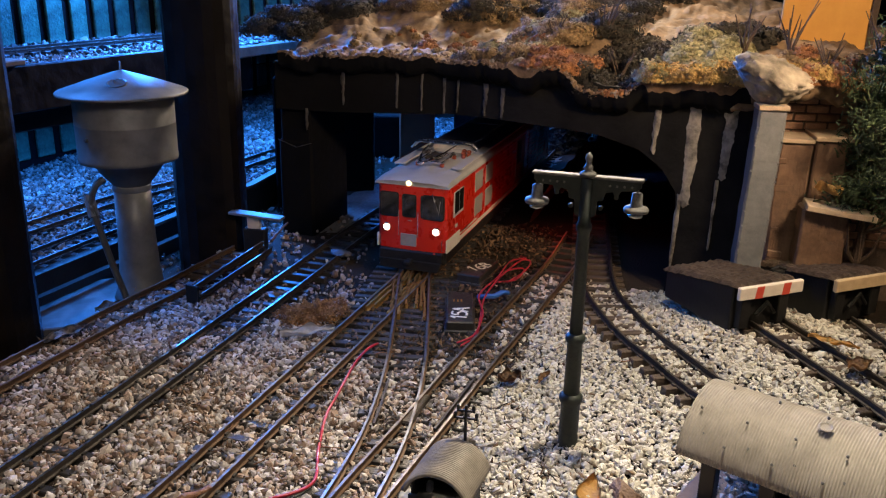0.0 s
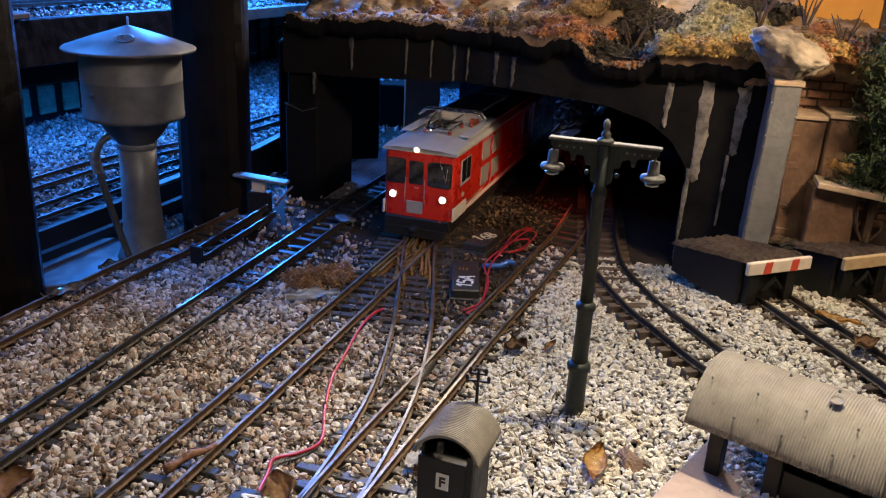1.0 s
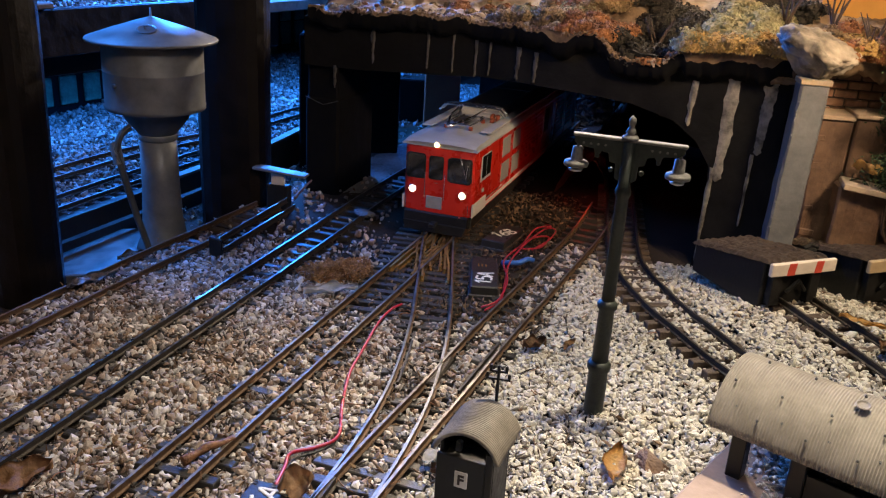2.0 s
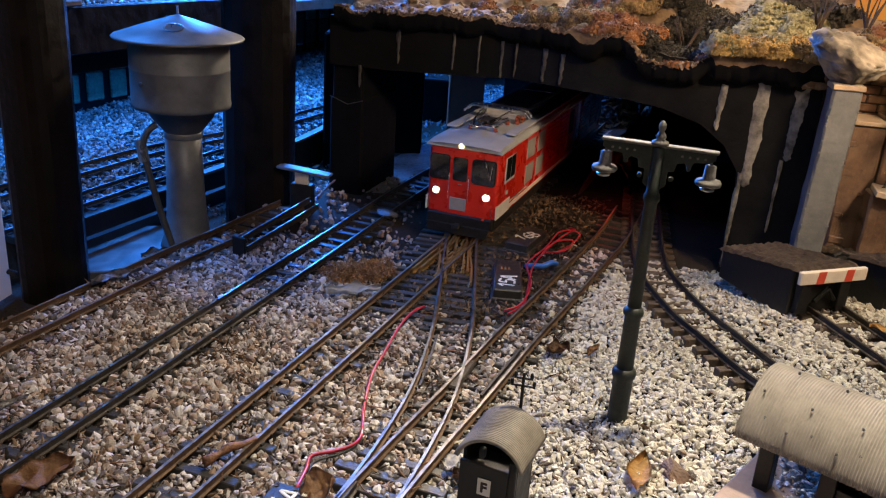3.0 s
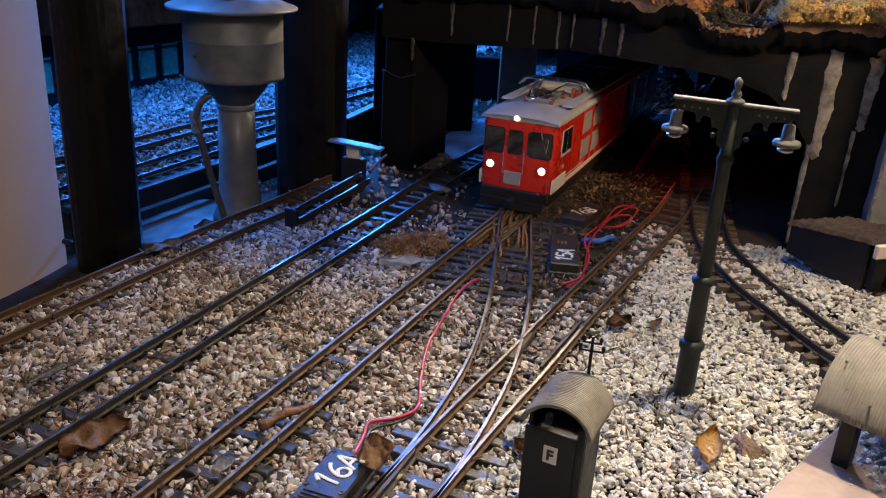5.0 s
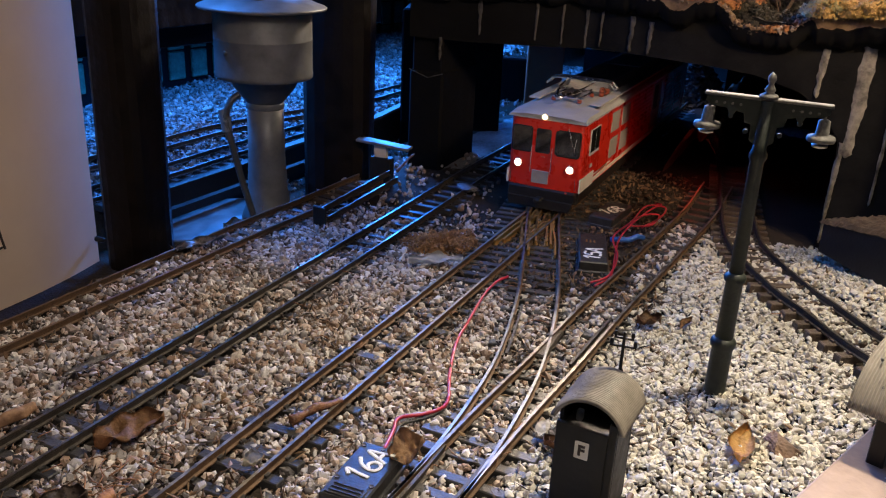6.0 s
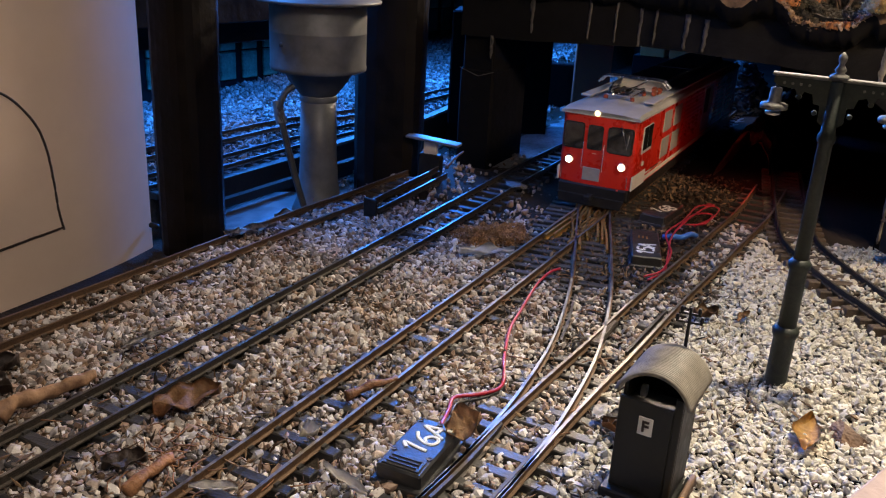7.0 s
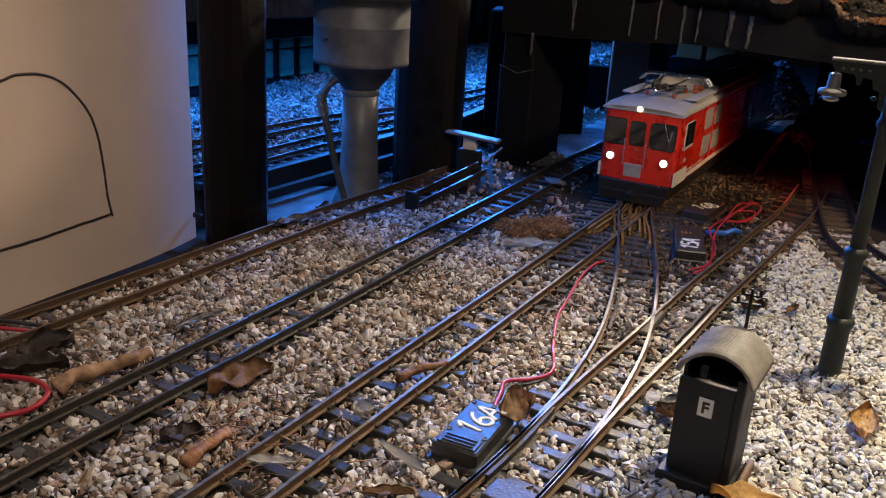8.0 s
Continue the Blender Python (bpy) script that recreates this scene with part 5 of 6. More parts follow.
def phone_booth():
    ob = thing("phone_booth", "black phone booth with corrugated barrel roof and white F sign", "phone booth", pose(0.000, 0.655, 0.004, 0, 0, -20))
    w, d, h = 0.046, 0.043, 0.096
    part("base", box((-0.006, -0.008, -0.01), (w + 0.004, d + 0.004, 0.008), 0.0015), "booth_black", ob, "black plinth")
    part("plinth_edge", box((w + 0.0045, 0.004, -0.01), (w + 0.009, d + 0.006, 0.010), 0.0012), "stone_brown", ob, "brown stone beside the plinth")
    part("side_wall", box((0.0, 0.004, 0.008), (0.003, d, h), 0.0006), "booth_black", ob)
    part("side_wall", box((w - 0.003, 0.004, 0.008), (w, d, h), 0.0006), "booth_black", ob)
    part("back_wall", box((0.0, d, 0.008), (w, d + 0.003, h), 0.0006), "booth_black", ob)
    front = part("front_wall", box((-0.001, 0.0, 0.008), (w - 0.006, 0.0036, 0.086), 0.0008), "booth_black", ob)
    part("post", box((w - 0.006, 0.0, 0.008), (w, 0.0036, h), 0.0008), "booth_black", ob)
    part("telephone", box((0.010, 0.012, 0.083), (0.015, 0.018, 0.092), 0.001), "grey_panel", ob)
    part("shelf", box((0.003, 0.008, 0.078), (w - 0.003, 0.03, 0.081), 0.0006), "booth_black", ob)
    part("roof", barrel(0.0280, 0.0215, 0.055, 24, depth=0.0010), "booth_roof", ob, "brown-grey corrugated barrel roof", smooth=True).matrix_basis = Matrix.Translation((w / 2 + 0.002, -0.007, 0.0935)) @ Matrix.Rotation(math.pi / 2, 4, "Z")
    sign = part("sign", box((0.0155, -0.0012, 0.0595), (0.0265, 0.0, 0.0745), 0.0004), "white", front, "white enamel sign with a black F")
    lettering("F", 0.0125, pose(0.021, -0.0016, 0.0668, 90, 0, 0), "marker", sign, bold=0.0004)
    mast = thing("insulator_mast", "black wire mast with crossbars on the booth roof", "mast", pose(0.045, 0.695, 0.114, 0, 0, -10))
    part("pole", lathe([(0.0014, 0), (0.0012, 0.036)], 8), "black_metal", mast)
    for z, l in ((0.023, 0.010), (0.030, 0.0075)):
        part("crossbar", box((-l, -0.0008, z), (l, 0.0008, z + 0.0016)), "black_metal", mast)
        for s in (-1, 1):
            part("insulator", lathe([(0.0013, 0), (0.0016, 0.002), (0.001, 0.0045)], 8, pose(s * (l - 0.001), 0, z + 0.0016)), "black_metal", mast)


phone_booth()

HUT = pose(0.239, 0.752, 0.005, 0, 0, -38)


def hut():
    ob = thing("platform_shelter", "station shelter with a grey-beige corrugated barrel roof", "shelter", HUT)
    L, D = 0.36, 0.120
    part("roof", barrel(D / 2, 0.047, L, 140, depth=0.0008), "hut_roof", ob, "dusty corrugated barrel roof", smooth=True).matrix_basis = Matrix.Translation((0, D / 2, 0.070))
    for x in (0.022, 0.075, 0.17, 0.27, 0.345):
        part("post", box((x, 0.008, -0.012), (x + 0.014, 0.022, 0.078), 0.001), "booth_black", ob)
    part("back_wall", box((0.01, D - 0.016, -0.012), (L - 0.01, D - 0.01, 0.085), 0.001), "booth_black", ob)
    part("end_wall", box((0.085, 0.022, -0.012), (0.089, D - 0.016, 0.098), 0.001), "booth_black", ob)
    part("front_wall", box((0.089, 0.012, -0.012), (L - 0.01, 0.016, 0.055), 0.001), "booth_black", ob)
    for k in range(9):
        part("rivet", lathe([(0.0016, 0), (0.0012, 0.0014)], 6, pose(0.02 + 0.04 * k, 0.012, 0.0925, 42, 0, 0)), "tin_dark", ob)
    for a in (-62, -34, 4, 30):
        for k in range(8):
            t = math.radians(a)
            part("rivet", lathe([(0.0013, -0.001), (0.0013, 0.0008), (0.0007, 0.0016)], 6, pose(0.024 + 0.042 * k + 0.0004 * a, 0.0575 + 0.0585 * math.sin(t), 0.062 + 0.0585 * math.cos(t), -a, 0, 0)), "tin_dark", ob)
    part("vent_ring", lathe([(0.0055, -0.001), (0.0065, 0.0006), (0.0055, 0.0012), (0.004, 0.0002)], 18, pose(0.112, 0.045, 0.1195, 10, 0, 0)), "hut_roof", ob)
    deck = part("platform", box((0.004, -0.15, -0.02), (0.40, 0.118, 0.024), 0.002), "platform", None)
    deck.matrix_basis = HUT
    tagged(deck, "brown wooden platform board under the shelter", "platform")


hut()


# ---------------------------------------------------------------- buffer stops, grey post, rocks
def buffer_stop(at, turn, stripes, label):
    ob = thing("buffer_stop", label, "buffer stop", pose(at[0], at[1], at[2], 0, 0, turn), group="buffer stops")
    w = 0.090
    bm = bm_new()
    prof = [(0.0, -0.02), (0.0, 0.047), (0.14, 0.022), (0.14, -0.02)]
    out = [[bm.verts.new((x, y, z)) for y, z in prof] for x in (0, w)]
    bm.faces.new(out[0][::-1])
    bm.faces.new(out[1])
    for k in range(4):
        bm.faces.new((out[0][k], out[0][(k + 1) % 4], out[1][(k + 1) % 4], out[1][k]))
    bmesh.ops.recalc_face_normals(bm, faces=bm.faces[:])
    bmesh.ops.bevel(bm, geom=bm.edges[:], offset=0.002, segments=1, affect="EDGES")
    part("body", bm, "black_metal", ob)
    for x in (0.006, 0.068):
        part("leg", box((x, -0.012, -0.01), (x + 0.016, 0.0, 0.04), 0.001), "black_metal", ob)
    part("strut", tube([(0.035, -0.008, 0.005), (0.05, -0.010, 0.022), (0.065, -0.008, 0.005)], 0.003, 8), "black_metal", ob)
    bm = bm_new()
    nx, ny = 26, 30
    rows = []
    for j in range(ny + 1):
        row = []
        for i in range(nx + 1):
            x, y = -0.004 + (w + 0.008) * i / nx, -0.012 + 0.156 * j / ny
            z = 0.049 - 0.18 * max(0, y) + 0.003 + 0.0025 * noise.noise((x * 160, y * 160, at[0])) + 0.0012 * math.sin(x * 520)
            e = 0.004 if i in (0, nx) or j in (0, ny) else 0
            row.append(bm.verts.new((x, y, z - e)))
        rows.append(row)
    for a, b in zip(rows, rows[1:]):
        for i in range(nx):
            bm.faces.new((a[i], a[i + 1], b[i + 1], b[i]))
    bmesh.ops.solidify(bm, geom=bm.faces[:], thickness=0.004)
    bmesh.ops.recalc_face_normals(bm, faces=bm.faces[:])
    part("crust", bm, "crust", ob, "rough brown crust on top")
    beam = part("beam", box((-0.006, -0.020, 0.034), (w + 0.008, -0.013, 0.051), 0.0012), "stripe_white" if stripes else "pale_wood", ob, "white board with two red stripes" if stripes else "bare pale wooden board")
    if stripes:
        for x in (0.018, 0.062):
            part("stripe", prism([(x, 0.0345), (x + 0.012, 0.0345), (x + 0.014, 0.0505), (x + 0.002, 0.0505)], -0.0206, -0.0202), "stripe_red", beam)
    return ob


buffer_stop((0.396, 1.102, 0.060), 23, True, "black buffer stop with a red and white striped board")
buffer_stop((0.534, 1.140, 0.060), 23, False, "black buffer stop with a plain wooden board")
knob = thing("coupling_hook", "small black coupler lying on the buffer stop", "coupler", pose(0.478, 1.175, 0.092, 0, 0, 20))
part("block", box((-0.008, -0.007, 0), (0.008, 0.007, 0.014), 0.002), "black_metal", knob)
part("hook", tube([(-0.01, 0, 0.014), (0.0, 0, 0.018), (0.013, 0, 0.013)], 0.0022, 6), "black_metal", knob)

grey = thing("grey_post", "slate-grey painted post with a pale cap", "post", pose(0.457, 1.242, 0, 0, 0, -6))
bm = box((-0.019, -0.012, 0.02), (0.019, 0.02, 0.315), 0.003)
bmesh.ops.subdivide_edges(bm, edges=[e for e in bm.edges if e.calc_length() > 0.2], cuts=24)
for v in bm.verts:
    v.co.x += 0.0018 * noise.noise(v.co * 60) + 0.006 * (v.co.z - 0.05) / 0.26
    v.co.y += 0.0015 * noise.noise(v.co * 70)
part("shaft", bm, "post_grey", grey)
part("cap", box((-0.014, -0.014, 0.314), (0.027, 0.021, 0.321), 0.001), "stone_pale", grey)
rngp = random.Random(9)
for k in range(26):
    z = rngp.uniform(0.04, 0.30)
    sx = rngp.choice((-1, 1))
    part("bead", lathe([(0.0011, -0.001), (0.0016, 0), (0.0006, 0.0012)], 6, pose(sx * 0.0175 + 0.006 * (z - 0.05) / 0.26, -0.0125, z, 90, 0, 0)), "post_grey", grey)


def rock(at, size, turn, seed, material, label, name="rock", cut=0.0):
    bm = bm_new()
    bmesh.ops.create_icosphere(bm, subdivisions=5, radius=1.1)
    rng = random.Random(seed)
    cuts = []
    for k in range(20):
        d = Vector((rng.gauss(0, 1), rng.gauss(0, 1), rng.gauss(0, 1))).normalized()
        cuts.append((d, rng.uniform(0.62, 0.90)))
    for v in bm.verts:
        p = v.co.copy()
        for d, off in cuts:
            over = p.dot(d) - off
            if over > 0:
                p -= d * over * 0.92
        hole = min(0.0, noise.noise(v.co * 2.6 + Vector((seed, 0, 0))) + 0.12)
        v.co = p * (1 + 0.30 * hole + 0.075 * noise.fractal(v.co * 5.5 + Vector((seed, 0, 0)), 0.4, 2.0, 7) + 0.05 * min(0.0, noise.noise(v.co * 9 + Vector((0, seed, 0))) + 0.1))
    bmesh.ops.scale(bm, vec=size, verts=bm.verts[:])
    ob = part(name, bm, material, None, smooth=True)
    ob.matrix_basis = pose(*at, *turn)
    return tagged(ob, label, "rock")


rock((0.470, 1.262, 0.350), (0.060, 0.046, 0.043), (0, 12, -10), 3.3, "rock", "pale jagged rock at the end of the bridge")
rock((0.43, 1.31, 0.315), (0.05, 0.04, 0.018), (0, 0, -30), 7.7, "cliff", "brown stone under the pale rock")
rock((0.44, 1.205, 0.083), (0.012, 0.010, 0.009), (0, 0, 30), 5.1, "rock", "small pale stone behind the buffer stop")
rock((0.202, 0.775, 0.014), (0.022, 0.012, 0.008), (10, 6, -52), 9.4, "stone_brown", "flat brown stone on the white gravel")
rock((-0.165, 1.475, 0.010), (0.017, 0.024, 0.007), (0, 0, 20), 2.4, "tin_dark", "flat grey stone lying between the rails")


def lean_column():
    ob = thing("brick_buttress", "brown plastered buttress with pale coping and a small ledge", "buttress", pose(0.49, 1.262, 0.03, 0, 0, -8))
    def rough(lo, hi, name, material, label=""):
        bm = box(lo, hi, 0.003)
        bmesh.ops.subdivide_edges(bm, edges=[e for e in bm.edges if e.calc_length() > 0.03], cuts=9, use_grid_fill=True)
        for v in bm.verts:
            v.co += 0.0022 * noise.noise_vector(v.co * 70)
        return part(name, bm, material, ob, label)
    rough((0.0, 0.0, 0.0), (0.045, 0.09, 0.235), "block", "stone_brown")
    rough((0.047, -0.004, 0.0), (0.092, 0.085, 0.24), "block", "stone_brown")
    part("coping", box((-0.003, -0.004, 0.235), (0.046, 0.09, 0.241), 0.001), "stone_pale", ob)
    part("coping", box((0.045, -0.008, 0.240), (0.096, 0.086, 0.246), 0.001), "stone_pale", ob)
    part("ledge", box((0.024, -0.05, 0.155), (0.115, -0.002, 0.163), 0.001, pose(0, 0, 0, 0, 6, -6)), "stone_pale", ob)
    rough((0.034, -0.038, 0.0), (0.098, -0.003, 0.152), "block", "stone_brown")
    for k in range(6):
        z, a = 0.04 + 0.032 * k + rngp.uniform(-0.008, 0.008), rngp.uniform(0, 0.012)
        part("stone_chip", box((a - 0.003, -0.0012, z), (a + rngp.uniform(0.008, 0.03), 0.004, z + rngp.uniform(0.004, 0.012)), 0.0018, pose(0, 0, 0, 0, rngp.uniform(-4, 14), 0)), "stone_brown", ob)


lean_column()


def leaf(name, at, length, width, turn, material, label, curl=0.3, category="leaf", tilt=(0, 0)):
    bm = bm_new()
    n, m = 16, 8
    rows = []
    for i in range(n + 1):
        t = i / n
        w = width * (math.sin(math.pi * min(1, t * 0.98 + 0.02)) ** 0.9) * (1 + 0.16 * noise.noise((t * 7, length * 99, 2)))
        row = []
        for k in range(m + 1):
            u = (k / m - 0.5) * 2
            z = curl * width * (u * u * 0.9) + curl * length * 0.35 * (t - 0.5) ** 2 + 0.28 * width * noise.noise((t * 5, u * 1.6, at[0] * 50))
            row.append(bm.verts.new((length * (t - 0.5), 0.5 * w * u + 0.1 * length * math.sin(t * 2.2), z)))
        rows.append(row)
    for a, b in zip(rows, rows[1:]):
        for k in range(m):
            bm.faces.new((a[k], a[k + 1], b[k + 1], b[k]))
    bmesh.ops.solidify(bm, geom=bm.faces[:], thickness=0.0005)
    bmesh.ops.recalc_face_normals(bm, faces=bm.faces[:])
    ob = part(name, bm, material, None, smooth=True)
    ob.matrix_basis = pose(at[0], at[1], at[2], tilt[0], tilt[1], turn)
    return tagged(ob, label, category)


leaf("dry_leaf", (0.545, 1.215, 0.205), 0.04, 0.02, 120, "leaf_yellow", "curled yellow leaf on the buttress ledge", 0.5, tilt=(40, 0))


def brick_wall():
    W = Matrix.Translation((0.475, 1.318, 0)) @ Matrix.Rotation(math.radians(-6), 4, "Z")
    ob = thing("wall_brick", "brown brick retaining wall below the mossy rock", "wall", kind="structure")
    part("core", box((0, 0.004, 0), (0.75, 0.06, 0.325), 0, W), "mortar", ob)
    bm = box((0, 0, 0), (0.030, 0.006, 0.0105), 0.0012)
    me = bpy.data.meshes.new("brick")
    bm.to_mesh(me)
    bm.free()
    me.materials.append(M["brick"])
    rng = random.Random(5)
    for r in range(18):
        for k in range(12):
            x = 0.033 * k + (0.0165 if r % 2 else 0)
            piece("brick", me, ob, W @ Matrix.Translation((x, rng.uniform(-0.0008, 0.0008), 0.10 + 0.0125 * r)))


def tree(at, height, label):
    ob = thing("model_tree", label, "tree", pose(at[0], at[1], at[2]))
    rng = np.random.default_rng(17)
    bm = tube([(0, 0, -0.01), (0.001, 0, 0.05), (0.006, 0.004, 0.11), (0.03, 0.0, height * 0.5), (0.055, 0, height * 0.9)], 0.0085, 10, taper=0.003)
    for e in ((-0.022, -0.01, 0.115), (0.026, -0.012, 0.11), (-0.012, 0.02, 0.13)):
        tube([(0.002, 0, 0.055), (e[0] * 0.7, e[1] * 0.6, 0.078), e], 0.003, 6, bm, taper=0.0012)
    tips = []
    for k in range(30):
        z = 0.105 + (height - 0.13) * k / 30
        a = 2.4 * k
        r = (0.085 - 0.035 * abs(k - 14) / 15) * rng.uniform(0.7, 1.1)
        c = (0.004 + 0.15 * (z - 0.08), 0.0)
        e = (c[0] + 0.018 + r * math.cos(a), c[1] + r * math.sin(a), z + rng.uniform(0.02, 0.05))
        tube([(c[0], c[1], z), ((c[0] + e[0]) / 2, (c[1] + e[1]) / 2, z + 0.012), e], 0.003, 6, bm, taper=0.001)
        tips.append(e)
        tips.append(((c[0] + e[0]) / 2, (c[1] + e[1]) / 2, z + 0.03))
    part("trunk", bm, "bark", ob)
    pts = np.concatenate([np.asarray(t)[None] + rng.normal(0, 1, (260, 3)) * (0.016, 0.016, 0.012) for t in tips])
    n = len(pts)
    d = rng.normal(0, 1, (n, 3)) + (0, 0, 0.5)
    d /= np.linalg.norm(d, axis=1)[:, None]
    side = np.cross(d, rng.normal(0, 1, (n, 3)))
    side /= np.linalg.norm(side, axis=1)[:, None]
    ln = rng.uniform(0.006, 0.012, n)[:, None]
    v = np.stack([pts - side * 0.0012, pts + side * 0.0012, pts + d * ln + side * 0.0007, pts + d * ln - side * 0.0007], 1).reshape(-1, 3)
    me = bpy.data.meshes.new("crown")
    me.from_pydata(v.tolist(), [], (np.arange(4 * n).reshape(-1, 4)).tolist())
    me.materials.append(M["needles"])
    cr = new("crown", me)
    cr.parent = ob


def ochre_house():
    ob = thing("model_house", "ochre-walled model house above the rock", "house", pose(0.676, 1.62, 0.355, 0, 0, -25))
    part("wall", box((-0.075, 0.0, 0.0), (0.068, 0.14, 0.20), 0.002), "house_yellow", ob)
    part("corner_post", box((0.069, -0.004, 0.0), (0.080, 0.012, 0.20), 0.001), "bark", ob)
    part("roof", prism([(-0.125, 0.20), (-0.01, 0.28), (0.11, 0.20), (0.10, 0.195), (-0.01, 0.268), (-0.115, 0.195)], -0.02, 0.18), "rust_red_wood", ob)


tree((0.600, 1.215, 0.045), 0.42, "dark green needle-leaved model tree beside the buttress")
ochre_house()


# ---------------------------------------------------------------- red train
def along(y):
    pts = TRACKS["c"]
    return min(pts, key=lambda p: abs(p.y - y))


NOSE_Y = 1.40


def round_rect(x0, x1, z0, z1, r, n=4):
    out = []
    for cx, cz, a in ((x1 - r, z1 - r, 0), (x0 + r, z1 - r, 90), (x0 + r, z0 + r, 180), (x1 - r, z0 + r, 270)):
        for k in range(n + 1):
            t = math.radians(a + 90 * k / n)
            out.append((cx + r * math.cos(t), cz + r * math.sin(t)))
    return out


def locomotive():
    p, q = along(NOSE_Y), along(NOSE_Y + 0.3)
    d = q - p
    turn = math.degrees(math.atan2(d.y, d.x)) - 90
    ob = thing("electric_locomotive", "red electric railcar with cream stripe, grey roof and lit headlights", "train", pose(p.x - 0.013, p.y + 0.004, 0.0096, 0, 0, turn))
    L, w, hz = 0.80, 0.0605, 0.142
    body = part("body", shell(L, w, 0.034, hz), "red", ob)
    # front windows and door
    for x0, x1 in ((-0.0545, -0.0235), (-0.0165, 0.0085), (0.0155, 0.0545)):
        fr = part("window_frame", prism(round_rect(x0 - 0.0015, x1 + 0.0015, 0.0885, 0.1305, 0.005), -0.0012, 0.0016), "black_metal", body)
        part("window_pane", prism(round_rect(x0, x1, 0.090, 0.129, 0.004), -0.002, 0.0), "glass", fr)
    for x in (-0.021, 0.0125):
        part("handrail", tube([(x, -0.0045, 0.058), (x, -0.0055, 0.062), (x, -0.0055, 0.098), (x, -0.0045, 0.101)], 0.0009, 6), "chrome", body)
    part("door_plate", box((-0.0195, -0.0022, 0.040), (0.0095, 0.001, 0.062), 0.0012), "grey_panel", body, "grey gangway plate")
    part("door_handle", box((-0.006, -0.0026, 0.084), (0.001, -0.0005, 0.0855)), "chrome", body)
    part("wiper", tube([(0.036, -0.0035, 0.134), (0.044, -0.0042, 0.112), (0.046, -0.0042, 0.106)], 0.0008, 5), "chrome", body)
    part("wiper", tube([(0.050, -0.0035, 0.122), (0.0475, -0.0042, 0.100)], 0.0008, 5), "chrome", body)
    for x in (-0.043, 0.043):
        lamp = part("headlight", lathe([(0.0070, 0), (0.0074, 0.003), (0.0062, 0.0045)], 24, pose(x, 0.001, 0.070, 90, 0, 0)), "chrome", body)
        part("lens", lathe([(0.0058, 0.0035), (0.0054, 0.0055), (0.003, 0.0065)], 20, pose(x, 0.001, 0.070, 90, 0, 0)), "headlight", lamp, "glowing warm headlight", smooth=True)
        part("step_bar", tube([(x * 1.25, -0.003, 0.038), (x * 1.25, -0.004, 0.056)], 0.0008, 5), "chrome", body)
    part("top_lamp", lathe([(0.0042, 0), (0.0044, 0.004), (0.003, 0.005)], 16, pose(-0.004, -0.001, 0.148, 90, 0, 0)), "toplight", body, "small lit top lamp")
    # cream stripe: tall behind the cab front, then a thin band
    for s in (-1, 1):
        x0, x1 = (w - 0.001, w + 0.0012) if s > 0 else (-w - 0.0012, -w + 0.001)
        part("stripe", box((x0, 0.0, 0.0345), (x1, 0.070, 0.0565)), "white", body, "cream skirt stripe")
        part("stripe", box((x0, 0.071, 0.037), (x1, L - 0.04, 0.0435)), "white", body)
        for k in (0, 1):
            part("stripe", box((x0, 0.072, 0.0475), (x1, 0.15 + 0.02 * k, 0.0495)), "white", body)
        fr = part("window_frame", box((x0, 0.034, 0.086), (x1 if s > 0 else x1, 0.088, 0.129), 0.0008), "roofgrey", body)
        xg = (x1, x1 + 0.0006) if s > 0 else (x0 - 0.0006, x0)
        part("window_pane", box((xg[0], 0.038, 0.092), (xg[1], 0.060, 0.128)), "glass", fr)
        part("window_pane", box((xg[0], 0.063, 0.092), (xg[1], 0.084, 0.128)), "glass", fr)
        for y in (0.157, 0.225):
            for z in (0.055, 0.100):
                part("side_window", box((x0, y, z), (x1, y + 0.048, z + 0.034), 0.0006), "grey_panel", body, "blanked grey window")
        for k in range(11):
            z = 0.056 + 0.0078 * k
            for y0, y1 in ((0.295, 0.445), (0.57, 0.60)):
                part("louvre", box((x0, y0, z), (x1 + (0.0006 if s > 0 else 0), y1, z + 0.0045), 0.0008), "red", body)
        door = part("door", box((x0, 0.458, 0.048), (x1, 0.535, 0.138), 0.0006), "grey_panel", body, "open grey side door")
        part("opening", box((xg[0], 0.464, 0.086), (xg[1], 0.500, 0.134)), "black_metal", door)
        for k in range(8):
            part("panel_bar", box((x0, 0.61 + 0.0 * k, 0.060 + 0.009 * k), (x1, 0.655 - 0.006 * (k % 3), 0.0635 + 0.009 * k)), "roofgrey", body)
            part("panel_bar", box((x0, 0.68, 0.060 + 0.009 * k), (x1, 0.735, 0.0645 + 0.009 * k)), "roofgrey", body)
        part("number_mark", box((x0, 0.045, 0.066), (x1, 0.056, 0.072)), "roofgrey", body)
    # roof
    bm = bm_new()
    rows = []
    prof = [(-1.0, 0.0), (-1.0, 0.004), (-0.94, 0.0085), (-0.6, 0.0130), (0.0, 0.0150), (0.6, 0.0130), (0.94, 0.0085), (1.0, 0.004), (1.0, 0.0)]
    for y, k in ((-0.006, 0.55), (0.004, 0.85), (0.02, 1.0), (L - 0.02, 1.0), (L, 0.6)):
        rows.append([bm.verts.new((x * 0.064, y + (0.004 * x * x if y < 0.01 else 0), hz + 0.001 + z * k)) for x, z in prof])
    for a, b in zip(rows, rows[1:]):
        for k in range(len(prof) - 1):
            bm.faces.new((a[k], a[k + 1], b[k + 1], b[k]))
        bm.faces.new((a[-1], a[0], b[0], b[-1]))
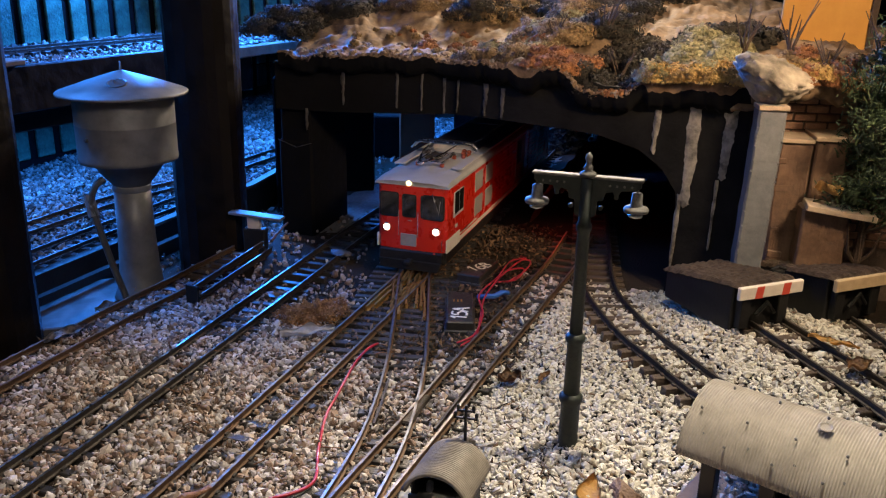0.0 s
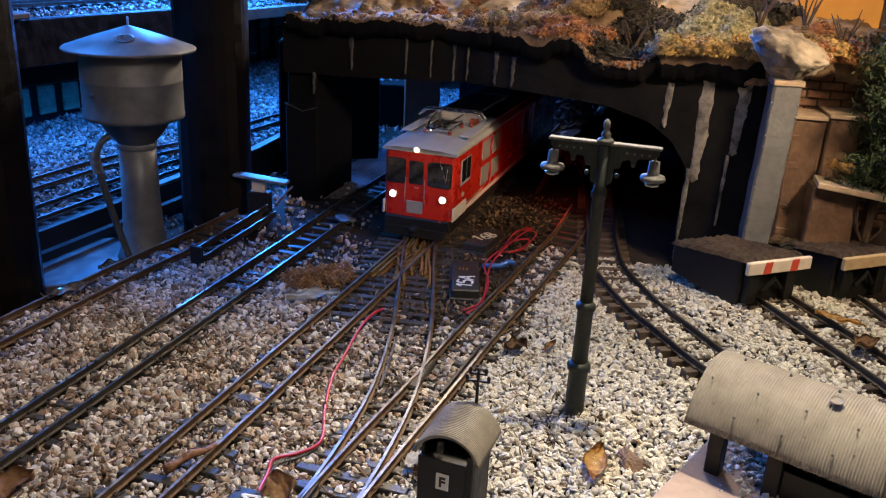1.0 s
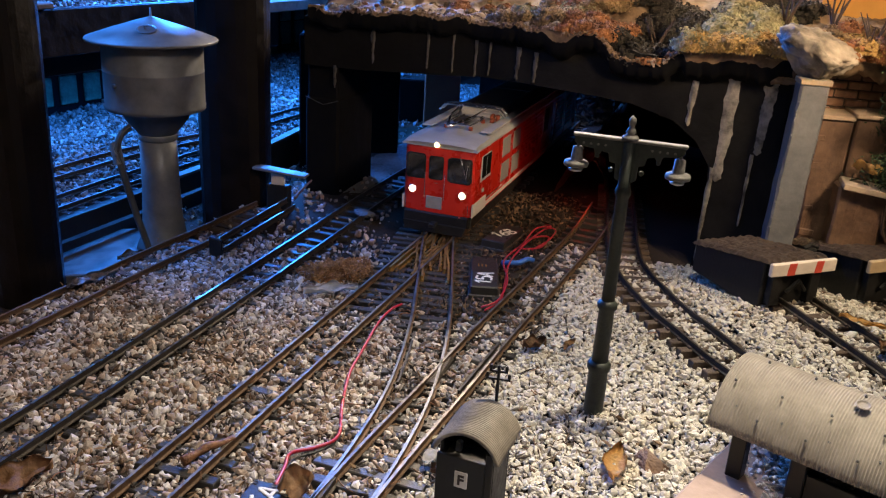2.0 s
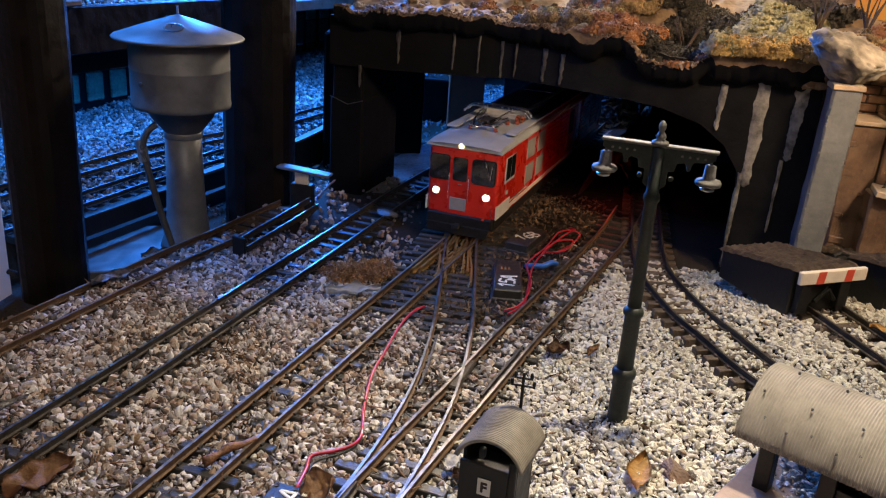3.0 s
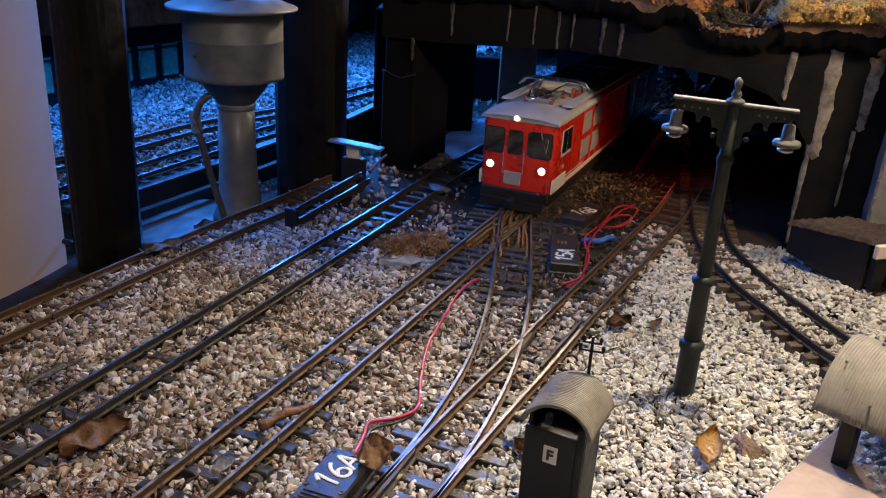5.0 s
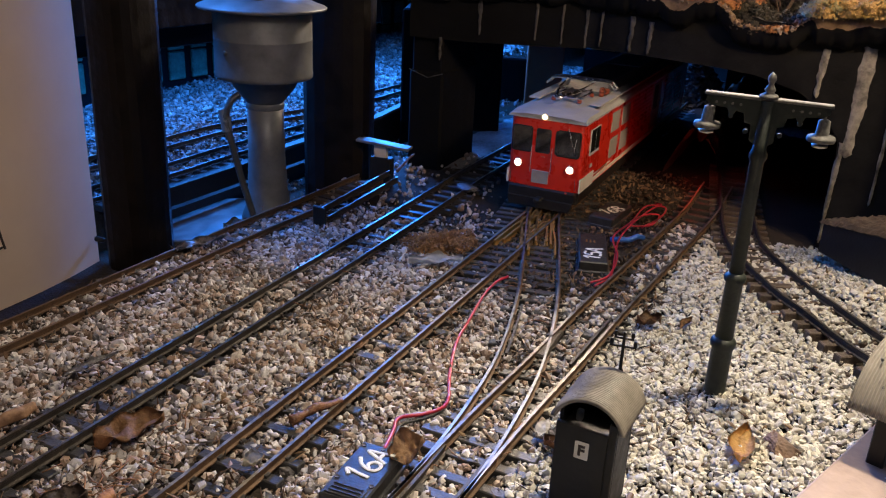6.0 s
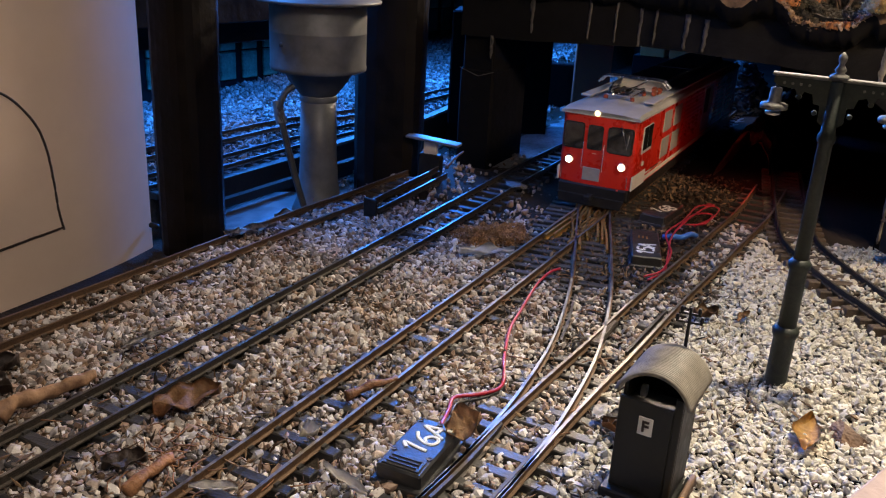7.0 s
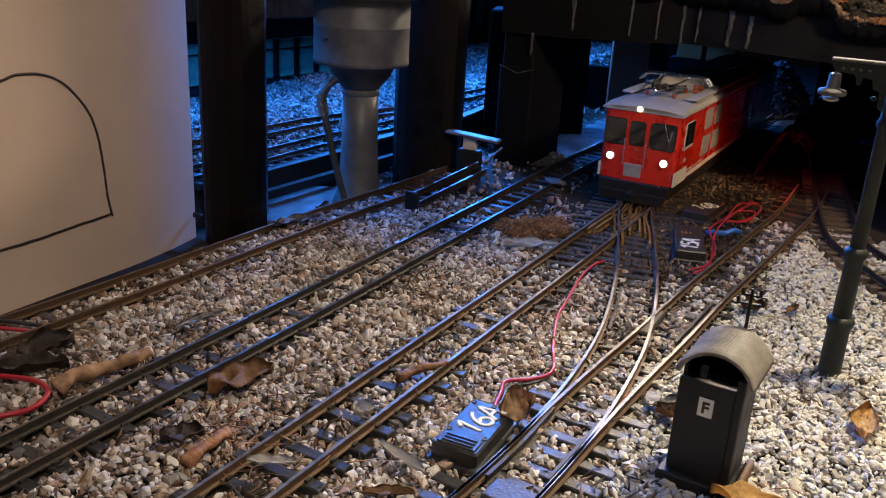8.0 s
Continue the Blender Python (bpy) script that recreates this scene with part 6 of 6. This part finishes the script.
    bm.faces.new(rows[0][::-1])
    bm.faces.new(rows[-1])
    bmesh.ops.recalc_face_normals(bm, faces=bm.faces[:])
    roof = part("roof", bm, "roofgrey", ob, "light grey roof", smooth=False)
    bm = bm_new()
    b0 = [(-0.041, -0.004), (-0.036, 0.019), (0.036, 0.019), (0.041, -0.004)]
    rings = [[bm.verts.new((x, y, hz + 0.013 + z * k)) for x, z in b0] for y, k in ((0.205, 0.5), (0.215, 1), (0.70, 1), (0.715, 0.5))]
    for a, b in zip(rings, rings[1:]):
        for k in range(4):
            bm.faces.new((a[k], a[(k + 1) % 4], b[(k + 1) % 4], b[k]))
    bm.faces.new(rings[0][::-1])
    bm.faces.new(rings[-1])
    bmesh.ops.recalc_face_normals(bm, faces=bm.faces[:])
    bmesh.ops.bevel(bm, geom=bm.edges[:], offset=0.002, segments=2, affect="EDGES")
    part("roof_box", bm, "roofgrey", roof)
    part("roof_box_seam", box((-0.036, 0.42, hz + 0.0305), (0.035, 0.424, hz + 0.0328)), "roofgrey", roof)
    for s in (-1, 1):
        part("walkway", box((s * 0.052 - 0.009, 0.075, hz + 0.016), (s * 0.052 + 0.009, 0.72, hz + 0.0195), 0.0008), "roofgrey", roof, "grey roof walkway")
    pan = part("pantograph", box((-0.024, 0.082, hz + 0.0215), (0.024, 0.087, hz + 0.0245), 0.0006), "chrome", ob, "folded bright metal pantograph")
    part("base_bar", box((-0.024, 0.150, hz + 0.0215), (0.024, 0.155, hz + 0.0245), 0.0006), "chrome", pan)
    for x in (-0.022, 0.022):
        part("base_bar", box((x - 0.002, 0.0872, hz + 0.0216), (x + 0.002, 0.1498, hz + 0.0244), 0.0005), "chrome", pan)
        part("arm", tube([(x, 0.150, hz + 0.027), (x * 0.8, 0.090, hz + 0.0325), (x * 0.12, 0.040, hz + 0.0305)], 0.0017, 8), "chrome", pan)
        part("arm", tube([(x * 0.12, 0.040, hz + 0.0305), (x * 0.9, 0.105, hz + 0.036), (x * 1.1, 0.162, hz + 0.0395)], 0.0014, 8), "chrome", pan)
        part("spring", tube([(x * 0.45, 0.095, hz + 0.0265), (x * 0.45, 0.142, hz + 0.0265)], 0.0030, 10), "rail_dark", pan, "dark spring cylinder")
    part("joint", lathe([(0.0015, -0.006), (0.0034, -0.003), (0.0034, 0.003), (0.0015, 0.006)], 14, pose(0, 0.040, hz + 0.0305, 0, 90, 0)), "chrome", pan)
    part("motor_block", box((-0.008, 0.108, hz + 0.0205), (0.008, 0.134, hz + 0.0290), 0.0012), "rail_dark", pan, "dark metal drive block")
    for y in (0.156, 0.172):
        part("shoe", tube([(-0.060, y, hz + 0.030), (-0.050, y, hz + 0.0405), (-0.040, y, hz + 0.0420), (0.040, y, hz + 0.0420), (0.050, y, hz + 0.0405), (0.060, y, hz + 0.030)], 0.0024, 8), "chrome", pan)
    part("shoe_bar", box((-0.036, 0.1575, hz + 0.0395), (0.036, 0.1705, hz + 0.0415), 0.0005), "chrome", pan)
    for x, y in ((-0.022, 0.0845), (0.022, 0.0845), (-0.022, 0.1525), (0.022, 0.1525)):
        part("insulator", lathe([(0.0028, 0), (0.0042, 0.0015), (0.0028, 0.003), (0.0042, 0.0045), (0.0028, 0.0058)], 12, pose(x, y, hz + 0.0155)), "rust_red_wood", pan, "red-brown insulator")
    for x, y in ((0.034, 0.168), (0.040, 0.182), (0.030, 0.186)):
        part("insulator", lathe([(0.0030, 0), (0.0048, 0.003), (0.0030, 0.006), (0.0048, 0.009), (0.0030, 0.012)], 12, pose(x, y, hz + 0.0150)), "rust_red_wood", roof, "red-brown insulator")
    # underframe
    under = part("underframe", box((-0.058, 0.004, 0.012), (0.058, L - 0.004, 0.0355), 0.003), "black_metal", ob, "black underframe")
    part("buffer_beam", box((-0.056, -0.006, 0.016), (0.056, 0.006, 0.034), 0.002), "black_metal", under)
    part("snow_plough", prism([(-0.05, 0.003), (0.05, 0.003), (0.054, 0.018), (-0.054, 0.018)], -0.012, -0.004), "black_metal", under)
    part("coupler", box((-0.006, -0.022, 0.014), (0.006, -0.005, 0.021), 0.0015), "black_metal", under)
    for y in (0.11, 0.21, 0.58, 0.68):
        for s in (-1, 1):
            wheel = part("wheel", lathe([(0.0055, -0.004), (0.017, -0.004), (0.0185, -0.002), (0.0165, 0.0), (0.0162, 0.004), (0.006, 0.005)], 24, pose(s * 0.0245, y, 0.0165, 0, 90 * s, 0)), "rail_dark", under)
    for y in (0.16, 0.63):
        for s in (-1, 1):
            part("bogie_frame", box((s * 0.043 - 0.004, y - 0.08, 0.010), (s * 0.043 + 0.004, y + 0.08, 0.028), 0.002), "black_metal", under)
    part("marker_lens", box((0.040, -0.0075, 0.0325), (0.043, -0.005, 0.0345)), "stripe_red", under)


def shell(L, w, z0, z1):
    """Car body: straight sides, a faintly bowed front with rounded corners."""
    out = []
    for k in range(9):
        a = math.radians(180 + 90 * k / 8)
        out.append((-w + 0.010 + 0.010 * math.cos(a), 0.0075 + 0.008 * math.sin(a) + 0.0015))
    for k in range(1, 8):
        x = -w + 0.010 + (2 * w - 0.020) * k / 8
        out.append((x, 0.001 - 0.0025 * (1 - (x / w) ** 2)))
    for k in range(9):
        a = math.radians(270 + 90 * k / 8)
        out.append((w - 0.010 + 0.010 * math.cos(a), 0.0075 + 0.008 * math.sin(a) + 0.0015))
    out += [(w, L), (-w, L)]
    bm = bm_new()
    lo = [bm.verts.new((x, y, z0)) for x, y in out]
    hi = [bm.verts.new((x, y, z1)) for x, y in out]
    n = len(out)
    for k in range(n):
        bm.faces.new((lo[k], lo[(k + 1) % n], hi[(k + 1) % n], hi[k]))
    bm.faces.new(lo[::-1])
    bm.faces.new(hi)
    bmesh.ops.recalc_face_normals(bm, faces=bm.faces[:])
    return bm


locomotive()

crate = part("red_board", box((-0.045, -0.01, -0.02), (0.045, 0.02, 0.232), 0.002), "rust_red_wood", None)
crate.matrix_basis = pose(-0.068, 2.26, 0.02, 0, 0, 6)
tagged(crate, "upright rust-red board behind the bridge", "board")
stand = part("wooden_stand", box((-0.068, -0.03, 0), (0.068, 0.05, 0.150), 0.002), "black_paint", None)
stand.matrix_basis = pose(0.100, 2.26, 0.0, 0, 0, -17)
tagged(stand, "dark wooden stand behind the train", "stand")
for x, y, w in ((0.077, 2.26, 0.030), (0.148, 2.235, 0.034)):
    ob = part("orange_crate", box((-w, -0.025, 0), (w, 0.025, 0.052), 0.002), "orange_wood", None)
    ob.matrix_basis = pose(x, y, 0.150, 0, 0, -17)
    tagged(ob, "plain orange wooden box on the dark stand", "box", "orange boxes")
rngk = np.random.default_rng(71)
a, r = rngk.uniform(0, 6.283, 1500), np.sqrt(rngk.random(1500))
heap = np.stack([0.315 + 0.10 * r * np.cos(a), 2.44 + 0.09 * r * np.sin(a), 0.13 * (1 - r ** 1.6) + rngk.uniform(-0.004, 0.004, 1500)], 1)
stones("gravel_heap", heap, rngk.lognormal(math.log(0.008), 0.25, 1500), "gravel_dark", "heap of dark gravel behind the tunnel", "gravel", 72, fine=False)


# ---------------------------------------------------------------- point motors, wires
STROKES = {
    "1": (0.45, [[(0.0, 0.72), (0.26, 1.0), (0.24, 0.5), (0.25, 0.0)]]),
    "5": (0.72, [[(0.66, 0.98), (0.22, 1.0), (0.17, 0.58), (0.48, 0.62), (0.66, 0.36), (0.5, 0.06), (0.12, 0.04)]]),
    "6": (0.78, [[(0.62, 1.0), (0.34, 0.74), (0.18, 0.34), (0.28, 0.05), (0.56, 0.0), (0.72, 0.2), (0.64, 0.42), (0.42, 0.48), (0.24, 0.34)]]),
    "A": (0.70, [[(0.02, 0.0), (0.2, 0.55), (0.36, 1.0), (0.5, 0.5), (0.66, -0.02)], [(0.12, 0.36), (0.54, 0.38)]]),
    "B": (0.66, [[(0.1, 0.0), (0.12, 0.5), (0.1, 1.0), (0.46, 0.92), (0.46, 0.68), (0.14, 0.54)], [(0.14, 0.54), (0.56, 0.42), (0.54, 0.10), (0.1, 0.0)]]),
}


def brushed(text, height, m, parent, label):
    """Numbers painted by hand with a narrow brush."""
    total = sum(STROKES[c][0] for c in text) * height
    bm, x = bm_new(), -total / 2
    for c in text:
        wide, lines = STROKES[c]
        for line in lines:
            pts = spline([(x + u * height, (v - 0.5) * height + 0.0006 * noise.noise((x * 300, v * 5, 0)), 0) for u, v in line], 0.0015)
            tube(pts, 0.0017, 6, bm)
        x += wide * height
    bmesh.ops.scale(bm, vec=(1, 1, 0.35), verts=bm.verts[:])
    bmesh.ops.transform(bm, matrix=m, verts=bm.verts[:])
    return part("lettering", bm, "paint_white", parent, label)


def motor(at, turn, text, label, length=0.078, write=(0.0, 0.012, 80), height=0.022, lid=True):
    ob = thing("point_motor", label, "point motor", pose(at[0], at[1], at[2], 0, 0, turn), group="point motors")
    h = length / 2
    part("case", box((-0.0195, -h, 0.0), (0.0195, h, 0.016), 0.0016), "motor_black", ob)
    part("foot", box((-0.0225, -h - 0.004, -0.004), (0.0225, h + 0.004, 0.004), 0.001), "motor_black", ob)
    if lid:
        part("cover_plate", box((-0.016, -h + 0.003, 0.0158), (0.016, -h + 0.019, 0.0172), 0.0005), "motor_black", ob)
        for k in range(3):
            part("rib", box((-0.013, -h + 0.0055 + 0.0045 * k, 0.0170), (0.013, -h + 0.0075 + 0.0045 * k, 0.0182), 0.0004), "motor_black", ob)
    for x, y in ((-0.0155, -h + 0.024), (0.0155, -h + 0.024), (-0.0155, h - 0.006), (0.002, h - 0.005), (0.0155, h - 0.006)):
        part("screw", lathe([(0.0022, 0.0155), (0.0022, 0.0168), (0.001, 0.0163)], 10, pose(x, y, 0)), "rail_dark", ob)
    brushed(text, height, pose(write[0], write[1], 0.0164, 0, 0, write[2]), ob, "hand-painted white " + text)
    return ob


motor((-0.151, 0.660, 0.001), -14, "16A", "black point motor hand-marked 16A beside the rails")
case = motor((0.044, 1.230, 0.0), 0, "15A", "black point motor hand-marked 15A at the crossing", 0.116, (0.0, -0.024, 84), 0.022, False)
for k in range(3):
    part("wire_tag", box((-0.010 + 0.0055 * k, 0.018, 0.0158), (-0.0075 + 0.0055 * k, 0.027, 0.0168), 0.0003), "brass", case, "small orange mark")
motor((0.075, 1.405, 0.0), -22, "16B", "black point motor hand-marked 16B beside the train", 0.092, (0.002, 0.0, 62), 0.022, False)


def wire(name, pts, radius, material, label):
    ob = part(name, tube(spline(pts, 0.004), radius, 6), material, None, smooth=True)
    return tagged(ob, label, "wire")


wire("wire", [(-0.066, 1.108, 0.010), (-0.078, 1.085, 0.012), (-0.091, 1.052, 0.007), (-0.102, 0.973, 0.006), (-0.108, 0.918, 0.007), (-0.106, 0.852, 0.006), (-0.101, 0.795, 0.006), (-0.118, 0.773, 0.006), (-0.140, 0.757, 0.008), (-0.141, 0.735, 0.008), (-0.142, 0.70, 0.012)], 0.0018, "wire_red", "red wire running over the gravel to a point motor")
wire("wire", [(-0.104, 0.815, 0.005), (-0.100, 0.793, 0.004), (-0.115, 0.770, 0.004), (-0.136, 0.752, 0.005), (-0.138, 0.73, 0.006), (-0.139, 0.70, 0.010)], 0.0012, "wire_black", "black wire beside the red one")
for k, pts in enumerate((
    [(0.040, 1.125, 0.006), (0.063, 1.144, 0.010), (0.077, 1.206, 0.014), (0.072, 1.255, 0.020), (0.080, 1.30, 0.016), (0.105, 1.36, 0.015), (0.130, 1.43, 0.018), (0.158, 1.455, 0.016), (0.150, 1.475, 0.012)],
    [(0.045, 1.120, 0.004), (0.066, 1.15, 0.006), (0.073, 1.20, 0.010), (0.080, 1.26, 0.016), (0.095, 1.31, 0.020), (0.12, 1.37, 0.022), (0.15, 1.40, 0.016), (0.135, 1.36, 0.012), (0.105, 1.34, 0.014)],
    [(0.090, 1.315, 0.01), (0.118, 1.37, 0.02), (0.148, 1.425, 0.022), (0.165, 1.44, 0.014), (0.15, 1.40, 0.010), (0.12, 1.35, 0.010)],
)):
    wire("wire", pts, 0.0014, "wire_red", "red wire looped beside the black point motors")
wire("wire", [(0.072, 1.29, 0.008), (0.085, 1.283, 0.012), (0.098, 1.29, 0.010), (0.110, 1.296, 0.014), (0.12, 1.31, 0.008)], 0.004, "wire_blue", "blue crimp connector joining the wires")
wire("wire", [(-0.66, 0.60, 0.004), (-0.60, 0.615, 0.010), (-0.552, 0.622, 0.012), (-0.520, 0.622, 0.012), (-0.501, 0.608, 0.012), (-0.500, 0.588, 0.010), (-0.515, 0.572, 0.009), (-0.56, 0.54, 0.008), (-0.62, 0.53, 0.006)], 0.0024, "wire_red", "red cable loop lying by the siding")
wire("wire", [(-0.70, 0.70, 0.008), (-0.66, 0.705, 0.014), (-0.624, 0.715, 0.012), (-0.594, 0.728, 0.006)], 0.002, "wire_black", "black cable crossing the siding rail")
wire("wire", [(-0.70, 0.685, 0.006), (-0.66, 0.692, 0.012), (-0.620, 0.702, 0.011), (-0.592, 0.714, 0.006)], 0.002, "wire_red", "red cable beside the black one")


# ---------------------------------------------------------------- litter on the gravel
leaf("dry_leaf", (0.171, 0.768, 0.012), 0.054, 0.023, 70, "leaf_yellow", "yellow curled leaf on the white gravel", 0.35)
leaf("dry_leaf", (-0.362, 0.682, 0.010), 0.064, 0.036, 48, "leaf_brown", "brown crumpled leaf against the rail", 0.2)
leaf("dry_leaf", (-0.480, 1.110, 0.010), 0.075, 0.026, 50, "leaf_pale", "pale grey leaf lying across the siding rail", 0.25)
leaf("dry_leaf", (-0.448, 0.772, 0.014), 0.062, 0.013, 60, "leaf_pale", "thin pale leaf lit blue on the gravel", 0.2)
leaf("dry_leaf", (-0.119, 0.690, 0.020), 0.032, 0.031, 20, "leaf_tan", "round brown leaf leaning on the point motor", 0.3, tilt=(25, -20))
leaf("dry_leaf", (0.012, 0.735, 0.010), 0.040, 0.018, -20, "leaf_brown", "brown leaf beside the turnout rail", 0.4)
leaf("dry_leaf", (0.006, 0.752, 0.012), 0.030, 0.013, 60, "leaf_pale", "pale leaf beside the turnout rail", 0.3)
leaf("dry_leaf", (0.150, 1.020, 0.010), 0.034, 0.010, 55, "leaf_brown", "orange-brown leaf on the gravel", 0.3)
leaf("dry_leaf", (0.105, 1.010, 0.010), 0.030, 0.024, 10, "leaf_brown", "dark brown leaf by the rail", 0.4)
leaf("dry_leaf", (0.500, 1.03, 0.062), 0.06, 0.020, -40, "leaf_yellow", "yellow leaf lying over the dead-end track", 0.2)
leaf("dry_leaf", (0.505, 0.965, 0.062), 0.036, 0.028, 20, "leaf_brown", "brown leaf on the dead-end track", 0.3)
leaf("dry_leaf", (-0.165, 1.135, 0.008), 0.075, 0.026, 14, "leaf_white", "pale curled leaf below the moss heap", 0.25)
leaf("dry_leaf", (-0.006, 0.765, 0.010), 0.034, 0.015, 70, "leaf_white", "bleached oval leaf between rail and booth", 0.1)
leaf("dry_leaf", (0.055, 0.625, 0.012), 0.05, 0.022, -4, "leaf_yellow", "ochre leaf in front of the phone booth", 0.3)
leaf("dry_leaf", (-0.485, 1.27, -0.022), 0.06, 0.04, 10, "leaf_brown", "brown leaf at the foot of the water tower", 0.2)

leaf("petal", (-0.245, 0.658, 0.010), 0.016, 0.014, 30, "leaf_white", "small white crumpled petal lying on a sleeper", 0.9, "petal", tilt=(20, 10))
leaf("dry_leaf", (-0.198, 0.601, 0.010), 0.052, 0.010, -38, "leaf_white", "curled strip of bleached bark beside the rail", 0.6)
leaf("dry_leaf", (-0.550, 0.675, 0.010), 0.055, 0.035, 60, "leaf_dark", "dark withered leaf by the thick twig", 0.3)
leaf("dry_leaf", (-0.540, 0.640, 0.010), 0.060, 0.028, 20, "leaf_dark", "dark brown leaf under the red cable", 0.3)
leaf("dry_leaf", (-0.366, 0.584, 0.010), 0.034, 0.022, 30, "leaf_dark", "black-brown leaf beside the reddish twig", 0.3)
leaf("dry_leaf", (-0.288, 0.571, 0.010), 0.036, 0.012, 10, "leaf_white", "bleached leaf strip between the tracks", 0.3)
leaf("dry_leaf", (-0.194, 0.560, 0.010), 0.038, 0.011, 8, "leaf_brown", "rust-brown leaf on the sleepers", 0.3)


def stick(pts, r0, r1, label, material="twig"):
    bm = tube(spline(pts, 0.003 if r0 > 0.002 else 0.006), r0, 10 if r0 > 0.002 else 6, taper=r1)
    for v in bm.verts:
        v.co += 0.45 * r0 * noise.noise_vector(v.co * 90) + 0.15 * r0 * noise.noise_vector(v.co * 400)
    ob = part("twig", bm, material, None, smooth=True)
    return tagged(ob, label, "twig")


stick([(-0.500, 0.620, 0.010), (-0.496, 0.632, 0.016), (-0.483, 0.655, 0.014), (-0.470, 0.675, 0.015), (-0.458, 0.694, 0.016)], 0.0078, 0.0040, "thick pale brown twig against the rail", "twig_pale")
stick([(-0.350, 0.556, 0.008), (-0.343, 0.578, 0.012), (-0.335, 0.601, 0.012)], 0.0058, 0.0040, "reddish-brown twig between the tracks")
stick([(-0.234, 0.728, 0.010), (-0.216, 0.748, 0.013), (-0.198, 0.770, 0.011)], 0.0045, 0.0032, "orange-brown twig lying by the rail")
stick([(-0.285, 1.47, 0.03), (-0.278, 1.50, 0.038), (-0.268, 1.535, 0.044)], 0.003, 0.0016, "pale broken twig end")
rngt = random.Random(33)
for k in range(110):
    x, y = (rngt.uniform(-0.5, 0.25), rngt.uniform(0.5, 1.3)) if k < 70 else (rngt.gauss(-0.335, 0.022), rngt.gauss(0.615, 0.03))
    a, l = rngt.uniform(0, 6.28), rngt.uniform(0.012, 0.03)
    z = float(land(x, y)) + 0.006
    stick([(x, y, z), (x + 0.5 * l * math.cos(a), y + 0.5 * l * math.sin(a), z + 0.002), (x + l * math.cos(a + 0.3), y + l * math.sin(a + 0.3), z)], 0.0007, 0.0004, "thin dry stalk on the gravel")

rngm = np.random.default_rng(44)
heap = [blob_points((-0.172 + dx, 1.205 + dy, 0.004), (0.031, 0.030, 0.025), 3600, rngm) for dx, dy in ((0, 0), (0.022, 0.016), (-0.018, -0.010))]
pts = np.concatenate(heap)
tufts("moss", pts, pts - np.array((-0.17, 1.205, -0.03)), rngm.uniform(0.0010, 0.0028, len(pts)), "moss", "heap of dry brown moss beside the rail", "moss", 45)

# blue-lit rail length with its buffer plate, and the T-shaped marker
bar = thing("siding_stop", "dark rail end with an upright stop plate", "buffer stop")
part("rail", rail_mesh([Vector((-0.362 + 0.066 * k / 8, 1.256 + 0.20 * k / 8, 0.016 + 0.010 * k / 8)) for k in range(9)]), "rail_dark", bar, more=("steel",))
part("rail", rail_mesh([Vector((-0.346 + 0.066 * k / 8, 1.250 + 0.20 * k / 8, 0.008 + 0.010 * k / 8)) for k in range(9)]), "rail_dark", bar, more=("steel",))
part("plate", box((-0.012, -0.002, 0.0), (0.012, 0.002, 0.030), 0.001, pose(-0.358, 1.252, 0.0, 0, 0, -25)), "black_metal", bar)
tee = thing("t_marker", "grey board on a short white post", "marker post", pose(-0.318, 1.492, 0.0, 0, 0, -10))
part("post", box((-0.012, -0.004, 0.046), (0.012, 0.004, 0.068), 0.001), "stripe_white", tee, "short white post")
part("foot", box((-0.020, -0.006, -0.05), (0.020, 0.012, 0.046), 0.002), "black_metal", tee)
part("board", box((-0.048, -0.012, 0.068), (0.048, 0.012, 0.073), 0.001, pose(0, 0, 0, 0, 4, 0)), "tin", tee)

brick_wall()
